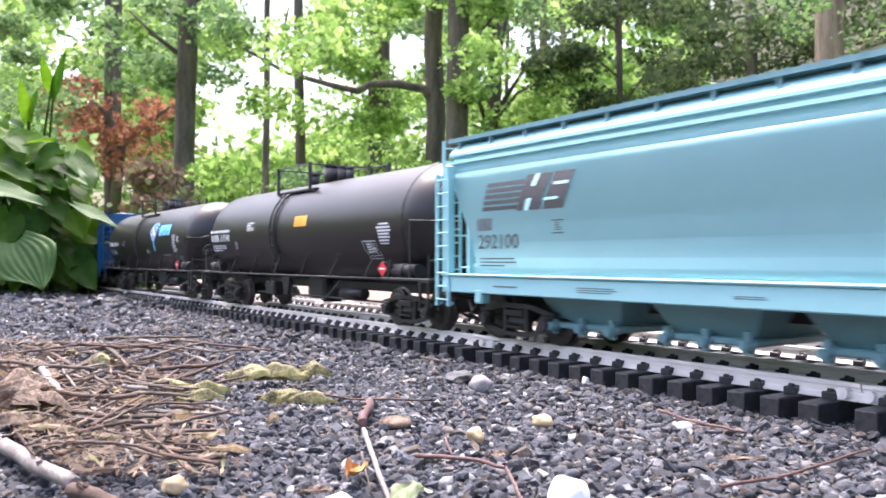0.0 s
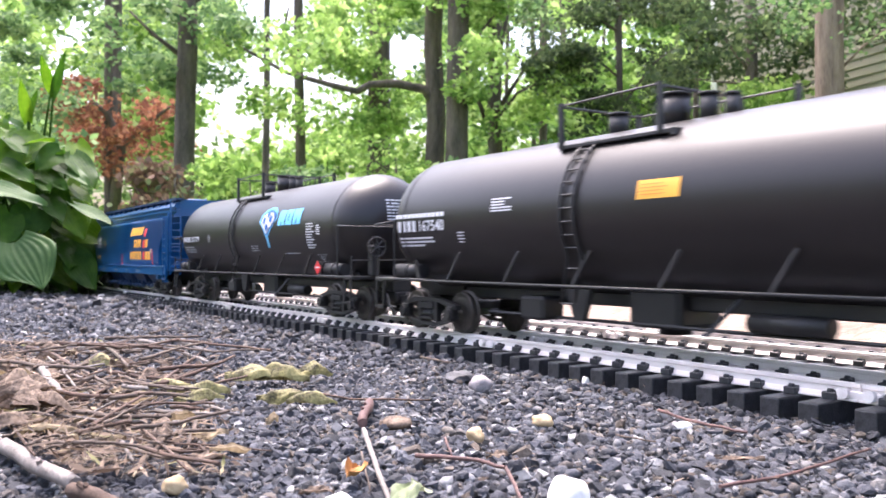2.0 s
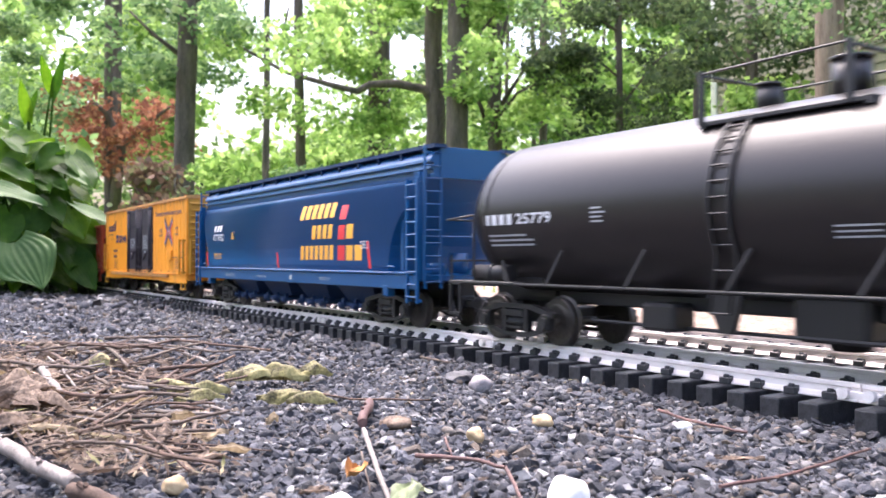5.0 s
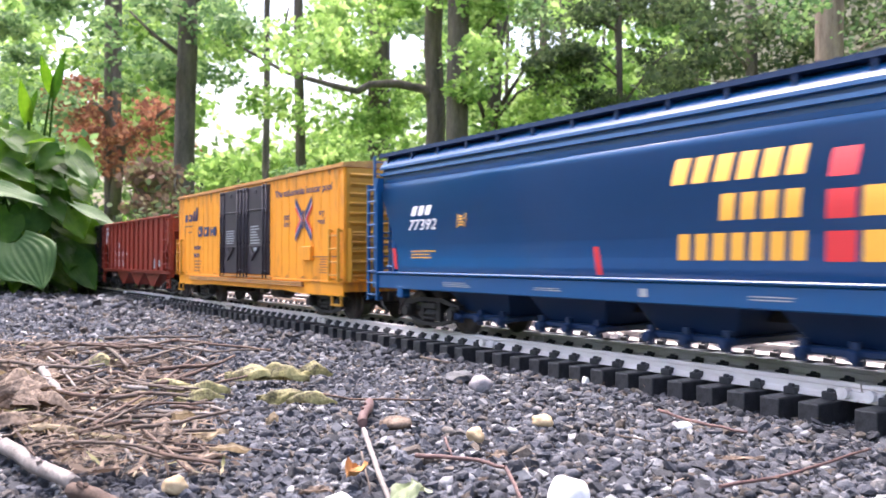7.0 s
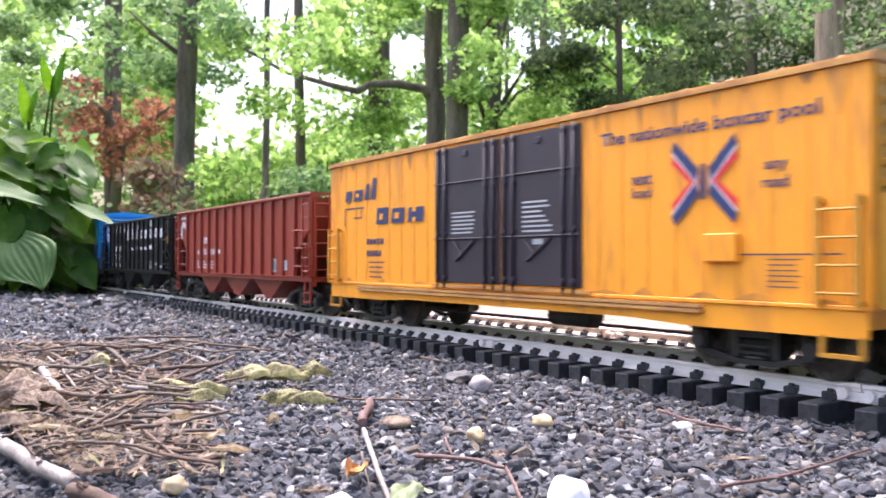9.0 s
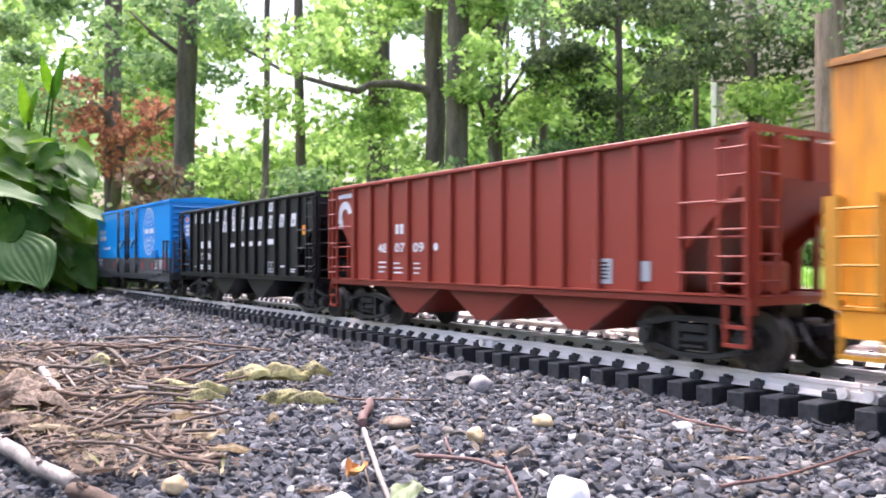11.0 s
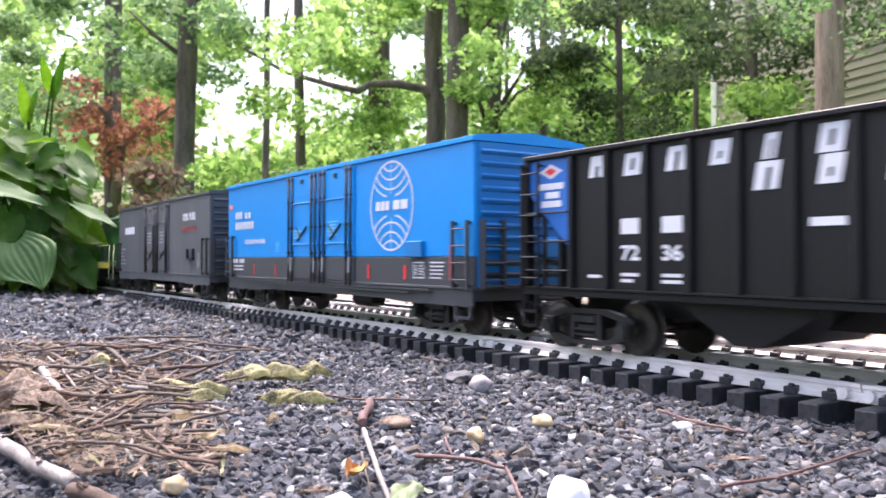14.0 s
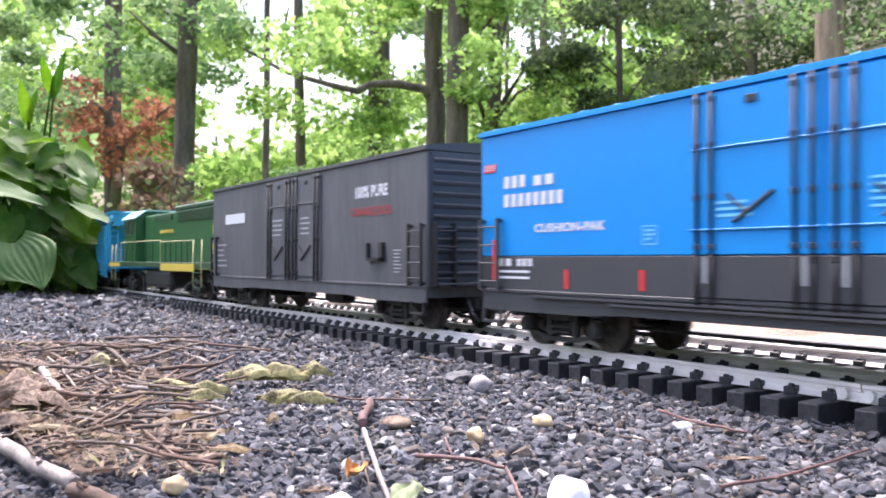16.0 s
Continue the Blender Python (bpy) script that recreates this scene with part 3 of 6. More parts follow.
def house():
    h = tagged(thing("house"), "pale yellow clapboard house among the trees", "house")
    c = from_view(1263, 459, 13.2)
    away = (from_view(300, 459, 1.0) - from_view(300, 459, 0.0)).normalized()
    along = -Vector((away.x, away.y, 0)).normalized()
    h.matrix_basis = Matrix.Translation((c.x, c.y, -0.05)) @ Matrix.Rotation(math.atan2(along.y, along.x), 4, "Z")
    L, H = 9.5, 5.6
    bm = bmesh.new()
    bm_box(bm, 0, L, 0.02, 4.5, 0, H)
    part("wall", bm, "siding", h)
    bm = bmesh.new()
    bm_prism(bm, [(0.022, 0.0), (0.022, 0.118), (0.014, 0.118), (-0.004, 0.0)], 0.10, L, axis="x")
    first = part("siding_board", bm, "siding", h)
    for k in range(1, 48):
        again("siding_board", first, h, (0, 0, k * 0.115 + 0.1))
    bm = bmesh.new()
    bm_box(bm, -0.03, 0.1, -0.02, 0.06, 0, H, 0.004)
    part("corner_board", bm, "trim", h)
    bm = bmesh.new()
    bm_prism(bm, [(5.0, H - 0.1), (-0.4, H - 0.1), (-0.4, H + 0.05), (2.2, H + 2.2), (5.0, H + 0.05)], -0.4, L + 0.4, axis="x")
    part("roof", bm, "shingle", h, "dark shingle roof")


house()


# ---- rolling stock: x along the car, the seen side at -y, z up from the rail top ----
ROLL = []        # wheelsets: part, place on its truck
CARS = []        # cars and their place in the train
HALF = 0.0525
WHEEL_R = 0.0158


def flat_y(x, z):
    return -HALF


def tank_y(x, z, r=HALF, zc=0.0865):
    return -math.sqrt(max(1e-6, r * r - min((z - zc) ** 2, (0.96 * r) ** 2)))


def bm_patch(bm, corners, surf, lift=0.0003, nz=1, nx=1):
    """Thin painted patch on a car side, corners (x, z): bottom left, bottom right, top right, top left."""
    (a, b, c, d) = corners
    g = []
    for j in range(nz + 1):
        row = []
        for i in range(nx + 1):
            u, v = i / nx, j / nz
            x = (a[0] * (1 - u) + b[0] * u) * (1 - v) + (d[0] * (1 - u) + c[0] * u) * v
            z = (a[1] * (1 - u) + b[1] * u) * (1 - v) + (d[1] * (1 - u) + c[1] * u) * v
            row.append(bm.verts.new((x, surf(x, z) - lift, z)))
        g.append(row)
    for j in range(nz):
        for i in range(nx):
            bm.faces.new((g[j][i], g[j][i + 1], g[j + 1][i + 1], g[j + 1][i]))


def marks(car, material, rects, surf=flat_y, slant=0.0, lift=0.0003, name="marking", label=""):
    """Plain bars and blocks (x0, x1, z0, z1) painted on a side, leaning by slant."""
    big = [r for r in rects if r[3] - r[2] > 0.0036]
    small = [r for r in rects if r[3] - r[2] <= 0.0036]
    for group in [[r] for r in big] + ([small] if small else []):
        bm = bmesh.new()
        for x0, x1, z0, z1 in group:
            s = slant * (z1 - z0)
            bm_patch(bm, [(x0, z0), (x1, z0), (x1 + s, z1), (x0 + s, z1)], surf, lift, 5 if surf is not flat_y else 1)
        ob = part(name if len(group) == 1 else "small_print", bm, material, car, label)
        if len(group) > 1:
            tagged(ob, label or "rows of small print", kind="stuff")


def shape(car, material, polys, surf=flat_y, lift=0.0003, name="marking", label=""):
    bm = bmesh.new()
    for p in polys:
        bm.faces.new([bm.verts.new((x, surf(x, z) - lift, z)) for x, z in p])
    return part(name, bm, material, car, label)


def lines(x0, x1, z0, z1, n, seed=0, fill=0.55):
    """Rows of small print as bars of uneven length."""
    rng = random.Random(seed)
    h = (z1 - z0) / n
    return [(x0, x0 + (x1 - x0) * rng.uniform(0.6, 1.0), z0 + k * h + h * (1 - fill) / 2, z0 + k * h + h * (1 + fill) / 2) for k in range(n)]


def row_blocks(x0, x1, z0, z1, n, gap=0.32):
    """A word as one block a letter."""
    w = (x1 - x0) / n
    return [(x0 + k * w + w * gap / 2, x0 + (k + 1) * w - w * gap / 2, z0, z1) for k in range(n)]


def lettering(car, text, x0, x1, z0, z1, material, surf=flat_y, shear=0.0, lift=0.00035, rise=0.0, bold=0.0):
    cu = bpy.data.curves.new("text", "FONT")
    cu.body, cu.shear, cu.resolution_u, cu.offset = text, shear, 3, bold
    tmp = new("text", cu)
    me = bpy.data.meshes.new_from_object(tmp.evaluated_get(bpy.context.evaluated_depsgraph_get()))
    bpy.data.objects.remove(tmp)
    co = np.array([v.co for v in me.vertices])
    lo, hi = co.min(0), co.max(0)
    for v in me.vertices:
        u = (v.co.x - lo[0]) / (hi[0] - lo[0])
        x = x0 + (x1 - x0) * u
        z = z0 + (z1 - z0) * (v.co.y - lo[1]) / (hi[1] - lo[1]) + rise * u
        v.co = (x, surf(x, z) - lift, z)
    me.name = "lettering"
    me.materials.clear()
    me.materials.append(M[material])
    ob = new("lettering", me)
    ob.parent = car
    return ob


def ladder(car, material, x0, x1, z0, z1, n, y=-0.0545, r=0.0007, stile=0.0009, name="ladder", steps=True):
    bm = bmesh.new()
    for x in (x0, x1):
        bm_box(bm, x - stile, x + stile, y - stile, y + stile, z0, z1)
    for k in range(n):
        z = z0 + (z1 - z0) * (k + 0.5) / n
        bm_rod(bm, (x0, y - r, z), (x1, y - r, z), r, 6)
    for z in (z0 + 0.002, z1 - 0.002):
        for x in (x0, x1):
            bm_box(bm, x - stile, x + stile, y, y + 0.004, z - stile, z + stile)
    return part(name, bm, material, car)


def end_ladder(car, material, x, y0, y1, z0, z1, n, out):
    bm = bmesh.new()
    for y in (y0, y1):
        bm_box(bm, min(x, x + out), max(x, x + out), y - .0009, y + .0009, z0, z1)
    for k in range(n):
        z = z0 + (z1 - z0) * (k + 0.5) / n
        bm_rod(bm, (x + out, y0, z), (x + out, y1, z), .0007, 6)
    return part("end_ladder", bm, material, car)


TRUCK_PARTS = {}


def truck_meshes():
    bm = bmesh.new()
    bm_box(bm, -.006, .006, -.036, .036, .014, .023, .001)
    bm_rod(bm, (0, 0, .02), (0, 0, .030), .008, 12)
    TRUCK_PARTS["truck"] = bm
    bm = bmesh.new()
    y0, y1 = -.0385, -.0335
    w = .0325
    bm_prism(bm, [(-w - .007, .0185), (-w - .007, .0218), (-.016, .0268), (.016, .0268), (w + .007, .0218), (w + .007, .0185), (.014, .0236), (-.014, .0236)], y0, y1)
    bm_prism(bm, [(-w - .001, .0100), (-.012, .0045), (.012, .0045), (w + .001, .0100), (w + .001, .0120), (.010, .0072), (-.010, .0072), (-w - .001, .0120)], y0, y1)
    for s in (-1, 1):
        bm_box(bm, s * .0115 - .002, s * .0115 + .002, y0, y1, .008, .0235)
        bm_box(bm, s * w - .0042, s * w + .0042, y0 - .002, y1, .0105, .0210, .001)
        bm_rod(bm, (s * w, y0 - .0042, .0148), (s * w, y0 - .002, .0148), .0042, 12)
    for x in (-.0065, -.0022, .0022, .0065):
        bm_rod(bm, (x, -.036, .0085), (x, -.036, .0185), .0019, 8)
    bm_box(bm, -.0095, .0095, y0 - .0015, y1, .0180, .0228, .0006)
    bm_box(bm, -.008, .008, y0 - .001, y0, .0100, .0115)
    bm_box(bm, -.008, .008, y0 - .001, y0, .0135, .0146)
    TRUCK_PARTS["sideframe"] = bm
    bm = bmesh.new()
    for s in (-1, 1):
        n = 28
        prof = [(.0000, .0050), (.0006, .0050), (.0004, .0105), (.0000, .0120), (.0000, WHEEL_R - .0006), (-.0006, WHEEL_R), (-.0046, WHEEL_R + .0003), (-.0052, WHEEL_R + .0018), (-.0066, WHEEL_R + .0014), (-.0066, .0)]
        rings = []
        for dy, r in prof:
            rings.append([bm.verts.new((max(r, .0004) * math.cos(2 * math.pi * k / n), s * (.0285 + dy), max(r, .0004) * math.sin(2 * math.pi * k / n))) for k in range(n)])
        for a, b in zip(rings, rings[1:]):
            for k in range(n):
                bm.faces.new((a[k], a[(k + 1) % n], b[(k + 1) % n], b[k]))
        bm.faces.new(rings[0])
        for k in range(5):
            a = 2 * math.pi * k / 5
            bm_rod(bm, (.0085 * math.cos(a), s * .0285, .0085 * math.sin(a)), (.0085 * math.cos(a), s * .0291, .0085 * math.sin(a)), .0014, 8)
    bm_rod(bm, (0, -.034, 0), (0, .034, 0), .0024, 10)
    TRUCK_PARTS["wheelset"] = bm


truck_meshes()
TRUCK_DATA = {}
for key, m_ in (("truck", "truck_black"), ("sideframe", "truck_black"), ("wheelset", "wheel")):
    o_ = finish(TRUCK_PARTS[key], key, m_)
    TRUCK_DATA[key] = o_.data
    bpy.data.objects.remove(o_)


def add_truck(car, x):
    t = new("truck", TRUCK_DATA["truck"])
    t.parent, t.location = car, (x, 0, 0)
    for s in (0, 180):
        f = new("sideframe", TRUCK_DATA["sideframe"])
        f.parent, f.rotation_euler = t, (0, 0, radians(s))
    for w in (-.0325, .0325):
        a = new("wheelset", TRUCK_DATA["wheelset"])
        a.parent, a.location = t, (w, 0, WHEEL_R)
        ROLL.append((a, w))


def add_couplers(car, hx, reach=0.026, z=0.021):
    for s in (-1, 1):
        bm = bmesh.new()
        bm_box(bm, min(s * (hx - .03), s * hx), max(s * (hx - .03), s * hx), -.008, .008, z - .004, z + .006, .001)
        bm_box(bm, min(s * hx, s * (hx + reach * .55)), max(s * hx, s * (hx + reach * .55)), -.0035, .0035, z - .003, z + .003, .0008)
        e = hx + reach * .55
        bm_box(bm, min(s * e, s * (e + reach * .5)), max(s * e, s * (e + reach * .5)), -.006, .004, z - .006, z + .006, .002)
        part("coupler", bm, "truck_black", car)
        bm = bmesh.new()
        bm_path(bm, [(s * (hx + .002), -.018, z + .004), (s * (hx + .010), -.020, z - .006), (s * (hx + .016), -.018, z - .012)], .0012, 6)
        part("air_hose", bm, "black_frame", car)


def car(name, s, label, group="train cars", category="model freight car"):
    c = tagged(thing(name, (s + travel(0), TRACK_Y, RAIL_TOP)), label, category, group)
    CARS.append((c, s))
    return c


def stirrup(c, material, x0, x1, z0, z1, y=-0.053):
    bm = bmesh.new()
    for x in (x0, x1):
        bm_box(bm, x - .0009, x + .0009, y - .0009, y + .0009, z0, z1)
    bm_box(bm, x0 - .0009, x1 + .0009, y - .0016, y + .0016, z0 - .0009, z0 + .0009)
    return part("step", bm, material, c)


# ---- covered hoppers ----
def hopper_half(z):
    """Half width of the bulging hopper side at height z."""
    return 0.0524 - 6.0 * max(0, z - 0.079) ** 2 - 1.2 * max(0, 0.068 - z) ** 2


def hopper_y(x, z):
    return -hopper_half(z)


def covered_hopper(name, s, label, body_m, dark_m, lattice_m):
    c = car(name, s, label)
    L = 0.280
    bm = bmesh.new()
    ends = [(.0470, .232), (.058, .2325), (.068, .235), (.080, .241), (.092, .250), (.104, .261), (.114, .271), (.1215, .278)]
    zs = [z for z, _ in ends]
    fine = sorted(set(zs + [(.047 + k * .0745 / 14) for k in range(15)]))
    rows = []
    for z in fine:
        hx = float(np.interp(z, zs, [e for _, e in ends]))
        hy = hopper_half(z)
        rows.append([bm.verts.new(v) for v in ((-hx, -hy, z), (hx, -hy, z), (hx, hy, z), (-hx, hy, z))])
    for a, b in zip(rows, rows[1:]):
        for k in range(4):
            f = bm.faces.new((a[k], a[(k + 1) % 4], b[(k + 1) % 4], b[k]))
            f.smooth = k in (0, 2)
    bm.faces.new(rows[0][::-1])
    bm.faces.new(rows[-1])
    body = part("body", bm, body_m, c)
    for e in body.data.edges:
        e.use_edge_sharp = False
    # roof with stepped fascia
    bm = bmesh.new()
    bm_prism(bm, [(-.0405, .1216), (-.0417, .1216), (-.0424, .1245), (-.0388, .1248), (-.0388, .1282), (-.0424, .1284), (-.0422, .1308), (-.0385, .1311), (-.0385, .1337),
                  (-.0420, .1340), (-.0418, .1362), (-.0378, .1415), (-.029, .1462), (.029, .1462), (.0378, .1415), (.0418, .1362), (.0417, .1216)], -L, L, axis="x")
    part("roof", bm, body_m, c)
    for side in (-1, 1):
        bm = bmesh.new()
        y = side * .0345
        bm_box(bm, -L - .004, L + .004, y - .006, y + .006, .1450, .1478)
        for k in range(15):
            x = -L + .01 + k * (2 * L - .02) / 14
            bm_box(bm, x - .0008, x + .0008, y - .0055, y + .0055, .139, .1466)
        for k in range(60):
            x = -L + k * 2 * L / 59
            bm_box(bm, x - .0007, x + .0007, y - .0066, y + .0066, .1474, .1484)
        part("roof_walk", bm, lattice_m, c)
    bm = bmesh.new()
    for k in range(5):
        x = -.22 + k * .11
        bm_box(bm, x - .045, x + .045, -.014, .014, .1460, .1490, .0015)
    part("roof_hatch", bm, body_m, c)
    for side in (-1, 1):
        bm = bmesh.new()
        y0, y1 = sorted((side * .0530, side * .0480))
        bm_box(bm, -L + .006, L - .006, y0, y1, .0330, .0448, .0008)
        yb = side * .0545
        bm_box(bm, -L + .006, L - .006, min(yb, side * .048), max(yb, side * .048), .0448, .0468, .0007)
        part("side_sill", bm, body_m, c)
    bm = bmesh.new()
    for sx in (-1, 1):
        bm_prism(bm, [(sx * .232, .0476), (sx * .232, .040), (sx * .276, .040), (sx * .276, .044), (sx * .240, .0476)], -.046, .046)
        for y in (-.047, .047):
            bm_box(bm, min(sx * .270, sx * .276), max(sx * .270, sx * .276), y - .003, y + .003, .04, .126)
        bm_box(bm, min(sx * .245, sx * .249), max(sx * .245, sx * .249), -.048, -.044, .04, .09)
        bm_box(bm, min(sx * .245, sx * .249), max(sx * .245, sx * .249), .044, .048, .04, .09)
        bm_rod(bm, (sx * .276, -.047, .075), (sx * .276, .047, .075), .0009, 6)
        bm_rod(bm, (sx * .258, 0, .044), (sx * .258, 0, .062), .008, 12)
        bm_box(bm, min(sx * .252, sx * .268), max(sx * .252, sx * .268), -.034, -.018, .044, .054, .002)
    part("end_frame", bm, body_m, c)
    for sx in (-1, 1):
        a, b = sorted((sx * .2790, sx * .2640))
        ladder(c, body_m, a, b, .0225, .1205, 10, y=-.0535, stile=.0011)
        end_ladder(c, body_m, sx * .279, -.047, -.032, .034, .146, 11, sx * .002)
        a, b = sorted((sx * .2350, sx * .2460))
        bm = bmesh.new()
        bm_rod(bm, (a, -.0545, .0512), (b, -.0545, .0512), .0007, 6)
        part("grab_iron", bm, body_m, c)
        bm = bmesh.new()
        bm_box(bm, sx * .228 - .004, sx * .228 + .004, -.0535, -.045, .026, .036, .001)
        part("jacking_pad", bm, body_m, c)
    # On the turquoise and navy cars dark_m carries underside shade in its colour.
    for k in range(4):
        x = -.1425 + k * .095
        bm = bmesh.new()
        lo, hi = .026, .045
        rows = [[(x - hi, y, .047), (x + hi, y, .047), (x + lo, y * .6, .016), (x - lo, y * .6, .016)] for y in (-.046, .046)]
        a = [bm.verts.new(v) for v in rows[0]]
        b = [bm.verts.new(v) for v in rows[1]]
        bm.faces.new(a), bm.faces.new(b[::-1])
        for q in range(4):
            bm.faces.new((a[q], b[q], b[(q + 1) % 4], a[(q + 1) % 4]))
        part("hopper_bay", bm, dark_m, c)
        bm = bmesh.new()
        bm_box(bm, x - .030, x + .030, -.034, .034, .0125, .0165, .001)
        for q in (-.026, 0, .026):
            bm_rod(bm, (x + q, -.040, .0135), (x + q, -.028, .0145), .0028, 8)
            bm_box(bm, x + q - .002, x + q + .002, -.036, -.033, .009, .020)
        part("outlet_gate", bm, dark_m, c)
    bm = bmesh.new()
    bm_box(bm, -.27, .27, -.008, .008, .024, .036)
    part("centre_sill", bm, "black_frame", c)
    for sx in (-1, 1):
        add_truck(c, sx * .205)
    add_couplers(c, .272)
    return c


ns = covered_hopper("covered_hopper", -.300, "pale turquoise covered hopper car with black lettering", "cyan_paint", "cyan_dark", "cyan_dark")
marks(ns, "black_ink", [(-.2246, -.1860 + k * .0012, .0903 + k * .0042, .0930 + k * .0042) for k in range(5)], hopper_y, 0.2, name="emblem")
marks(ns, "black_ink", [(-.1860, -.1630, .0888, .1125), (-.1600, -.1410, .0888, .1125)], hopper_y, 0.2, .0004, name="emblem")
marks(ns, "cyan_paint", [(-.1785, -.1740, .0885, .0965), (-.1750, -.1705, .1045, .1128)], hopper_y, 0.25, .0007, name="emblem")
marks(ns, "cyan_paint", [(-.1600, -.1465, .0945, .0962), (-.1530, -.1395, .1040, .1058)], hopper_y, 0.2, .0007, name="emblem")
marks(ns, "slate_ink", [(-.2293, -.2220, .0768, .0852), (-.2205, -.2129, .0768, .0852)], hopper_y)
lettering(ns, "292100", -.228, -.1834, .0641, .0740, "slate_ink", hopper_y, bold=0.01)
marks(ns, "slate_ink", lines(-.226, -.184, .0515, .0586, 3, 1, 0.35), hopper_y)
shape(ns, "slate_ink", [[(-.1503, .0730), (-.1394, .0730), (-.1394, .0738), (-.1503, .0738)], [(-.1503, .0809), (-.1394, .0809), (-.1394, .0817), (-.1503, .0817)]], hopper_y)
marks(ns, "slate_ink", lines(-.1475, -.1420, .0748, .0803, 4, 2), hopper_y)
marks(ns, "slate_ink", lines(-.1274, -.0871, .0366, .0405, 3, 3, 0.4) + lines(-.016, .0117, .0374, .0395, 2, 4, 0.4) + lines(-.21, -.18, .0378, .0395, 1, 5), lambda x, z: -.0530)

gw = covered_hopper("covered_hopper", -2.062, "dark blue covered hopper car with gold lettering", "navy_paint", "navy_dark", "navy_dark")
for x0, x1, z0, z1, n in ((.0485, .1298, .0960, .1100, 6), (.0811, .1288, .0762, .0895, 4), (.0548, .1312, .0565, .0700, 7)):
    w = (x1 - x0) / n
    marks(gw, "gold_ink", row_blocks(x0, x1, z0, z1, n, 0.3), hopper_y, 0.06, name="emblem")
marks(gw, "red_ink", [(.1400, .1530, .0935, .1065), (.1395, .1530, .0750, .0880), (.1390, .1530, .0560, .0695)], hopper_y, 0.05, name="emblem")
marks(gw, "gold_ink", [(.1560, .1690, .0755, .0885), (.1560, .1690, .0560, .0695), (.1720, .1860, .0560, .0695)], hopper_y, 0.05, name="emblem")
marks(gw, "white_ink", row_blocks(-.2141, -.1841, .0910, .0985, 3), hopper_y, 0.2)
lettering(gw, "77392", -.2140, -.1747, .0795, .0880, "white_ink", hopper_y, bold=0.012, shear=0.1)
marks(gw, "gold_ink", [(-.1469, -.1460, .0797, .0899), (-.1378, -.1369, .0797, .0899)] + lines(-.145, -.139, .0810, .0890, 4, 6), hopper_y)
marks(gw, "gold_ink", lines(-.2106, -.170, .0570, .0645, 3, 7, 0.35), hopper_y)
marks(gw, "red_ink", [(-.0035, .0010, .048, .0644), (.1985, .2030, .049, .0725), (-.2370, -.2320, .049, .066)], hopper_y, -0.18)
marks(gw, "white_ink", [(.184, .1975, .0665, .0673), (.184, .1975, .0720, .0728), (.184, .1848, .0665, .0728), (.1967, .1975, .0665, .0728)] + lines(.187, .194, .0680, .0715, 3, 8), hopper_y)
marks(gw, "grey_ink", lines(-.165, -.12, .0365, .0405, 3, 9, .4) + lines(-.06, -.028, .0370, .0395, 2, 10, .4) + lines(.10, .13, .037, .04, 2, 11, .4) + [(.03, .036, .0365, .0410)], lambda x, z: -.0530)


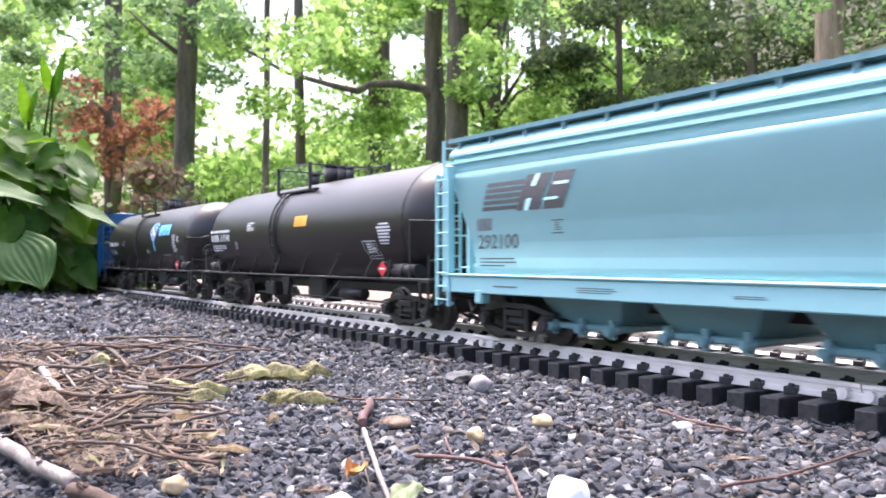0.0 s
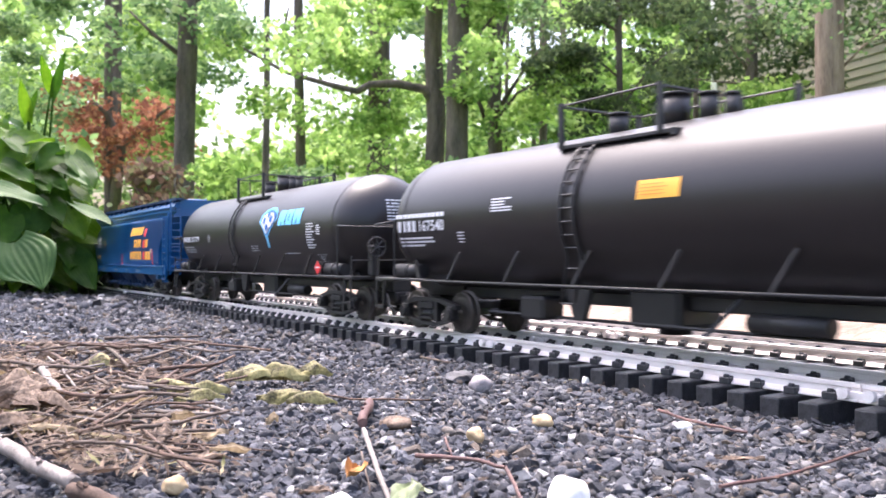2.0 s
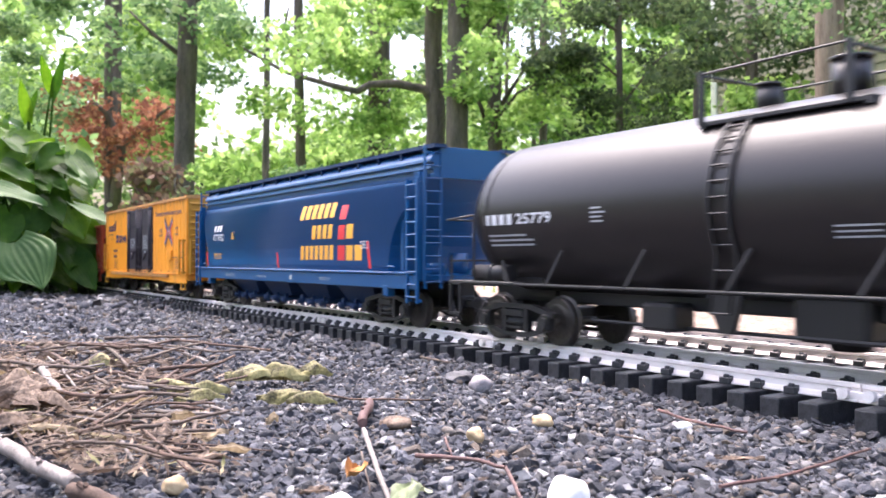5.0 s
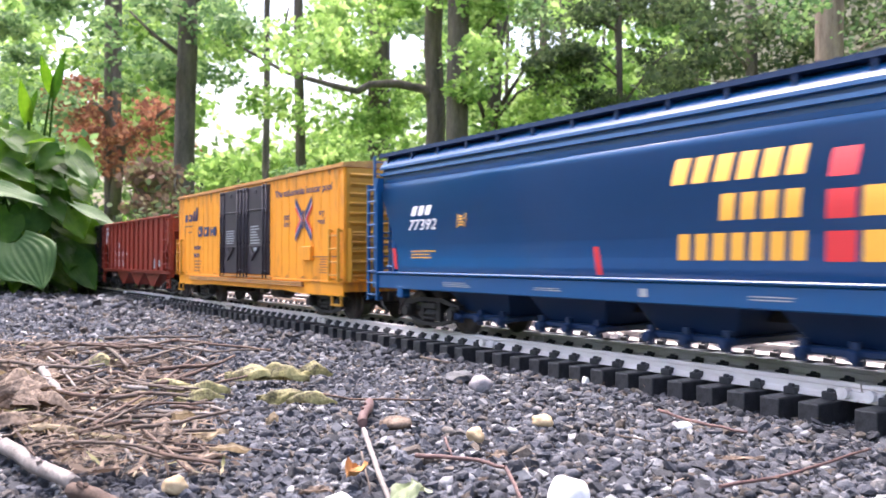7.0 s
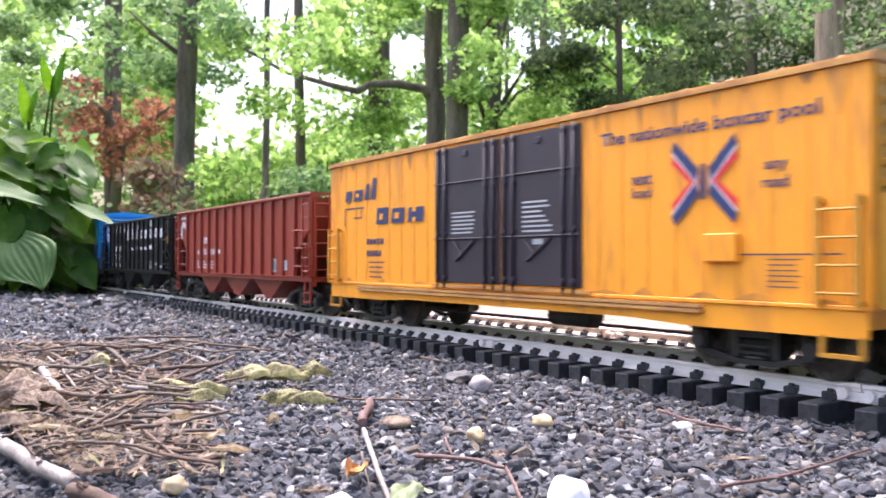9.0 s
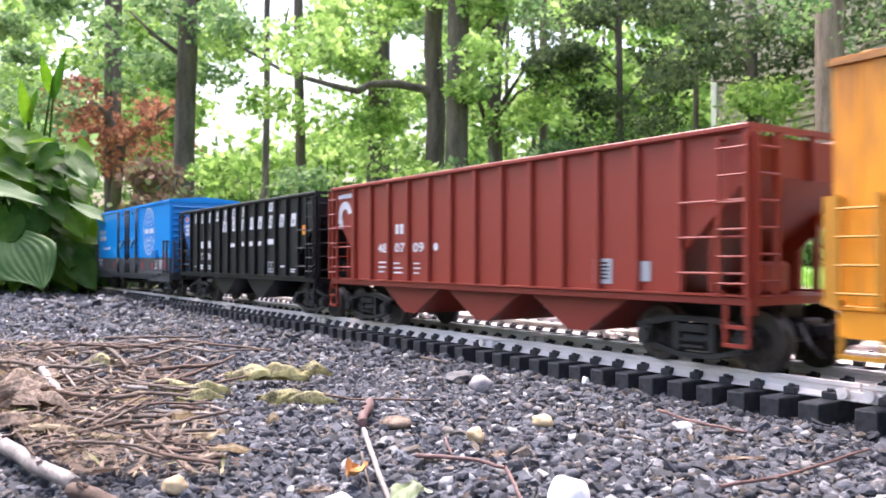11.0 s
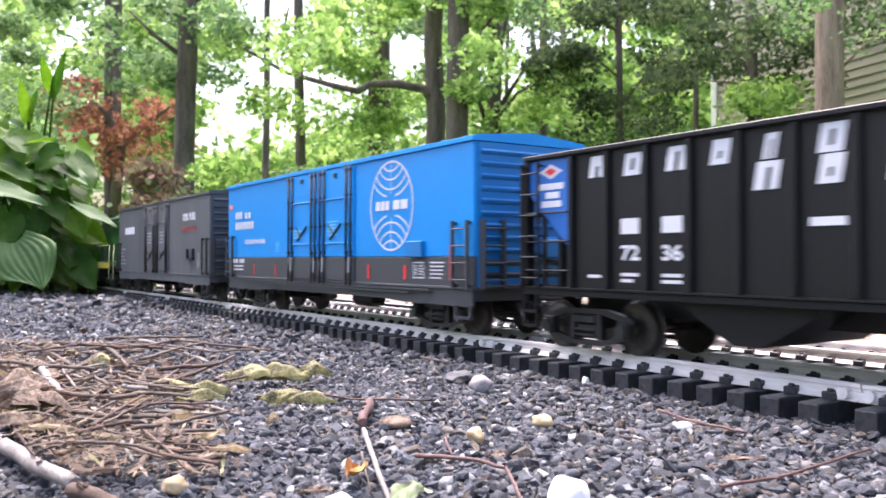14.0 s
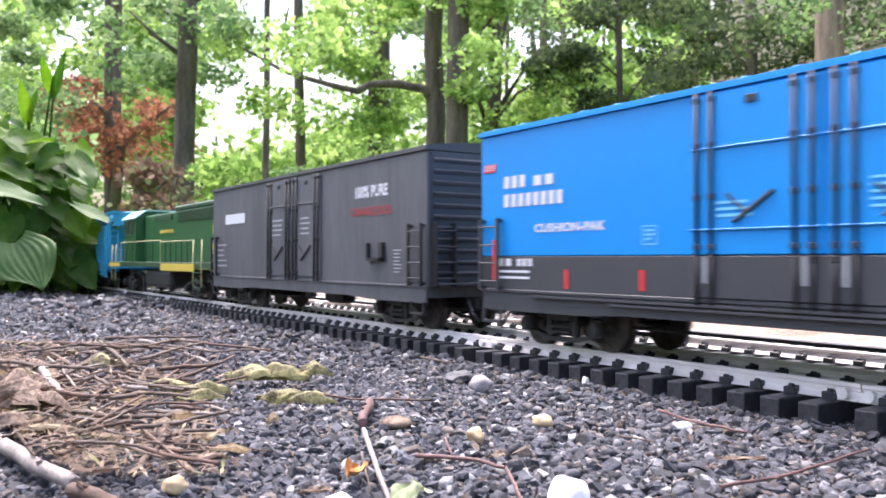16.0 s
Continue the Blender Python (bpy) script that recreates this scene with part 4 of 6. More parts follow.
# ---- tank cars ----
def tank_car(name, s, label):
    c = car(name, s, label, category="model tank car")
    r, zc, hl = HALF, .0865, .2725
    bm = bmesh.new()
    n = 48
    prof = []
    for k in range(9):
        a = math.pi / 2 * k / 8
        prof.append((-hl + .034 * (1 - math.sin(a)) , r * (1 - (1 - math.cos(math.pi / 2 - a)) ** 1.0) if k == 8 else r * math.sin(a) ** 0.62))
    prof = [(-hl + .040 * (1 - math.cos(a)), r * math.sin(a) ** 0.8) for a in [math.pi / 2 * k / 10 for k in range(11)]]
    prof = prof + [(-.13, r), (-.0005, r), (.13, r)] + [(-x, q) for x, q in prof[::-1]]
    rings = []
    for x, q in prof:
        q = max(q, .0008)
        rings.append([bm.verts.new((x, q * math.cos(2 * math.pi * k / n), zc + q * math.sin(2 * math.pi * k / n))) for k in range(n)])
    for a, b in zip(rings, rings[1:]):
        for k in range(n):
            bm.faces.new((a[k], a[(k + 1) % n], b[(k + 1) % n], b[k])).smooth = True
    bm.faces.new(rings[0]), bm.faces.new(rings[-1])
    part("tank", bm, "tank_black", c, "satin black tank shell")
    for x in (-.232, .232):
        bm = bmesh.new()
        for k in range(n):
            a, b = 2 * math.pi * k / n, 2 * math.pi * (k + 1) / n
            q = [(xx, (r + .0005) * math.cos(t), zc + (r + .0005) * math.sin(t)) for xx, t in ((x - .0008, a), (x + .0008, a), (x + .0008, b), (x - .0008, b))]
            bm.faces.new([bm.verts.new(v) for v in q]).smooth = True
        part("weld_seam", bm, "tank_black", c)
    # side walkway rail, sill and brackets
    bm = bmesh.new()
    bm_box(bm, -.275, .275, -.010, .010, .027, .038, .001)
    part("centre_sill", bm, "black_frame", c)
    for side in (-1, 1):
        bm = bmesh.new()
        bm_rod(bm, (-.205, side * .0525, .0405), (.205, side * .0525, .0405), .0010, 8)
        for k in range(6):
            x = -.17 + k * .068
            bm_rod(bm, (x, side * .0525, .0402), (x + .012, side * .0485, .062), .0010, 6)
        part("side_rail", bm, "black_frame", c)
    for sx in (-1, 1):
        bm = bmesh.new()
        a, b = sorted((sx * .200, sx * .276))
        for y in (-.0535, .0435):
            bm_box(bm, a, b, y, y + .010, .0395, .0420, .0006)
        bm_box(bm, min(sx * .262, sx * .276), max(sx * .262, sx * .276), -.0535, .0535, .0385, .0420, .0006)
        bm_box(bm, min(sx * .205, sx * .255), max(sx * .205, sx * .255), -.012, .012, .030, .060)
        for y in (-.030, .030):
            bm_prism(bm, [(sx * .195, .040), (sx * .245, .040), (sx * .240, .056), (sx * .200, .056)], y - .002, y + .002)
        part("end_platform", bm, "black_frame", c)
        bm = bmesh.new()
        for y in (-.0525, .0525):
            bm_rod(bm, (sx * .246, y, .042), (sx * .246, y, .088), .0008, 6)
            bm_rod(bm, (sx * .274, y, .042), (sx * .274, y, .060), .0008, 6)
        bm_path(bm, [(sx * .246, -.0525, .088), (sx * .280, -.0525, .086), (sx * .280, .0525, .086), (sx * .246, .0525, .088)], .0008, 6)
        bm_rod(bm, (sx * .276, -.0525, .056), (sx * .276, .0525, .056), .0008, 6)
        part("end_handrail", bm, "black_frame", c)
        bm = bmesh.new()
        bm_rod(bm, (sx * .212, -.046, .0475), (sx * .250, -.046, .0475), .0058, 16)
        bm_rod(bm, (sx * .228, -.046, .0475), (sx * .233, -.046, .0475), .0066, 16)
        bm_box(bm, sx * .228 - .003, sx * .228 + .003, -.050, -.042, .040, .045)
        part("air_cylinder", bm, "black_frame", c)
        stirrup(c, "black_frame", *sorted((sx * .262, sx * .274)), .018, .040)
        bm = bmesh.new()
        bm_prism(bm, [(sx * .2065, .042), (sx * .212, .042), (sx * .2155, .056), (sx * .2135, .0565)], -.0525, -.0505)
        part("bracket", bm, "black_frame", c)
    bm = bmesh.new()
    for k in range(16):
        a = 2 * math.pi * k / 16
        b = 2 * math.pi * (k + 1) / 16
        bm_rod(bm, (.280, -.030 + .009 * math.cos(a), .068 + .009 * math.sin(a)), (.280, -.030 + .009 * math.cos(b), .068 + .009 * math.sin(b)), .0009, 6)
    for k in range(4):
        a = math.pi * k / 4
        bm_rod(bm, (.280, -.030 + .009 * math.cos(a), .068 + .009 * math.sin(a)), (.280, -.030 - .009 * math.cos(a), .068 - .009 * math.sin(a)), .0007, 6)
    bm_box(bm, .270, .279, -.034, -.026, .042, .070, .001)
    part("brake_wheel", bm, "black_frame", c)
    # ladder up the shell
    bm = bmesh.new()
    path = [(.0525, .030)] + [(HALF * 1.035 * math.cos(t), zc + HALF * 1.035 * math.sin(t)) for t in [math.radians(d) for d in range(-30, 66, 12)]]
    for x in (-.0435, -.0315):
        bm_path(bm, [(x, -y, z) for y, z in path], .0010, 6)
    for k in range(12):
        t = k / 11 * (len(path) - 1.001)
        i = int(t)
        y = path[i][0] + (path[i + 1][0] - path[i][0]) * (t - i)
        z = path[i][1] + (path[i + 1][1] - path[i][1]) * (t - i)
        bm_rod(bm, (-.0435, -y, z), (-.0315, -y, z), .0007, 6)
    part("ladder", bm, "black_frame", c)
    # top platform, railing and fittings
    bm = bmesh.new()
    bm_box(bm, -.063, .032, -.036, -.022, .1275, .1300, .0004)
    bm_box(bm, -.063, .032, .022, .036, .1275, .1300, .0004)
    for x in (-.061, .030):
        bm_box(bm, x - .002, x + .002, -.036, .036, .1262, .1300)
    part("top_platform", bm, "black_frame", c)
    bm = bmesh.new()
    for x in (-.062, .0206):
        bm_box(bm, x - .0014, x + .0014, -.0370, -.0342, .128, .157)
        bm_box(bm, x - .0014, x + .0014, .0342, .0370, .128, .157)
        bm_rod(bm, (x, -.034, .155), (x, .034, .155), .0009, 6)
    for x in (-.048, -.034, -.020, -.007, .008):
        bm_rod(bm, (x, .0355, .130), (x, .0355, .155), .0006, 6)
    for z in (.1445, .155):
        bm_rod(bm, (-.062, .0355, z), (.060, .0355, z), .0008, 6)
    bm_rod(bm, (-.062, -.0355, .1555), (.0206, -.0355, .1560), .0007, 6)
    bm_box(bm, .058, .061, .0340, .0370, .128, .157)
    part("railing", bm, "black_frame", c)
    bm = bmesh.new()
    bm_rod(bm, (.001, 0, .134), (.001, 0, .1555), .0095, 20)
    bm_rod(bm, (.001, 0, .1555), (.001, 0, .1572), .0103, 20)
    part("dome", bm, "tank_black", c)
    for x, q, h in ((-.046, .0065, .1505), (.0256, .0055, .1525), (.042, .004, .150)):
        bm = bmesh.new()
        bm_rod(bm, (x, 0, .136), (x, 0, h), q, 16)
        bm_rod(bm, (x, 0, h), (x, 0, h + .0015), q * 1.15, 16)
        part("valve", bm, "black_frame", c)
    # gear under the tank
    for nm, fn in (("valve_box", lambda b: bm_box(b, -.02, .02, -.020, .020, .016, .040, .003)), ("brake_cylinder", lambda b: bm_rod(b, (.07, -.022, .024), (.115, -.022, .024), .0052, 12)),
                   ("brake_reservoir", lambda b: bm_box(b, -.11, -.085, -.032, -.012, .016, .032, .002)), ("brake_rod", lambda b: bm_rod(b, (-.16, -.02, .018), (.16, -.02, .018), .0012, 6)),
                   ("outlet_valve", lambda b: bm_rod(b, (0, 0, .012), (0, 0, .036), .010, 12)), ("brake_lever", lambda b: bm_rod(b, (.05, -.034, .016), (.062, -.02, .036), .0013, 6)),
                   ("pipe_bracket", lambda b: bm_prism(b, [(-.062, .038), (-.040, .038), (-.046, .018), (-.054, .018)], -.032, -.028))):
        bm = bmesh.new()
        fn(bm)
        part(nm, bm, "black_frame", c)
    for sx in (-1, 1):
        add_truck(c, sx * .218)
    add_couplers(c, .276, .020)
    return c


def hazard(c, x, z, h=.0068):
    shape(c, "red_ink", [[(x, z - h), (x + h * 1.15, z), (x, z + h), (x - h * 1.15, z)]], lambda x, z: -.0530, .0008, name="hazard_placard", label="red diamond hazard placard")
    marks(c, "white_ink", [(x - h * .7, x + h * .7, z - .0006, z + .0008)], lambda x, z: -.0530, 0, .0011)
    bm = bmesh.new()
    bm_box(bm, x - .004, x + .004, -.0530, -.0518, z - .006, z + .006, .0004)
    part("placard_holder", bm, "black_frame", c)


gx = tank_car("tank_car", -.8665, "black tank car with white lettering and yellow placard")
marks(gx, "white_ink", row_blocks(-.2436, -.1733, .0893, .0925, 12, .15), tank_y)
marks(gx, "white_ink", row_blocks(-.2412, -.2120, .0785, .0870, 4), tank_y)
lettering(gx, "167540", -.2080, -.1733, .0785, .0870, "white_ink", tank_y, bold=0.02)
marks(gx, "white_ink", lines(-.2388, -.1856, .0664, .0748, 3, 1, .5), tank_y)
marks(gx, "white_ink", lines(-.1155, -.0923, .0890, .0990, 5, 2, .5) + lines(-.157, -.147, .0685, .0775, 4, 3, .4), tank_y)
marks(gx, "gold_ink", [(.0186, .0484, .0900, .1005)], tank_y, 0.02, name="placard", label="yellow rectangular placard")
marks(gx, "orange_ink", lines(.0205, .0465, .0915, .0990, 4, 4, .3), tank_y, 0, .0006)
marks(gx, "white_ink", [(.168, .1905, .0572, .0580), (.163, .1855, .0722, .0730), (.170, .1860, .0596, .0602)], tank_y, -0.2)
marks(gx, "white_ink", [(.1668, .1676, .0572, .0730), (.1897, .1905, .0572, .0730)], tank_y, -.32)
marks(gx, "white_ink", lines(.169, .176, .062, .071, 4, 5) + [(.178, .1795, .061, .071), (.1795, .184, .065, .0665), (.183, .1845, .061, .071)], tank_y, -.3)
marks(gx, "white_ink", [(.1950, .2110, .0860, .0875), (.1905, .2140, .0830, .0846), (.1925, .2150, .0802, .0818), (.1930, .2120, .0775, .0790), (.1935, .2130, .0748, .0763), (.1940, .2110, .0720, .0735), (.1945, .2090, .0697, .0708)], tank_y)
hazard(gx, .2042, .0490)


def head_print(c):
    """Rows of small print on the dished front head."""
    bm = bmesh.new()
    rng = random.Random(3)
    for k in range(7):
        z = .1110 - k * .0030
        for i in range(6):
            y0, y1 = -.014 + i * .0045, -.014 + (i + rng.uniform(.6, .95)) * .0045
            v = []
            for y, zz in ((y0, z), (y1, z), (y1, z + .0014), (y0, z + .0014)):
                q = min(.98, math.hypot(y, zz - .0865) / HALF) ** (1 / 0.8)
                v.append(bm.verts.new((.2725 - .040 * (1 - math.cos(math.asin(q))) + .0005, y, zz)))
            bm.faces.new(v)
    part("marking", bm, "white_ink", c)


head_print(gx)

ad = tank_car("tank_car", -1.4625, "black tank car with a blue diamond emblem")
marks(ad, "white_ink", row_blocks(-.2345, -.2020, .0800, .0870, 4), tank_y)
lettering(ad, "25779", -.1990, -.1640, .0800, .0870, "white_ink", tank_y, bold=0.02)
marks(ad, "grey_ink", lines(-.2299, -.1800, .0650, .0745, 3, 6, .4) + lines(-.1290, -.1150, .0780, .0885, 4, 7, .4), tank_y)
X0, Z0 = .0748, .0945
for k_, m_ in ((1.0, "cyan_ink"), (0.84, "blue_ink"), (0.72, "white_ink")):
    shape(ad, m_, [[(X0 + k_ * dx, Z0 + k_ * dz) for dx, dz in ((.002, -.0130), (.012, -.004), (.0245, .006), (.0215, .0135), (.0125, .0185), (0, .0190), (-.0125, .0170), (-.0225, .0105), (-.0245, .004), (-.012, -.005), (-.004, -.0130))]],
          tank_y, .0004 + (1 - k_) * .002, name="emblem")
shape(ad, "cyan_ink", [[(X0 - .004, Z0 - .0105), (X0 + .002, Z0 - .0105), (X0 + .0045, Z0 - .0245), (X0 - .001, Z0 - .0245)]], tank_y, .0006, name="emblem")
shape(ad, "blue_ink", [[(X0 + a + .0034 * math.cos(t * math.pi / 5), Z0 + b + .0042 * math.sin(t * math.pi / 5)) for t in range(10)] for a, b in ((-.009, .005), (.009, .006), (0, .0115), (0, -.003))], tank_y, .0014, name="emblem")
marks(ad, "cyan_ink", [(.1035, .1210, .0925, .1085), (.1235, .1395, .0925, .1085), (.1420, .1610, .0925, .1085)], tank_y, .1, .0005, name="emblem")
marks(ad, "blue_ink", [(.1115, .1140, .0925, .0965), (.1300, .1330, .0965, .1045), (.1500, .1525, .0925, .1000)], tank_y, .1, .0007, name="emblem")
marks(ad, "white_ink", lines(.1763, .1965, .0670, .0930, 10, 8, .45) + lines(.1995, .2100, .0805, .0905, 5, 9, .5), tank_y)
marks(ad, "grey_ink", lines(.0217, .0500, .0655, .0730, 3, 10, .35) + [(.1165, .1513, .0624, .0636)], tank_y)
marks(ad, "grey_ink", [(.190, .2125, .0610, .0617), (.1955, .2085, .0545, .0551)] + lines(.194, .207, .0565, .0600, 3, 11), tank_y, -.2)
hazard(ad, .2064, .0491)
head_print(ad)


# ---- box cars ----
def box_car(name, s, label, hl, side_m, end_m, roof_m, low_m, sill_m, rod_m, band=None, lad_m=None, truck_x=.190, sill_lo=.023):
    c = car(name, s, label, category="model box car")
    lad_m = lad_m or low_m
    top = .1412
    bm = bmesh.new()
    bm_box(bm, -hl, hl, -HALF, HALF, band or .037, top, .0006)
    part("body", bm, side_m, c)
    if band:
        bm = bmesh.new()
        bm_box(bm, -hl, hl, -HALF, HALF, .037, band - .0001, .0004)
        part("lower_body", bm, low_m, c)
    bm = bmesh.new()
    bm_prism(bm, [(-.0545, top), (-.0545, top + .0022), (-.0530, top + .0026), (-.0530, top + .0036), (-.050, top + .0044), (0, .1500), (.050, top + .0044), (.0545, top + .0022), (.0545, top)], -hl - .0012, hl + .0012, axis="x")
    roof = part("roof", bm, roof_m, c)
    bm = bmesh.new()
    bm_prism(bm, [(-.0535, top + .003), (-.050, top + .0050), (0, .1508), (.050, top + .0050), (.0535, top + .003)], -.0009, .0009, axis="x")
    rib = part("roof_rib", bm, roof_m, roof)
    rib.location = (-hl + hl / 18, 0, 0)
    for k in range(1, 18):
        again("roof_rib", rib, roof, (-hl + (k + .5) * 2 * hl / 18, 0, 0))
    bm = bmesh.new()
    bm_box(bm, -hl, hl, -.0536, .0536, .0350, .0372, .0004)
    bm_box(bm, -hl + .002, hl - .002, -.0518, .0518, sill_lo + .004, .0350)
    bm_prism(bm, [(-hl + .002, .0352), (-hl + .002, sill_lo), (-.16, sill_lo), (-.12, sill_lo + .002), (.12, sill_lo + .002), (.16, sill_lo), (hl - .002, sill_lo), (hl - .002, .0352)], -.0524, -.0510)
    bm_prism(bm, [(-hl + .002, .0352), (-hl + .002, sill_lo), (hl - .002, sill_lo), (hl - .002, .0352)], .0510, .0524)
    part("side_sill", bm, sill_m, c)
    for sx in (-1, 1):
        hi = []
        for k in range(11):
            z = .046 + k * .0088
            bm = bmesh.new()
            d = .0034
            bm_prism(bm, [(sx * hl, z - .0034), (sx * (hl + d * .7), z - .0016), (sx * (hl + d), z + .0002), (sx * (hl + d * .6), z + .0014), (sx * hl, z + .0022)], -.0475, .0475)
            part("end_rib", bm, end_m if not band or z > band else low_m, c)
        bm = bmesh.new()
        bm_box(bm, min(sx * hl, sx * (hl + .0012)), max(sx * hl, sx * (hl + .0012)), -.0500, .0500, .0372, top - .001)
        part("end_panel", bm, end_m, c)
        a, b = sorted((sx * (hl - .0225), sx * (hl - .0040)))
        ladder(c, lad_m, a, b, .0362, .0848, 4, y=-.0560, stile=.0011)
        end_ladder(c, lad_m, sx * (hl + .001), -.048, -.030, .036, .085, 4, sx * .006)
        end_ladder(c, lad_m, sx * (hl + .001), .030, .048, .036, .085, 4, sx * .006)
        stirrup(c, lad_m, a, b, .0150, .0240)
        bm = bmesh.new()
        bm_box(bm, min(sx * hl, sx * (hl + .010)), max(sx * hl, sx * (hl + .010)), -.046, .046, .0372, .0388)
        part("end_platform", bm, low_m, c)
    bm = bmesh.new()
    bm_box(bm, -hl + .01, hl - .01, -.009, .009, .022, .036)
    for x in (-.10, -.05, .05, .10):
        bm_box(bm, x - .002, x + .002, -.048, .048, .027, .036)
    bm_rod(bm, (.02, -.02, .020), (.06, -.02, .020), .007, 12)
    bm_rod(bm, (-.14, -.024, .016), (.14, -.024, .016), .001, 6)
    part("underframe", bm, "black_frame", c)
    for sx in (-1, 1):
        add_truck(c, sx * truck_x)
    add_couplers(c, hl + .004, .024)
    return c


def plug_door(c, material, rod_m, x0, x1, z0, z1, bars=(.1124, .0718)):
    """Sliding plug door with lock rods, bars and a crank."""
    bm = bmesh.new()
    bm_box(bm, x0 + .0006, x1 - .0006, -.0541, -.0515, z0, z1, .0005)
    d = part("door", bm, material, c)
    w = x1 - x0
    for x in (x0 + w * .07, x0 + w * .19, x1 - w * .19, x1 - w * .07):
        bm = bmesh.new()
        bm_rod(bm, (x, -.0553, z0 - .004), (x, -.0553, z1 + .001), .00095, 8)
        part("lock_rod", bm, rod_m, d)
        for z in (z0 + .004, z0 + (z1 - z0) * .36, z0 + (z1 - z0) * .68, z1 - .003):
            bm = bmesh.new()
            bm_box(bm, x - .0017, x + .0017, -.0562, -.0538, z - .0015, z + .0015, .0003)
            part("rod_bracket", bm, rod_m, d)
    for z in bars:
        bm = bmesh.new()
        bm_rod(bm, (x0 + .001, -.0548, z), (x1 - .001, -.0548, z), .0007, 6)
        part("door_bar", bm, material, d)
    bm = bmesh.new()
    m = (x0 + x1) / 2
    bm_rod(bm, (m - .010, -.0550, z0 + .016), (m + .012, -.0550, z0 + .030), .0010, 6)
    part("door_handle", bm, rod_m, d)
    bm = bmesh.new()
    bm_rod(bm, (m - .014, -.0550, z0 + .030), (m - .002, -.0550, z0 + .020), .0007, 6)
    part("door_crank", bm, rod_m, d)
    bm = bmesh.new()
    bm_box(bm, m - .003, m + .003, -.0552, -.0540, z1 - .008, z1 - .004, .0003)
    part("door_latch", bm, rod_m, d)
    return d


rb = box_car("box_car", -2.6475, "rust-streaked yellow box car with black double doors", .2575, "yellow_rust", "yellow_end_shade", "rust", "yellow_rust", "yellow_rust", "door_black", lad_m="yellow_end_shade")
plug_door(rb, "door_black", "door_black", -.0773, .0025, .0400, .1385)
plug_door(rb, "door_black", "door_black", .0035, .0824, .0400, .1385)
bm = bmesh.new()
for z in (.0375, .0335, .0310):
    bm_box(bm, -.20 if z < .035 else -.08, .17 if z < .035 else .09, -.0552, -.0520, z - .0009, z + .0009)
part("door_track", bm, "rust", rb)
bm = bmesh.new()
bm_box(bm, -.0006, .0006, -.0528, -.0515, .038, .1405)
seam = part("side_seam", bm, "yellow_rust", rb)
seam.location = (-.2455, 0, 0)
for k in range(9):
    for x in ((-.2455 + k * .0195,) if k else ()) + (.0950 + k * .0190,):
        again("side_seam", seam, rb, (x, 0, 0))
lettering(rb, "The nationwide boxcar pool", .0983, .2350, .1195, .1290, "navy_ink", lift=.0009, bold=0.02, rise=0.0)
for txt, x0, x1, z0, z1 in (("next", .1225, .1368, .0975, .1035), ("load", .1225, .1365, .0905, .0962), ("any", .2065, .2190, .0975, .1030), ("road", .2051, .2193, .0905, .0962)):
    lettering(rb, txt, x0, x1, z0, z1, "navy_ink", lift=.0009, bold=0.02)
marks(rb, "navy_ink", [(-.2262, -.2150, .1080, .1175), (-.2100, -.1940, .1080, .1175), (-.1895, -.1830, .1080, .1215), (-.1790, -.1720, .1080, .1260)], flat_y, .22, .0009, name="emblem")
marks(rb, "navy_ink", [(-.2270, -.2255, .0860, .1020), (-.2270, -.1900, .1010, .1022), (-.1960, -.1948, .0925, .1020), (-.2100, -.1960, .0925, .0937)], flat_y, 0, .0009, name="emblem")
marks(rb, "navy_ink", [(-.1690, -.1500, .0865, .1000), (-.1440, -.1240, .0865, .0985), (-.1180, -.0950, .0865, .0980)], flat_y, .15, .0009, name="emblem")
marks(rb, "yellow_rust", [(-.1630, -.1575, .0900, .0950), (-.1380, -.1310, .0900, .0950), (-.1100, -.1050, .0865, .0900), (-.1100, -.1050, .0945, .0980), (-.2050, -.2000, .1110, .1145)], flat_y, .15, .0013, name="emblem")
cx, cz = .1712, .0965
for m_, off in (("red_ink", 0.0), ("white_ink", .0052), ("navy_ink", .0066)):
    w_ = {"red_ink": .0078, "white_ink": .0016, "navy_ink": .0050}[m_]
    ps = []
    for sx in (-1, 1):
        for sz in (-1, 1):
            o = off * (1 if sx < 0 else 1)
            ps.append([(cx + sx * (.0205), cz + sz * (.0105 + o)), (cx + sx * (.0205 - .002), cz + sz * (.0105 + o + w_)), (cx + sx * .003, cz + sz * (-.003 + o + w_ * .6)), (cx + sx * .0045, cz + sz * (-.004 + o * .6))])
    shape(rb, m_, ps, flat_y, .0009 + off * .03, name="emblem")
marks(rb, "navy_ink", [(cx - .0014, cx + .0014, cz - .009, cz + .009)], flat_y, 0, .0014, name="emblem")
srng = random.Random(12)
stains = []
for x in (-.235, -.212, -.185, -.15, -.115, -.092, .094, .103, .128, .152, .178, .196, .214, .228, .243):
    w_, h_ = srng.uniform(.002, .006), srng.uniform(.004, .022)
    stains.append([(x - w_, .1408), (x + w_, .1408), (x + w_ * .5, .1408 - h_ * .5), (x + w_ * .15, .1408 - h_), (x - w_ * .3, .1408 - h_ * .6)])
for x in (-.22, -.16, -.10, .10, .13, .17, .20, .235):
    w_, h_ = srng.uniform(.006, .016), srng.uniform(.002, .005)
    stains.append([(x - w_, .0376), (x + w_, .0376), (x + w_ * .6, .0376 + h_ * .6), (x, .0376 + h_), (x - w_ * .5, .0376 + h_ * .5)])
shape(rb, "yellow_stain", stains, flat_y, .0004, name="rust_stain", label="brown rust streaks below the roof edge")
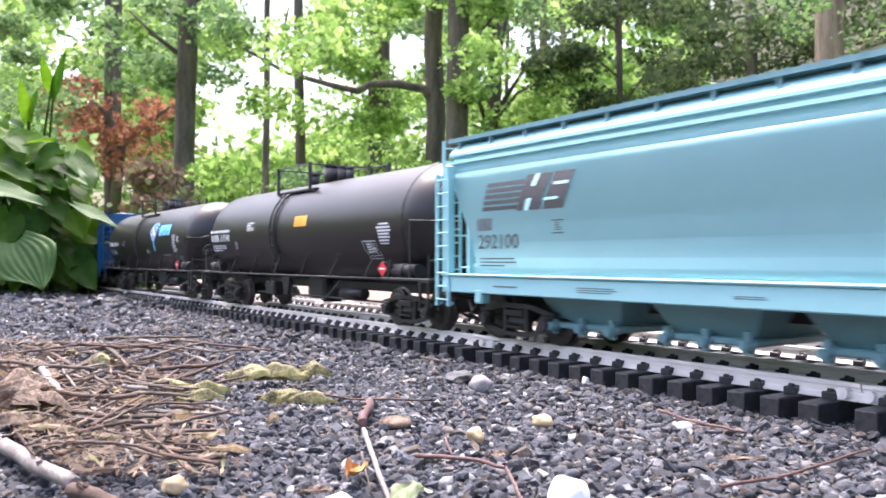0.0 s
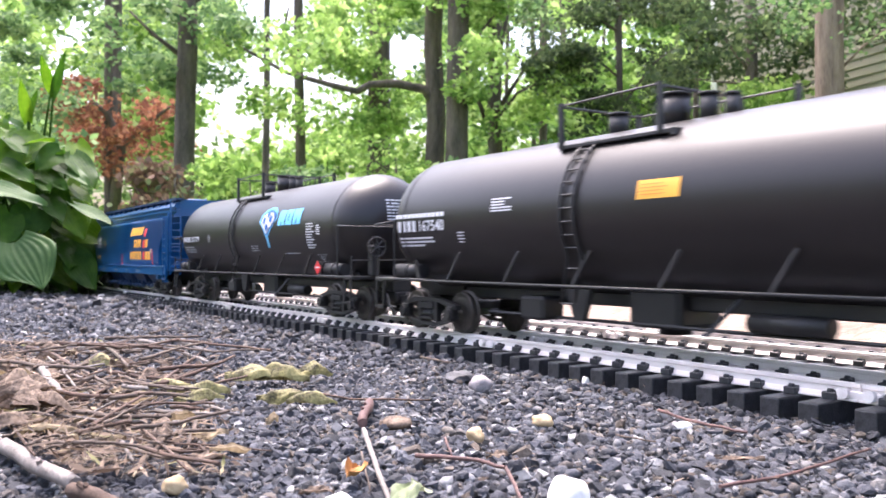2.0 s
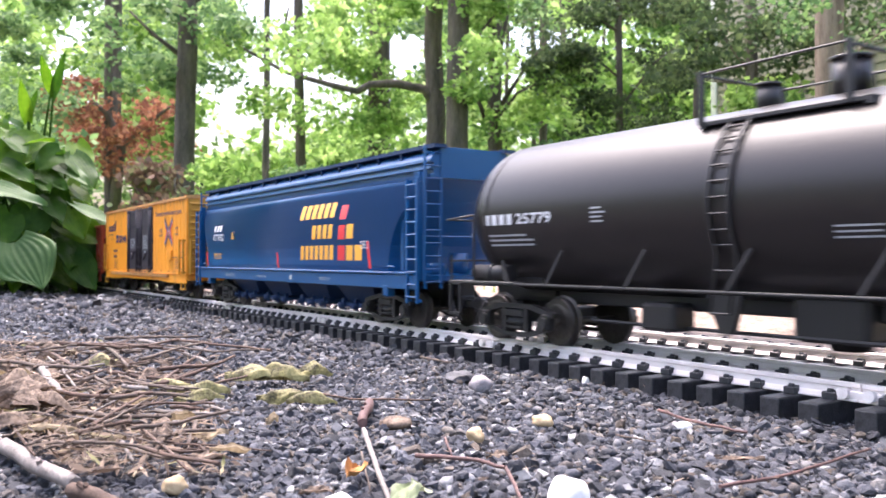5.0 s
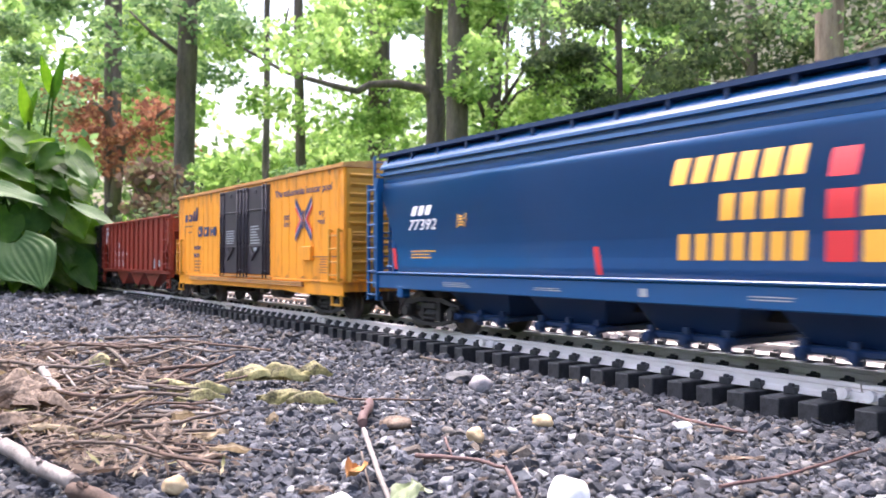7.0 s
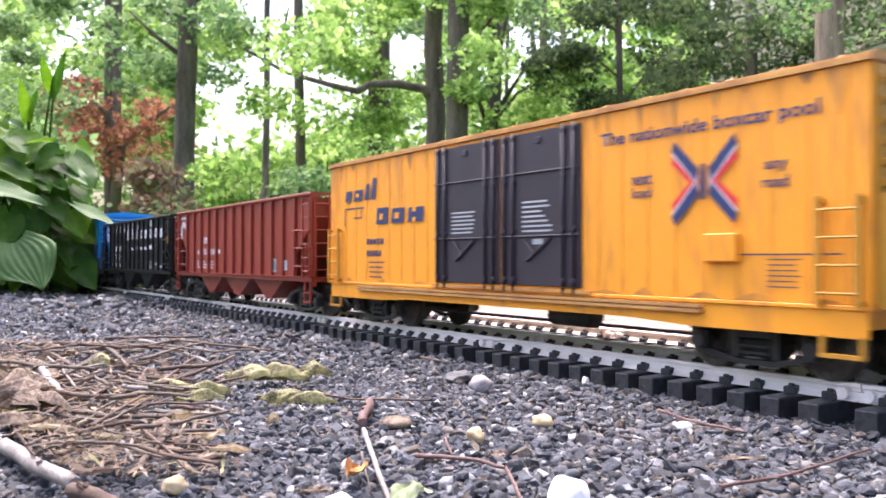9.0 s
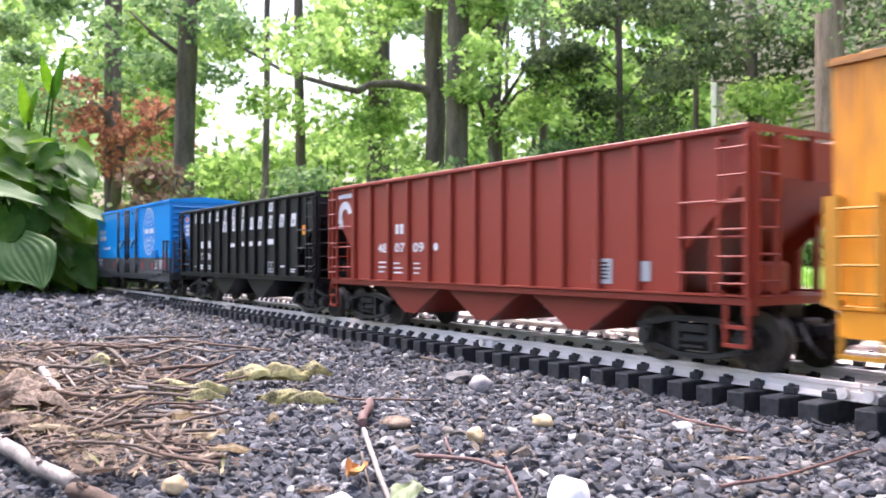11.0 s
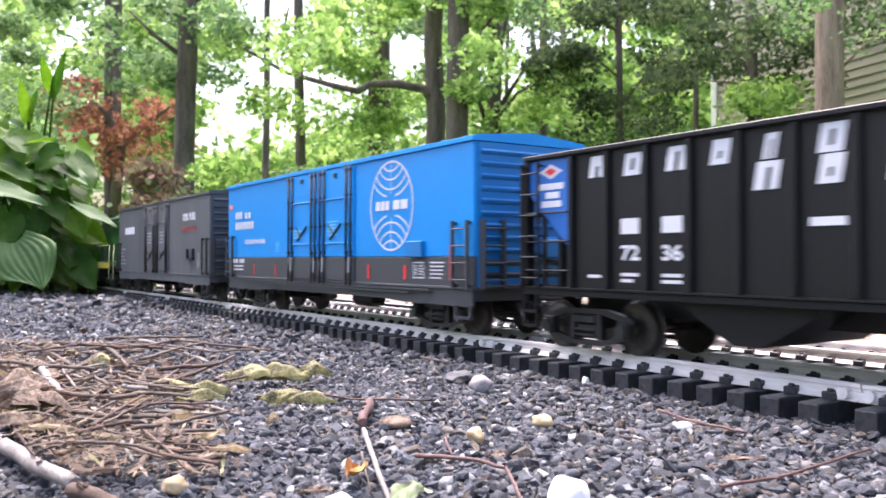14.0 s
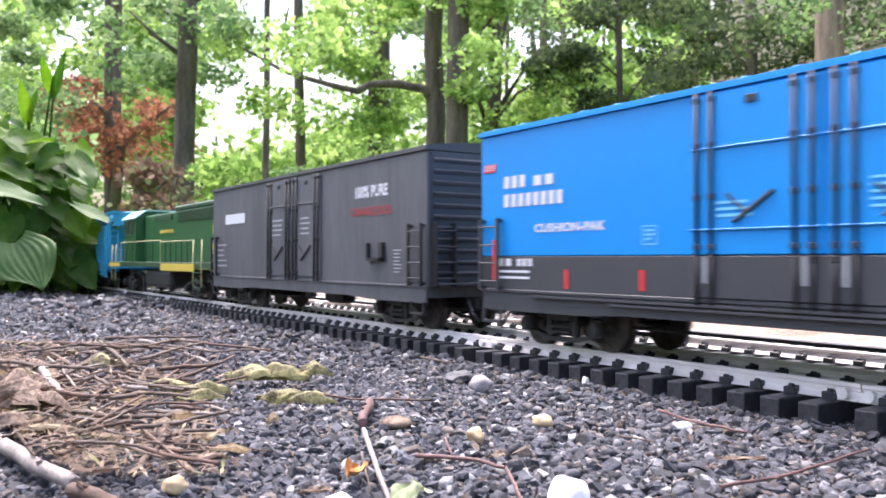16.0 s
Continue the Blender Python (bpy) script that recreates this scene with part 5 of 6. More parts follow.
bm = bmesh.new()
bm_box(bm, .1725, .1925, -.0562, -.0515, .0558, .0698, .0006)
part("placard_board", bm, "yellow_rust", rb)
marks(rb, "navy_ink", row_blocks(-.186, -.1560, .0697, .0745, 5) + row_blocks(-.186, -.1600, .0595, .0645, 5) + lines(-.1809, -.150, .040, .0566, 4, 3, .25) + lines(.2079, .2308, .0430, .0582, 6, 4, .22) + [(.185, .245, .0590, .0597)], flat_y, 0, .0009)
marks(rb, "grey_ink", lines(-.0538, -.0243, .0745, .0917, 6, 5, .4) + lines(.0275, .0588, .0735, .0952, 7, 6, .4) + [(.038, .048, .0665, .0700)], flat_y, 0, .0019)

pa = box_car("box_car", -4.192, "bright blue and grey box car with a globe emblem", .2550, "sky_blue", "end_blue_shade", "sky_blue", "dark_grey", "dark_grey", "door_black", band=.0590, truck_x=.188)
plug_door(pa, "sky_blue", "black_frame", -.0726, .0015, .0592, .1400)
plug_door(pa, "sky_blue", "black_frame", .0020, .0753, .0592, .1400)
bm = bmesh.new()
bm_box(bm, -.0722, .0750, -.0541, -.0515, .0375, .0588, .0005)
part("door_foot", bm, "dark_grey", pa)
for x in (-.0674, -.0584, -.0121, -.0037, .0071, .0160, .0613, .0702):
    bm = bmesh.new()
    bm_rod(bm, (x, -.0553, .034), (x, -.0553, .0592), .00095, 8)
    part("lock_rod", bm, "black_frame", pa)
for x in (-.0629, -.0079, .0115, .0657):
    bm = bmesh.new()
    bm_box(bm, x - .0010, x + .0010, -.0549, -.0541, .0450, .0585)
    part("rod_guard", bm, "grey_ink", pa, "pale grey strip between the lock rods")
bm = bmesh.new()
for z, a, b in ((.0335, -.20, .20), (.0310, -.13, .17)):
    bm_box(bm, a, b, -.0552, -.0520, z - .0007, z + .0007)
part("door_track", bm, "dark_grey", pa)
bm = bmesh.new()
gx0, gz0, ra, rz = .1389, .1008, .0352, .0372
def ring(bm, cx_, cz_, a, b, w, t0=0.0, t1=2 * math.pi, n=40, lift=.0006):
    for k in range(n):
        p, q = t0 + (t1 - t0) * k / n, t0 + (t1 - t0) * (k + 1) / n
        v = [bm.verts.new((cx_ + aa * math.cos(t), -HALF - lift, cz_ + bb * math.sin(t))) for aa, bb, t in ((a, b, p), (a, b, q), (a - w, b - w, q), (a - w, b - w, p))]
        bm.faces.new(v)
ring(bm, gx0, gz0, ra, rz, .0016)
for sgn in (-1, 1):
    for k, (off, rad) in enumerate(((.046, .0160), (.042, .0200), (.039, .0260), (.0395, .0335))):
        cz_ = gz0 + sgn * off * .92
        pts = []
        for i in range(61):
            t = 2 * math.pi * i / 60
            x, z = gx0 + rad * 1.06 * math.cos(t), cz_ + rad * .86 * math.sin(t)
            pts.append((x, z) if ((x - gx0) / ra) ** 2 + ((z - gz0) / rz) ** 2 < 0.95 and abs(z - gz0) > .008 else None)
        for a, b in zip(pts, pts[1:]):
            if a and b:
                d = Vector((b[0] - a[0], b[1] - a[1])).normalized() * .0007
                v = [bm.verts.new((x, -HALF - .0006, z)) for x, z in ((a[0] - d.y, a[1] + d.x), (b[0] - d.y, b[1] + d.x), (b[0] + d.y, b[1] - d.x), (a[0] + d.y, a[1] - d.x))]
                bm.faces.new(v)
part("emblem", bm, "white_ink", pa, "white globe emblem of curved lines")
marks(pa, "white_ink", row_blocks(.1125, .1365, .0975, .1050, 3, .15) + row_blocks(.1410, .1655, .0975, .1050, 2, .15), flat_y, .1, .0006, name="emblem")
marks(pa, "white_ink", [(gx0 - .0004, gx0 + .0004, gz0 + .010, gz0 + rz - .001), (gx0 - .0004, gx0 + .0004, gz0 - rz + .001, gz0 - .010)], flat_y, 0, .0006, name="emblem")
marks(pa, "white_ink", row_blocks(-.2301, -.2060, .1040, .1120, 3) + row_blocks(-.2000, -.1780, .1040, .1105, 2) + row_blocks(-.2301, -.1700, .0915, .1000, 8), flat_y, .05, .0006)
lettering(pa, "CUSHION-PAK", -.1971, -.1345, .0740, .0795, "white_ink", shear=0.1, bold=0.035, lift=.0006)
marks(pa, "cyan_ink", [(-.106, -.0953, .0649, .0656), (-.106, -.0953, .0748, .0755), (-.106, -.1053, .0649, .0755), (-.096, -.0953, .0649, .0755)] + lines(-.104, -.097, .067, .074, 3, 1), flat_y, 0, .0006)
marks(pa, "red_ink", [(-.2520, -.2390, .1160, .1215)], flat_y, .3, .0006, name="flag", label="small red and white flag marking")
marks(pa, "white_ink", [(-.2505, -.2385, .1175 + k * .0014, .1180 + k * .0014) for k in range(3)], flat_y, .3, .0008)
marks(pa, "red_ink", [(-.1690, -.1660, .0390, .0508), (-.1080, -.1045, .0397, .0512), (.0985, .1022, .0402, .0525), (.1590, .1628, .0409, .0521), (.2245, .2292, .0411, .0670), (-.2420, -.2385, .0420, .0700)], flat_y, 0, .0006)
marks(pa, "white_ink", row_blocks(-.2375, -.2200, .0525, .0575, 2) + row_blocks(-.2160, -.1990, .0525, .0575, 3) + lines(-.234, -.202, .0430, .0510, 2, 2, .4) + lines(.198, .221, .0415, .0560, 5, 3, .35), flat_y, 0, .0006)
marks(pa, "white_ink", [(.1734, .1895, .0422, .0432), (.1734, .1895, .0540, .0549), (.1734, .1744, .0422, .0549), (.1885, .1895, .0422, .0549)] + lines(.176, .181, .0445, .0530, 5, 4) + lines(.1825, .187, .0445, .0530, 4, 5), flat_y, 0, .0006)
marks(pa, "cyan_ink", lines(-.0560, -.0330, .0770, .0866, 3, 6, .45) + lines(.0226, .0500, .0780, .0931, 5, 7, .4), flat_y, 0, .0021)
bm = bmesh.new()
bm_box(bm, .1670, .1900, -.0562, -.0515, .0588, .0712, .0006)
part("placard_board", bm, "end_blue_shade", pa)
bm = bmesh.new()
bm_box(bm, .2550, .2640, .004, .022, .058, .072, .001)
part("brake_box", bm, "end_blue_shade", pa)

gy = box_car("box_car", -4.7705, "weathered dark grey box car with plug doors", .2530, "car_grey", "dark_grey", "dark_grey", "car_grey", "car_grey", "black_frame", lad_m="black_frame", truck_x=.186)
plug_door(gy, "car_grey", "black_frame", -.0684, -.0023, .0400, .1385, bars=(.112,))
plug_door(gy, "car_grey", "black_frame", -.0015, .0670, .0400, .1385, bars=(.112,))
lettering(gy, "100% PURE", .1360, .1930, .1100, .1205, "white_ink", bold=0.035, lift=.0006)
lettering(gy, "ORANGE JUICE", .1280, .1990, .0925, .1020, "dull_red", bold=0.035, lift=.0006)
marks(gy, "white_ink", row_blocks(-.2051, -.1390, .0990, .1105, 8, .06), flat_y, .05, .0006)
marks(gy, "grey_ink", lines(.205, .2185, .0453, .0658, 7, 1, .3) + lines(-.2298, -.1960, .046, .0774, 5, 2, .25) + lines(-.052, -.02, .08, .1, 4, 3, .3) + lines(.02, .05, .08, .1, 4, 4, .3), flat_y, 0, .0018)
bm = bmesh.new()
bm_box(bm, .1600, .1880, -.0560, -.0515, .0555, .0585)
bm_box(bm, .1600, .1622, -.0560, -.0515, .0555, .0705)
bm_box(bm, .1820, .1880, -.0560, -.0515, .0555, .0710)
part("placard_board", bm, "black_frame", gy)


# ---- open hoppers ----
def open_hopper(name, s, label, hl, main, dark, bays):
    c = car(name, s, label, category="model hopper car")
    x_in = hl - .0435
    top, lo = .1200, .0385
    for side in (-1, 1):
        bm = bmesh.new()
        y0, y1 = sorted((side * .0500, side * .0480))
        bm_prism(bm, [(-x_in, lo), (x_in, lo), (x_in, .060), (hl - .002, .098), (hl - .002, top), (-hl + .002, top), (-hl + .002, .098), (-x_in, .060)], y0, y1)
        part("side_sheet", bm, main, c)
        bm = bmesh.new()
        y0, y1 = sorted((side * .0535, side * .0465))
        bm_box(bm, -hl, hl, y0, y1, top, top + .0030, .0006)
        part("top_rail", bm, main, c)
        bm = bmesh.new()
        y0, y1 = sorted((side * .0530, side * .0470))
        bm_box(bm, -hl, hl, y0, y1, .0345, .0388, .0005)
        y2, y3 = sorted((side * .0545, side * .047))
        bm_box(bm, -hl, hl, y2, y3, .0388, .0398)
        part("side_sill", bm, main, c)
        n = 13
        for k in range(n):
            x = -x_in + k * 2 * x_in / (n - 1)
            bm = bmesh.new()
            y0, y1 = sorted((side * .0500, side * .0530))
            bm_box(bm, x - .0019, x + .0019, y0, y1, .0398, top, .0005)
            part("side_post", bm, main, c)
    bm = bmesh.new()
    for sx in (-1, 1):
        bm_prism(bm, [(sx * (hl - .003), top - .002), (sx * (hl - .003), .098), (sx * x_in * .72, .036), (sx * (x_in * .72 - .004), .036), (sx * (hl - .008), .1), (sx * (hl - .008), top - .002)], -.0478, .0478)
        for y in (-.028, 0, .028):
            bm_box(bm, min(sx * (hl - .003), sx * (hl + .0005)), max(sx * (hl - .003), sx * (hl + .0005)), y - .0012, y + .0012, .097, top)
        bm_box(bm, min(sx * (hl - .004), sx * hl), max(sx * (hl - .004), sx * hl), -.0530, .0530, top, top + .003)
    part("end_slope", bm, dark, c)
    bm = bmesh.new()
    bm_box(bm, -hl + .02, hl - .02, -.0478, .0478, .098, .1000)
    part("load_floor", bm, dark, c)
    for sx in (-1, 1):
        bm = bmesh.new()
        bm.free()
        for y in (-.0500, .0500):
            bm = bmesh.new()
            bm_box(bm, min(sx * (hl - .004), sx * hl), max(sx * (hl - .004), sx * hl), y - .0028, y + .0028, .030, top)
            part("corner_post", bm, main, c)
            bm = bmesh.new()
            bm_box(bm, min(sx * (x_in + .014), sx * (x_in + .017)), max(sx * (x_in + .014), sx * (x_in + .017)), y * .9 - .0015, y * .9 + .0015, .036, .082)
            part("end_brace", bm, main, c)
        bm = bmesh.new()
        bm_box(bm, min(sx * x_in, sx * hl), max(sx * x_in, sx * hl), -.052, .052, .0345, .0385)
        bm_box(bm, min(sx * (hl - .016), sx * (hl - .030)), max(sx * (hl - .016), sx * (hl - .030)), -.018, .004, .0385, .056, .002)
        part("end_sill", bm, main, c)
        bm = bmesh.new()
        for k, z in enumerate((.050, .068, .086)):
            bm_rod(bm, (sx * (x_in + .001), -.0535, z), (sx * hl, -.0535, z), .0008, 6)
        part("grab_iron", bm, main, c)
        a, b = sorted((sx * (hl - .0165), sx * (hl - .0005)))
        ladder(c, main, a, b, .0385, .1180, 6, y=-.0548, stile=.0008)
        end_ladder(c, main, sx * hl, -.050, -.034, .040, .118, 6, sx * .003)
        stirrup(c, main, *sorted((sx * (hl - .014), sx * (hl - .001))), .0150, .0350)
        stirrup(c, main, *sorted((sx * (hl - .014), sx * (hl - .001))), .0240, .0350)
    for x in bays:
        bm = bmesh.new()
        for side in (-1, 1):
            bm_prism(bm, [(x - .044, .0348), (x + .044, .0348), (x + .008, .0140), (x - .008, .0140)], side * .044 - .0015, side * .044 + .0015)
        bm_prism(bm, [(x - .040, .0348), (x - .036, .0348), (x - .004, .0140), (x - .008, .0140)], -.043, .043)
        bm_prism(bm, [(x + .040, .0348), (x + .036, .0348), (x + .004, .0140), (x + .008, .0140)], -.043, .043)
        part("hopper_chute", bm, main, c)
    bm = bmesh.new()
    bm_box(bm, -hl + .012, hl - .012, -.009, .009, .022, .036)
    part("centre_sill", bm, "black_frame", c)
    for sx in (-1, 1):
        add_truck(c, sx * .181)
    add_couplers(c, hl, .018)
    return c


cr = open_hopper("hopper_car", -3.174, "oxide red open hopper car with ribbed sides", .2270, "oxide_red", "oxide_dark", (-.098, 0, .098))
ts = [math.pi * (0.05 + .95 * k / 14) for k in range(15)]
shape(cr, "white_ink", [[(-.2030 + .0130 * math.cos(a), .0965 + .0130 * math.sin(a)), (-.2030 + .0130 * math.cos(b), .0965 + .0130 * math.sin(b)), (-.2030 + .0060 * math.cos(b), .0965 + .0060 * math.sin(b)), (-.2030 + .0060 * math.cos(a), .0965 + .0060 * math.sin(a))] for a, b in zip(ts, ts[1:])]
      + [[(-.2160, .0965), (-.2090, .0965), (-.2090, .0870), (-.2160, .0900)], [(-.2215, .0925), (-.2070, .0925), (-.2070, .0895), (-.2190, .0895)], [(-.2190, .0880), (-.2060, .0880), (-.2060, .0850), (-.2150, .0850)]],
      lambda x, z: -.0500, .0005, name="emblem", label="white wheel-on-rail emblem")
flat50 = lambda x, z: -.0502
marks(cr, "white_ink", row_blocks(-.2168, -.1900, .1120, .1160, 7, .1), flat50)
marks(cr, "white_ink", row_blocks(-.1135, -.0991, .0775, .0855, 2), flat50)
for txt, x0, x1 in (("48", -.1415, -.1262), ("07", -.1133, -.0975), ("09", -.0850, -.0690)):
    lettering(cr, txt, x0, x1, .0625, .0702, "white_ink", flat50, bold=0.02)
marks(cr, "white_ink", lines(-.1407, -.1257, .0446, .0563, 3, 1, .35) + lines(-.1155, -.1013, .0443, .0556, 3, 2, .35) + lines(-.084, -.072, .0443, .0556, 3, 3, .3), flat50)
shape(cr, "white_ink", [[(-.0520 + .0032 * math.cos(t * math.pi / 6), .0665 + .0032 * math.sin(t * math.pi / 6)) for t in range(12)]], flat50)
marks(cr, "grey_ink", [(.118, .133, .0430, .0575), (.150, .162, .045, .056)], flat50)
marks(cr, "black_ink", lines(.120, .131, .0450, .0560, 5, 5, .5), flat50, 0, .0005)

rn = open_hopper("hopper_car", -3.6585, "black open hopper car with white block lettering", .2230, "coal_black", "coal_black", (-.060, .060))
glyphs = [(-.1651, -.1522, .1050, .1175), (-.1372, -.1238, .1040, .1164), (-.1063, -.0926, .1040, .1168), (-.0773, -.0655, .1045, .1170), (-.0470, -.0390, .1045, .1166), (-.0187, -.0057, .1045, .1175),
          (.0157, .0276, .1060, .1180), (.0981, .1104, .1085, .1185), (-.052, -.0379, .0901, .1035), (-.0187, -.0066, .0907, .1038), (.0131, .0251, .0903, .1040), (.0409, .0521, .0909, .1045), (.066, .078, .0906, .1045),
          (.0981, .1077, .0904, .1045), (.1275, .1400, .0908, .1045), (.1581, .1707, .0907, .1039)]
marks(rn, "white_ink", [(a, b - .001, c_, d) for a, b, c_, d in glyphs], flat50, .18, name="emblem")
marks(rn, "coal_black", [(a + (b - a) * .42, a + (b - a) * .60, c_ + (.003 if k % 2 else -.0004), d - (.003 if k % 3 else .006)) for k, (a, b, c_, d) in enumerate(glyphs)], flat50, .18, .0006, name="emblem")
marks(rn, "white_ink", [(-.1390, -.1255, .0712, .0800), (-.1090, -.0950, .0712, .0800)], flat50)
for txt, x0, x1 in (("72", -.1390, -.1250), ("36", -.1090, -.0950)):
    lettering(rn, txt, x0, x1, .0562, .0650, "white_ink", flat50, bold=0.03)
marks(rn, "white_ink", lines(-.139, -.125, .0433, .0501, 2, 1) + lines(-.109, -.095, .0433, .0501, 2, 2) + [(-.166, -.155, .0462, .0480), (-.0224, -.005, .072, .076), (.015, .023, .072, .077), (.040, .050, .072, .077), (.067, .076, .072, .077), (.096, .112, .073, .079), (.1312, .1431, .0484, .0505)] + lines(.158, .172, .0430, .0475, 2, 3), flat50)
marks(rn, "grey_ink", [(.096, .1144, .0425, .0542)], flat50)
marks(rn, "coal_black", [(.098, .1125, .0445, .0455), (.098, .104, .047, .053), (.1065, .1125, .047, .053)], flat50, 0, .0006)
marks(rn, "orange_ink", [(.1882, .2000, .0865, .0912)], flat50, 0, .0006)
marks(rn, "gold_ink", [(.1882, .2000, .0815, .0864)], flat50, 0, .0006)
shape(rn, "blue_ink", [[(-.1825, .0640), (-.1825, .1195), (-.2195, .1195), (-.2195, .0985)]], flat50, .0004, name="blue_panel", label="blue painted corner panel")
shape(rn, "white_ink", [[(-.2090, .1118), (-.1985, .1070), (-.1880, .1118), (-.1985, .1165)]], flat50, .0007)
shape(rn, "red_ink", [[(-.2040, .1118), (-.1985, .1090), (-.1930, .1118), (-.1985, .1145)]], flat50, .0010)
marks(rn, "white_ink", [(-.2095, -.1870, .1005, .1045), (-.2040, -.1910, .0950, .0990), (-.2075, -.1890, .0895, .0935)], flat50, 0, .0007)


# ---- locomotive ----
def locomotive():
    c = car("locomotive", -5.33, "green diesel model locomotive with pale yellow handrails", category="model locomotive")
    bm = bmesh.new()
    bm_box(bm, -.118, .262, -.032, .032, .052, .130, .003, 2)
    part("hood", bm, "loco_green", c)
    bm = bmesh.new()
    bm_box(bm, .06, .262, -.0325, .0325, .130, .1375, .002)
    for x in (.09, .14, .20):
        bm_rod(bm, (x, 0, .136), (x, 0, .1405), .016, 20)
    part("radiator", bm, "loco_dark", c)
    bm = bmesh.new()
    bm_box(bm, .085, .25, -.0332, -.031, .112, .128)
    for k in range(6):
        bm_box(bm, .085, .25, -.0345, -.033, .1135 + k * .0025, .1145 + k * .0025)
    bm_box(bm, -.05, .05, -.0332, -.031, .118, .127)
    part("louvre", bm, "loco_dark", c)
    bm = bmesh.new()
    bm_prism(bm, [(-.046, .052), (.046, .052), (.046, .126), (.030, .139), (-.030, .139), (-.046, .126)], -.205, -.120, axis="x")
    part("cab", bm, "loco_green", c)
    bm = bmesh.new()
    for x in (-.194, -.160):
        bm_box(bm, x, x + .026, -.0468, -.0455, .098, .122, .0005)
    part("cab_window", bm, "glass", c)
    bm = bmesh.new()
    bm_prism(bm, [(-.050, .1262), (-.031, .1405), (.031, .1405), (.050, .1262), (.048, .1255), (.030, .1388), (-.030, .1388), (-.048, .1255)], -.212, -.114, axis="x")
    part("cab_roof", bm, "cyan_paint", c)
    bm = bmesh.new()
    bm_box(bm, -.262, -.205, -.030, .030, .052, .100, .006, 2)
    part("nose", bm, "loco_green", c)
    bm = bmesh.new()
    bm_box(bm, -.295, .295, -.0515, .0515, .0440, .0525, .0008)
    part("walkway", bm, "loco_dark", c)
    for a, b in ((-.295, -.21), (.06, .225)):
        bm = bmesh.new()
        bm_box(bm, a, b, -.0528, -.0512, .0440 if a < 0 else .040, .0505)
        part("sill_stripe", bm, "rail_yellow", c)
    for x0, x1, z in ((-.21, .05, .086), (.05, .215, .083)):
        bm = bmesh.new()
        bm_rod(bm, (x0, -.0500, z), (x1, -.0500, z), .0008, 6)
        n = 6
        for k in range(n + 1):
            x = x0 + (x1 - x0) * k / n
            if k in (0, n):
                bm_rod(bm, (x, -.0500, .052), (x, -.0500, z), .0008, 6)
            else:
                post = bmesh.new()
                bm_rod(post, (x, -.0500, .052), (x, -.0500, z), .0008, 6)
                part("handrail_post", post, "loco_dark", c)
        part("handrail", bm, "rail_pale", c)
    for x in (.218, .255, -.245, -.275):
        bm = bmesh.new()
        bm_path(bm, [(x, -.0505, .083), (x, -.0515, .050), (x + .004, -.0525, .020)], .0009, 6)
        part("step_rail", bm, "rail_pale", c)
    for x0 in (.222, -.272):
        bm = bmesh.new()
        for z in (.018, .028, .038):
            bm_box(bm, x0, x0 + .030, -.0525, -.044, z, z + .0015)
        part("step", bm, "loco_dark", c)
    for k in range(6):
        shape(c, "rail_yellow" if k % 2 else "black_frame", [[(.245, .052 + k * .013), (.262, .052 + k * .013), (.262, .065 + k * .013), (.245, .065 + k * .013)]], lambda x, z: -.0322, .0006, name="warning_stripe")
    bm = bmesh.new()
    bm_box(bm, -.075, .075, -.042, .042, .012, .040, .006, 2)
    part("fuel_tank", bm, "black_frame", c)
    marks(c, "rail_yellow", row_blocks(-.02, .06, .098, .103, 9), lambda x, z: -.0322)
    for sx in (-1, 1):
        add_truck(c, sx * .185)
    add_couplers(c, .295, .014)


locomotive()
bl = covered_hopper("covered_hopper", -5.925, "teal blue hopper car coupled behind the locomotive", "teal_blue", "teal_blue", "teal_blue")


def motions():
    for c, s in CARS:
        walk(c, [(k * 0.5, pose(s + travel(k * 0.5), TRACK_Y, RAIL_TOP)) for k in range(33)])
    for w, x in ROLL:
        walk(w, [(k / 15, pose(x, 0, WHEEL_R, 0, math.degrees(travel(k / 15) / WHEEL_R), 0)) for k in range(241)])




# ---- hosta, litter and loose stones ----
def blade(a, b, width, normal, cup=0.25, droop=0.12, ribs=13, wave=0.07, nu=16, nv=36, seed=0, rib=0.010):
    """Ribbed heart-shaped leaf from its stalk end a to its tip b."""
    rng = random.Random(seed)
    a, b = Vector(a), Vector(b)
    ax = b - a
    l = ax.length
    ax.normalize()
    side = ax.cross(Vector(normal)).normalized()
    nrm = side.cross(ax).normalized()
    bm = bmesh.new()
    ph = rng.uniform(0, 6)
    g = []
    for i in range(nu + 1):
        u = i / nu
        w = width / 2 * (math.sin(math.pi * min(1, (u * 0.94 + 0.06)) ** 0.72) ** 0.85 if u < 1 else 0.0)
        row = []
        for j in range(nv + 1):
            v = -1 + 2 * j / nv
            back = -0.10 * l * (abs(v) ** 2) * max(0, 1 - u * 3)
            h = cup * width * (abs(v) ** 1.3) * 0.5 - droop * l * (u ** 2) + rib * l * math.cos(v * ribs * math.pi) * math.sin(math.pi * u)
            h += wave * width * math.sin(u * 9 + ph + v * 1.5) * v * v
            row.append(bm.verts.new(a + ax * (u * l + back) + side * (v * w) + nrm * h))
        g.append(row)
    for i in range(nu):
        for j in range(nv):
            bm.faces.new((g[i][j], g[i + 1][j], g[i + 1][j + 1], g[i][j + 1])).smooth = True
    bmesh.ops.remove_doubles(bm, verts=bm.verts[:], dist=1e-5)
    return bm


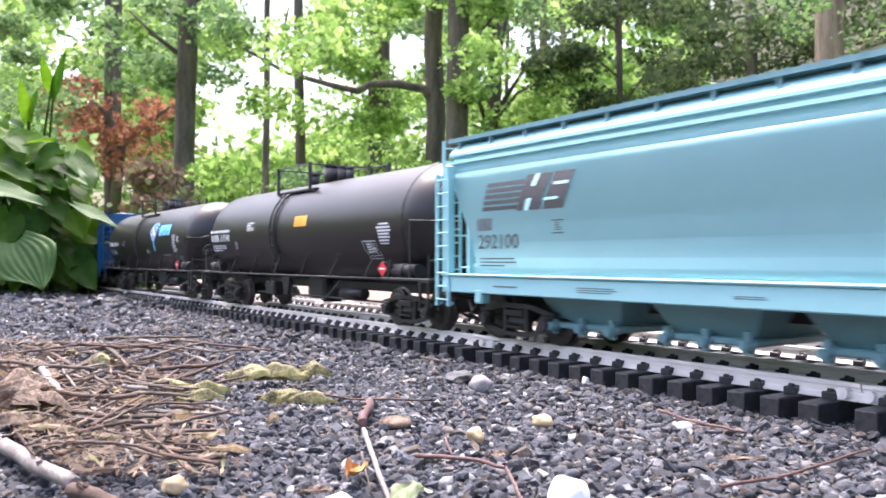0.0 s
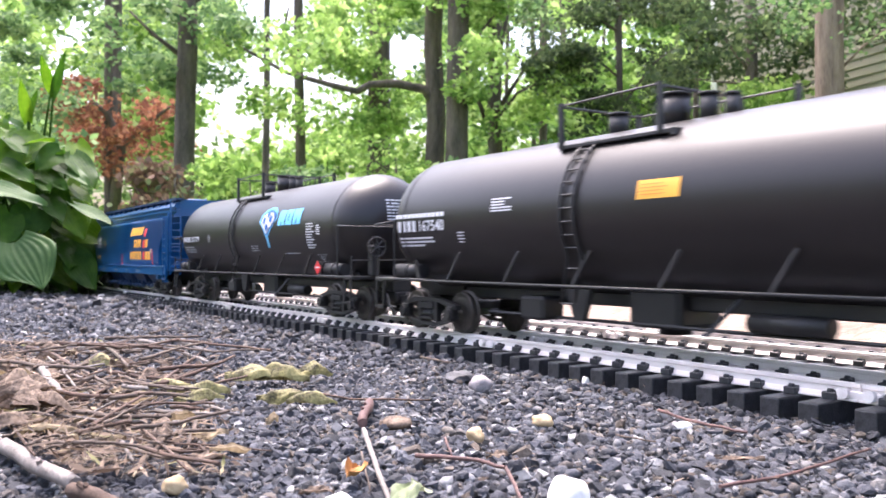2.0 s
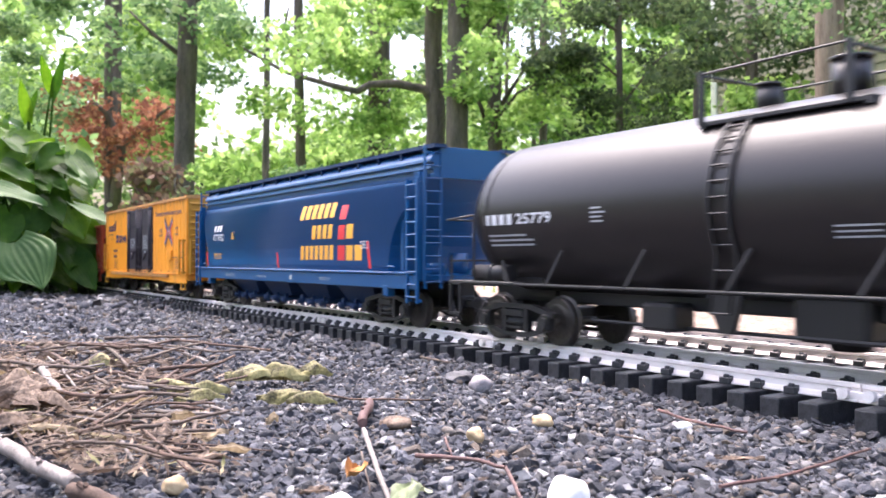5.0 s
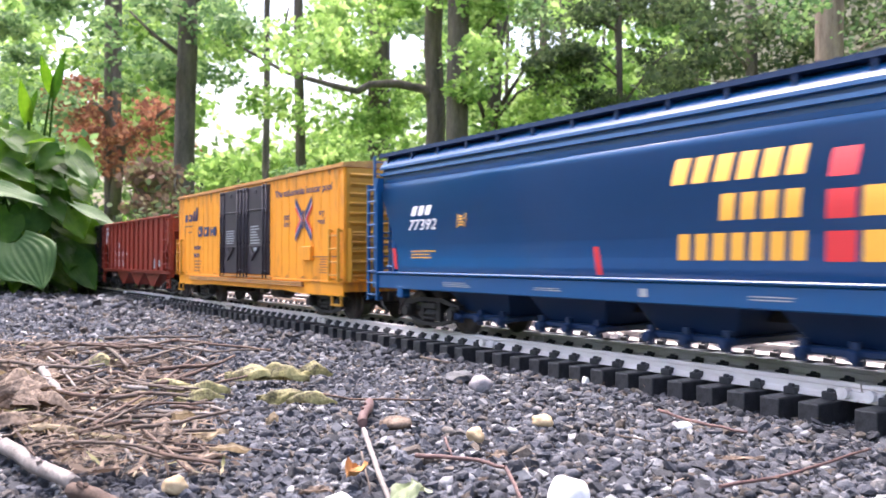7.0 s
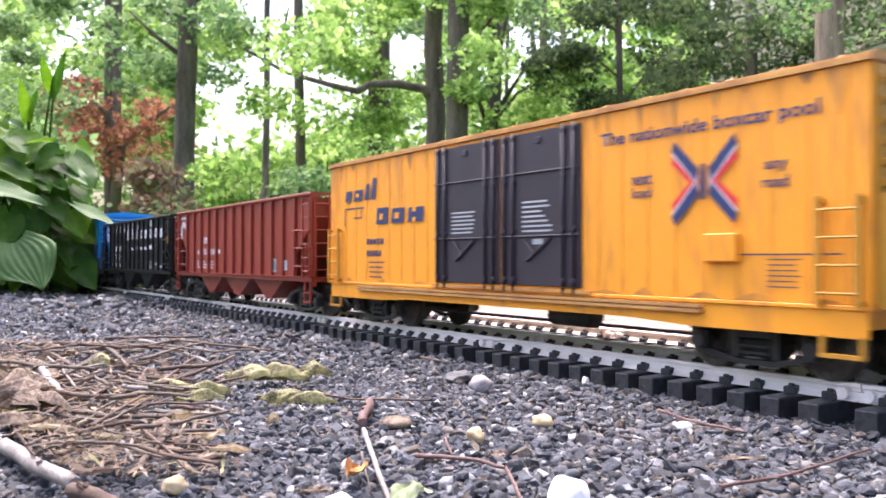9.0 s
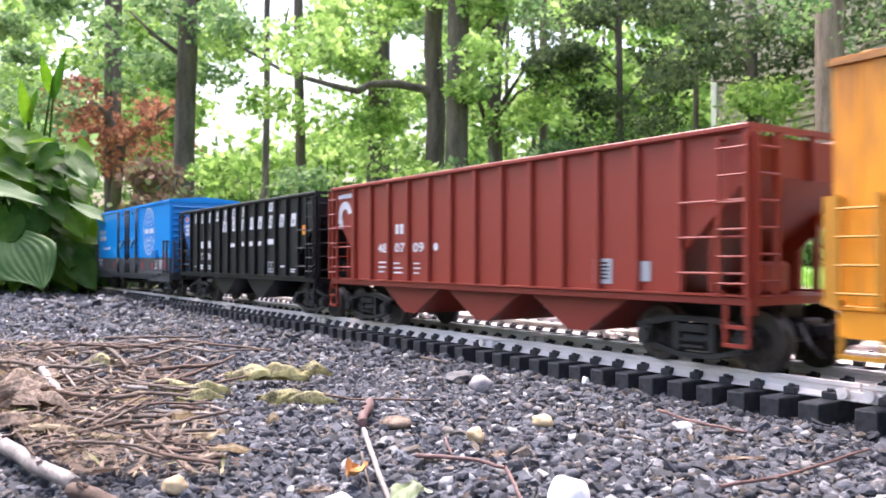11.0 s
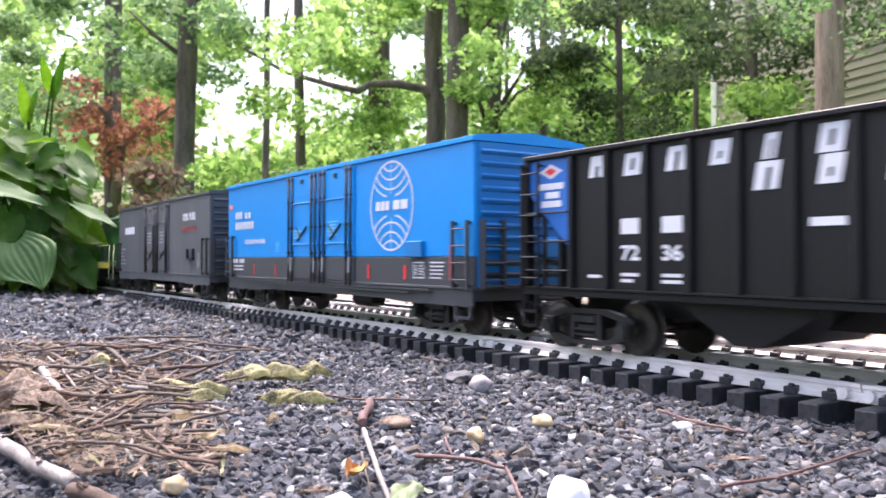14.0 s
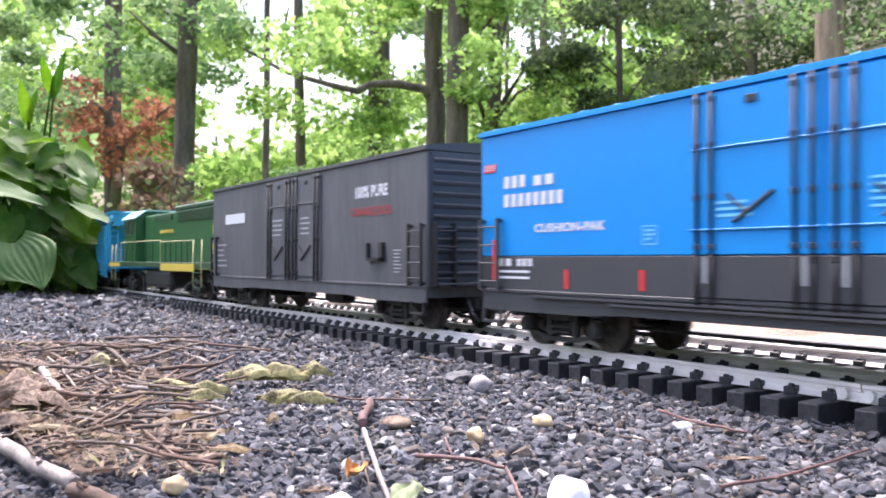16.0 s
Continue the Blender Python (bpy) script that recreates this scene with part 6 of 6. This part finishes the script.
def hosta():
    rng = random.Random(4)
    base = ground_at(60, 514, 0.0)
    h = tagged(thing("hosta", (base.x, base.y, -0.004)), "lush green hosta with broad ribbed leaves beside the gravel", "hosta plant")
    inv = Vector((base.x, base.y, -0.004))
    up, tocam = Vector((0, 0, 1)), (CAM_POSE.translation - base).normalized()
    leaves = [(26, 430, 76, 511, 112, 0.8, "hosta_pale", 1.50), (-40, 330, 82, 352, 78, 0.45, "hosta_pale", 1.52), (130, 362, 212, 398, 46, 0.3, "hosta_pale", 1.6),
              (120, 365, 150, 420, 90, 0.6, "hosta_bright", 1.62), (96, 288, 160, 322, 62, 0.45, "hosta_pale", 1.66), (50, 300, 112, 262, 60, 0.5, "hosta", 1.68),
              (-30, 256, 92, 238, 90, 0.45, "hosta_bright", 1.64), (20, 262, -40, 330, 120, .7, "hosta_bright", 1.6), (50, 300, 120, 330, 80, .5, "hosta", 1.64),
              (70, 370, 20, 425, 110, 0.7, "hosta", 1.6), (105, 385, 190, 430, 95, 0.6, "hosta_bright", 1.66), (120, 420, 175, 470, 95, 0.7, "hosta", 1.66),
              (130, 450, 168, 512, 85, 0.75, "hosta", 1.62), (20, 380, -30, 440, 110, 0.7, "hosta", 1.55), (85, 330, 110, 400, 90, 0.6, "hosta", 1.66),
              (40, 230, 10, 205, 60, .5, "hosta", 1.7), (0, 290, 60, 318, 70, .4, "hosta", 1.58), (160, 400, 200, 442, 60, .6, "hosta", 1.72),
              (20, 450, -20, 505, 100, .8, "hosta", 1.56), (110, 470, 112, 520, 70, .8, "hosta", 1.7), (150, 470, 190, 505, 55, .7, "hosta", 1.72), (60, 345, 75, 420, 90, .7, "hosta", 1.7),
              (94, 172, 116, 90, 17, 0.8, "hosta", 1.7), (90, 160, 72, 96, 19, .8, "hosta_bright", 1.7), (50, 215, 36, 140, 22, 0.8, "hosta_bright", 1.68), (52, 205, 66, 158, 14, .8, "hosta", 1.69)]
    for k in range(105):
        x, y = rng.uniform(-80, 140), rng.uniform(225, 480)
        leaves.append((x, y, x + rng.uniform(-60, 70), y + rng.uniform(20, 70), rng.uniform(36, 85), rng.uniform(.2, .8), rng.choice(("hosta", "hosta_bright")), rng.uniform(1.60, 1.84)))
    for k, (ax, ay, bx, by, w, face, m_, d) in enumerate(leaves):
        a, b = from_view(ax, ay, d + 0.03), from_view(bx, by, d - 0.02)
        n = (up * (1 - face) + tocam * face + Vector((rng.uniform(-.15, .15), rng.uniform(-.15, .15), 0))).normalized()
        slim = ay < 220 and w < 40
        lf = part("leaf", blade(a - inv, b - inv, (w if slim or k == 0 else w * .64) * d / 1480, n, cup=0.3 if slim else 0.22, droop=0.05 if slim else 0.10, ribs=4 if slim else 9, seed=k, rib=.022 if k == 0 else .002), m_, h)
        bm = bmesh.new()
        foot = Vector((rng.uniform(-.04, .04), rng.uniform(-.03, .03), 0))
        end = a - inv
        bm_path(bm, [foot, foot.lerp(end, 0.55) + Vector((0, 0, 0.03)), end], 0.0035, 6, 0.6)
        part("stalk", bm, "hosta", lf)


hosta()


def groundcover():
    """Low leafy plants and weeds at the foot of the hosta and along the far edge of the gravel."""
    rng = np.random.default_rng(21)
    C, R, N = [], [], []
    for k in range(90):
        p = ground_at(rng.uniform(-60, 230), rng.uniform(512, 522), 0.0)
        C.append((p.x, p.y + rng.uniform(-.05, .10), rng.uniform(0.0, 0.05)))
        R.append((0.05, 0.05, 0.02))
        N.append(9)
    for k in range(160):
        C.append((rng.uniform(-4.5, -2.1), rng.uniform(-0.6, 1.4), rng.uniform(0.02, 0.25)))
        R.append((0.12, 0.12, 0.10))
        N.append(14)
    V, F = leaf_cloud(rng, C, R, [n * 3 for n in N], 0.012)
    tagged(mesh_from("ground_cover", V, F, "leaf_dark"), "low dark green ground cover under the hosta", "ground cover", "", "stuff")


groundcover()


def grass():
    rng = np.random.default_rng(8)
    n = 16000
    x = rng.uniform(-4.5, 1.5, n)
    y = 0.92 + rng.uniform(0, 1, n) ** 1.2 * 2.0
    keep = np.array([noise.noise(Vector((a * 3.1, b * 3.1, 0))) > 0.02 or b > 1.15 for a, b in zip(x, y)])
    x, y = x[keep], y[keep]
    n = len(x)
    h = rng.uniform(0.02, 0.055, n) * np.where(y > 1.1, 1.2, 1.0)
    a = rng.uniform(0, 2 * np.pi, n)
    lean = rng.uniform(0.1, 0.6, n) * h
    w = rng.uniform(0.0012, 0.0024, n)
    z0 = np.full(n, -0.004)
    base = np.stack([x, y, z0], 1)
    s = np.stack([np.cos(a + 1.57) * w, np.sin(a + 1.57) * w, 0 * w], 1)
    mid = base + np.stack([np.cos(a) * lean * .4, np.sin(a) * lean * .4, h * .6], 1)
    tip = base + np.stack([np.cos(a) * lean, np.sin(a) * lean, h], 1)
    V = np.stack([base - s, base + s, mid + s * .8, mid - s * .8, mid - s * .8, mid + s * .8, tip + s * .1, tip - s * .1], 1).reshape(-1, 3)
    F = np.arange(len(V)).reshape(-1, 4)
    tagged(mesh_from("grass_tufts", V, F, "grass"), "bright green grass tufts behind the tracks", "grass", "", "stuff")


grass()


def stick(pts, width, material, label, name="twig", group="fallen twigs", taper=0.7, lift=0.0):
    """Fallen stick through spots of the wide view, lying on the gravel; width as seen at its start."""
    p0 = ground_at(*pts[0])
    d0 = 0.0745 * 1480 / (pts[0][1] - 459)
    r = width * d0 / 1480 / 2 * 0.72
    rng = random.Random(int(pts[0][0] * 7 + pts[0][1]))
    P = []
    for (x, y), (x2, y2) in zip(pts, pts[1:]):
        for k in range(4):
            P.append((x + (x2 - x) * k / 4, y + (y2 - y) * k / 4))
    P.append(pts[-1])
    W = [ground_at(x, y, r + 0.0025 + lift) + Vector((rng.uniform(-.25, .25) * r, rng.uniform(-.25, .25) * r, rng.uniform(-.4, .4) * r)) for x, y in P]
    bm = bmesh.new()
    bm_path(bm, [w - p0 for w in W], r, 8, taper)
    for k in range(2):
        i = rng.randrange(1, len(W) - 1)
        q = W[i] - p0
        bm_rod(bm, q, q + Vector((rng.uniform(-2, 2), rng.uniform(-2, 2), 1.2)) * r, r * 0.5, 6, r * 0.3)
    ob = finish(bm, name, material)
    ob.location = p0
    return tagged(ob, label, name, group)


def litter_leaf(x, y, length, width, turn, material, label, curl=0.5, lift=0.0, name="fallen_leaf", seed=0):
    """Curled, crumpled fallen leaf; x, y its middle, sizes as seen there."""
    rng = random.Random(seed)
    d = 0.0745 * 1480 / (y - 459)
    k = d / 1480
    p = ground_at(x, y, 0.004 + lift)
    l, w = length * k, width * k * 1.7
    bm = bmesh.new()
    nu, nv = 30, 16
    g = []
    for i in range(nu + 1):
        u = i / nu
        half = w / 2 * max(0.02, math.sin(math.pi * min(0.99, u * .97 + .015)) ** 1.1)
        row = []
        for j in range(nv + 1):
            v = -1 + 2 * j / nv
            torn = 1 + 0.35 * noise.noise(Vector((u * 4.5, seed * 3.1 + (v > 0) * 9, 0))) + 0.14 * noise.noise(Vector((u * 11, seed * 1.7 + (v > 0) * 5, 2)))
            fold = 0.30 * w * noise.noise(Vector((u * 2.6 + seed, v * 1.2, 0.5))) + 0.10 * w * noise.noise(Vector((u * 6 + seed, v * 3, 3.5)))
            bow = 0.42 * (1 - v * v) - 0.05 if seed % 3 else 0.40 * v * v
            z = curl * 2 * half * bow + 0.03 * l * math.sin(u * 5 + seed) + fold - 0.05 * w * math.exp(-(v / 0.08) ** 2)
            row.append(bm.verts.new(((u - .5) * l, v * half * torn * (1 - 0.30 * curl * abs(v)), max(z, -0.002))))
        g.append(row)
    for i in range(nu):
        for j in range(nv):
            bm.faces.new((g[i][j], g[i + 1][j], g[i + 1][j + 1], g[i][j + 1])).smooth = True
    bm_path(bm, [(-.5 * l, 0, .001), (-.2 * l, 0, .0006), (.3 * l, 0, .0008)], 0.012 * w + .0002, 5, .4)
    ob = finish(bm, name, material)
    ob.matrix_basis = Matrix.Translation(p) @ Matrix.Rotation(radians(YAW + turn), 4, "Z") @ Matrix.Rotation(radians(rng.uniform(-14, 14)), 4, "X")
    return tagged(ob, label, "fallen leaf", "fallen leaves")


def pebble(x, y, w, h, material, label, seed=0, round_=True):
    rng = random.Random(seed)
    d = 0.0745 * 1480 / (min(y, 880) - 459)
    k = d / 1480
    p = ground_at(x, y, 0)
    bm = bmesh.new()
    bmesh.ops.create_icosphere(bm, subdivisions=3 if round_ else 2, radius=1)
    for v in bm.verts:
        n_ = noise.noise(v.co * 1.3 + Vector((seed, 0, 0))) * (0.28 if round_ else .5)
        v.co = Vector((v.co.x * w * k / 2, v.co.y * w * k / 2 * .8, v.co.z * h * k / 2)) * (1 + n_)
    for f in bm.faces:
        f.smooth = round_
    ob = finish(bm, "pebble", material)
    ob.matrix_basis = pose(p.x, p.y, h * k * 0.36, 0, 0, rng.uniform(0, 180))
    return tagged(ob, label, "stone", "loose stones")


def litter():
    pale, dark, red = "pale bare stick lying on the gravel", "thin brown twig lying on the gravel", "reddish thin twig on the gravel"
    stick([(-40, 762), (60, 818), (132, 860)], 34, "twig_pale", "pale peeled stick lying on the gravel", name="stick", taper=.8)
    stick([(128, 864), (200, 888), (330, 930)], 38, "twig_dark", "dark broken branch end on the gravel", name="stick")
    stick([(645, 762), (662, 815), (692, 895)], 13, "twig_pale", pale)
    stick([(655, 712), (640, 752)], 22, "twig_red", "short pinkish broken stick stub", name="stick", taper=.9)
    stick([(735, 806), (830, 812), (895, 828), (925, 890)], 11, "twig_red", red)
    stick([(1275, 862), (1400, 838), (1540, 795)], 10, "twig_red", red)
    stick([(1165, 727), (1235, 748), (1322, 766)], 8, "twig_red", red)
    stick([(745, 632), (795, 642)], 6, "twig", dark)
    stick([(330, 690), (430, 668), (470, 655)], 7, "twig_dark", dark, lift=.004)
    stick([(545, 694), (620, 706), (760, 708)], 6, "twig_dark", dark)
    stick([(350, 725), (345, 760), (330, 790)], 11, "twig", dark)
    stick([(360, 718), (425, 735)], 10, "twig_pale", pale)
    stick([(180, 750), (200, 800), (208, 838)], 11, "twig", dark)
    stick([(60, 640), (30, 690)], 16, "twig", dark, lift=.004)
    stick([(70, 650), (110, 700)], 20, "twig_pale", pale, lift=.004)
    stick([(100, 632), (160, 605)], 9, "twig", dark)
    stick([(150, 618), (275, 612)], 7, "twig_dark", dark)
    stick([(240, 800), (420, 790)], 6, "twig_dark", dark)
    stick([(265, 590), (302, 580)], 6, "twig", dark)
    stick([(1090, 770), (1160, 782)], 5, "twig", dark)
    stick([(788, 776), (800, 806)], 6, "twig_red", red)
    stick([(230, 840), (270, 800), (300, 770)], 14, "twig", dark)
    stick([(640, 800), (655, 870)], 5, "twig", dark)
    rng = random.Random(9)
    for k in range(105):
        y = rng.uniform(596, 800)
        x = rng.uniform(-20, 330) * (0.6 + 0.4 * rng.random()) + (rng.uniform(0, 120) if rng.random() < .3 else 0)
        a = rng.choice((rng.gauss(0.1, .25), rng.gauss(-.3, .3), rng.uniform(-1.4, 1.4)))
        l = rng.uniform(40, 190)
        dx, dy = l * math.cos(a), l * math.sin(a) * .5
        if y + dy < 585 or y + dy > 860:
            dy = -dy
        m_ = rng.choice(("twig", "twig", "twig", "twig_dark", "twig_dark", "twig_pale"))
        stick([(x, y), (x + dx * .5, y + dy * .5 + rng.uniform(-8, 8)), (x + dx, max(590, y + dy))], rng.uniform(4, 11), m_, {"twig": "dry brown twig in the litter pile", "twig_dark": "dark thin twig in the litter pile", "twig_pale": "bleached dry twig in the litter pile", "twig_red": "reddish dry twig in the litter pile"}[m_], lift=rng.uniform(0, .009))
    yl, br = "wilted yellow-green curled leaf on the gravel", "dry brown curled leaf in the litter"
    for k, (x, y, l, w, t) in enumerate(((182, 645, 70, 20, 4), (288, 684, 110, 12, -12), (352, 692, 100, 22, 12), (352, 706, 84, 16, -2), (446, 668, 90, 26, -2), (500, 668, 96, 30, -14),
                                         (556, 662, 66, 20, 30), (500, 706, 90, 20, -10), (552, 712, 84, 18, 0))):
        litter_leaf(x, y, l, w, t, "yellow_leaf", yl, 1.25, .002, seed=3 * k + 1)
    litter_leaf(408, 796, 66, 20, 14, "tan_leaf", "tan dry leaf curled on the gravel", .8, .003, seed=12)
    litter_leaf(364, 810, 84, 20, 4, "dry_leaf", br, .8, seed=13)
    litter_leaf(372, 770, 60, 18, 20, "tan_leaf", "tan dry leaf curled on the gravel", .6, seed=22)
    litter_leaf(482, 744, 30, 16, 60, "tan_leaf", "pale curled dry leaf on the gravel", .9, seed=23)
    litter_leaf(722, 874, 120, 46, 84, "green_leaf", "pale green fallen leaf on the gravel", .3, .002, seed=14)
    litter_leaf(628, 834, 70, 26, 76, "rust", "orange-brown torn leaf on the gravel", .8, .002, seed=15)
    litter_leaf(560, 872, 60, 22, 10, "dry_leaf", br, .6, seed=24)
    litter_leaf(1310, 812, 80, 14, -8, "dry_leaf", "tan dry leaf strip on the gravel", .5, seed=16)
    litter_leaf(880, 805, 40, 16, 20, "dry_leaf", br, .5, seed=17)
    for k in range(60):
        big = k < 26
        y = rng.uniform(640, 765) if big else rng.uniform(612, 800)
        x = rng.uniform(-15, 110) if big else rng.uniform(40, 330)
        lw = (rng.uniform(60, 110), rng.uniform(20, 38)) if big else (rng.uniform(24, 70), rng.uniform(8, 20))
        litter_leaf(x, y, *lw, rng.uniform(-80, 80), rng.choice(("dry_leaf", "dry_leaf", "dry_leaf", "tan_leaf")), br, rng.uniform(.5, 1.2), rng.uniform(0, .010 if big else .004), seed=30 + k)
    pebble(1004, 914, 74, 78, "stone_white", "smooth white stone half sunk in the gravel", 9)
    pebble(842, 782, 38, 32, "stone_tan", "yellow-brown pebble on the gravel", 2)
    pebble(960, 754, 40, 24, "stone_tan", "yellow-brown pebble on the gravel", 3)
    pebble(850, 694, 40, 34, "stone_grey", "round grey pebble on the gravel", 4)
    pebble(812, 676, 62, 22, "slate", "dark flat slate chip on the gravel", 5, False)
    pebble(596, 916, 60, 44, "stone_white", "white stone half sunk in the gravel", 11)
    pebble(310, 872, 46, 34, "stone_tan", "tan pebble on the gravel", 7)
    pebble(700, 756, 60, 22, "dry_leaf", "pinkish stone on the gravel", 8)
    pebble(1036, 682, 14, 18, "stone_white", "small white stone beside the ties", 9)
    pebble(1210, 760, 36, 16, "stone_white", "flat white stone on the gravel", 10)


litter()


def litter_bits():
    """Matted scraps of dry leaves, needles and bark under the fallen twigs."""
    rng = np.random.default_rng(17)
    V = []
    for k in range(4200):
        if k < 2600:
            x, y = rng.normal(70, 90), rng.uniform(600, 830)
        else:
            x, y = rng.uniform(0, 420), rng.uniform(590, 840)
        if k % 12 == 0:
            x, y = rng.uniform(400, 1500), rng.uniform(640, 875)
        if x < 150 and y > 745 + 0.65 * x:
            y -= 150
        p = np.array(ground_at(x, y, 0.003 + abs(rng.normal()) * (0.0045 if x < 260 else 0.001)))
        a = rng.uniform(0, 2 * math.pi)
        l = rng.uniform(0.0012, 0.0065) if x < 400 else rng.uniform(0.0008, 0.0025)
        w = min(l * rng.choice([0.05, 0.07, 0.10, 0.2, 0.35]), 0.0007)
        t = np.array([math.cos(a), math.sin(a), rng.normal() * .25]) * l
        q = np.array([-math.sin(a), math.cos(a), rng.normal() * .5]) * w
        V.append([p - t, p + q, p + t, p - q * .9])
    V = np.array(V).reshape(-1, 3)
    tagged(mesh_from("leaf_litter", V, np.arange(len(V)).reshape(-1, 4), "litter"), "matted brown leaf litter and plant scraps", "leaf litter", "", "stuff")


litter_bits()


def sky_screen():
    """Unseen leaf ring added behind and beside the camera to hold back low sky light."""
    rng = np.random.default_rng(33)
    C, R, N = [], [], []
    for k in range(260):
        az = rng.uniform(-8, 262)
        r = rng.uniform(10, 16)
        a = radians(az)
        C.append((math.sin(a) * r, math.cos(a) * r, rng.uniform(0.2, 2.6)))
        R.append((1.9, 1.9, 0.9))
        N.append(26)
    V, F = leaf_cloud(rng, C, R, N, 0.42)
    tagged(mesh_from("woods_around", V, F, "leaf_mid"), "added leaf ring out of view that holds back low sky light", "woods", "", "stuff")


sky_screen()
motions()
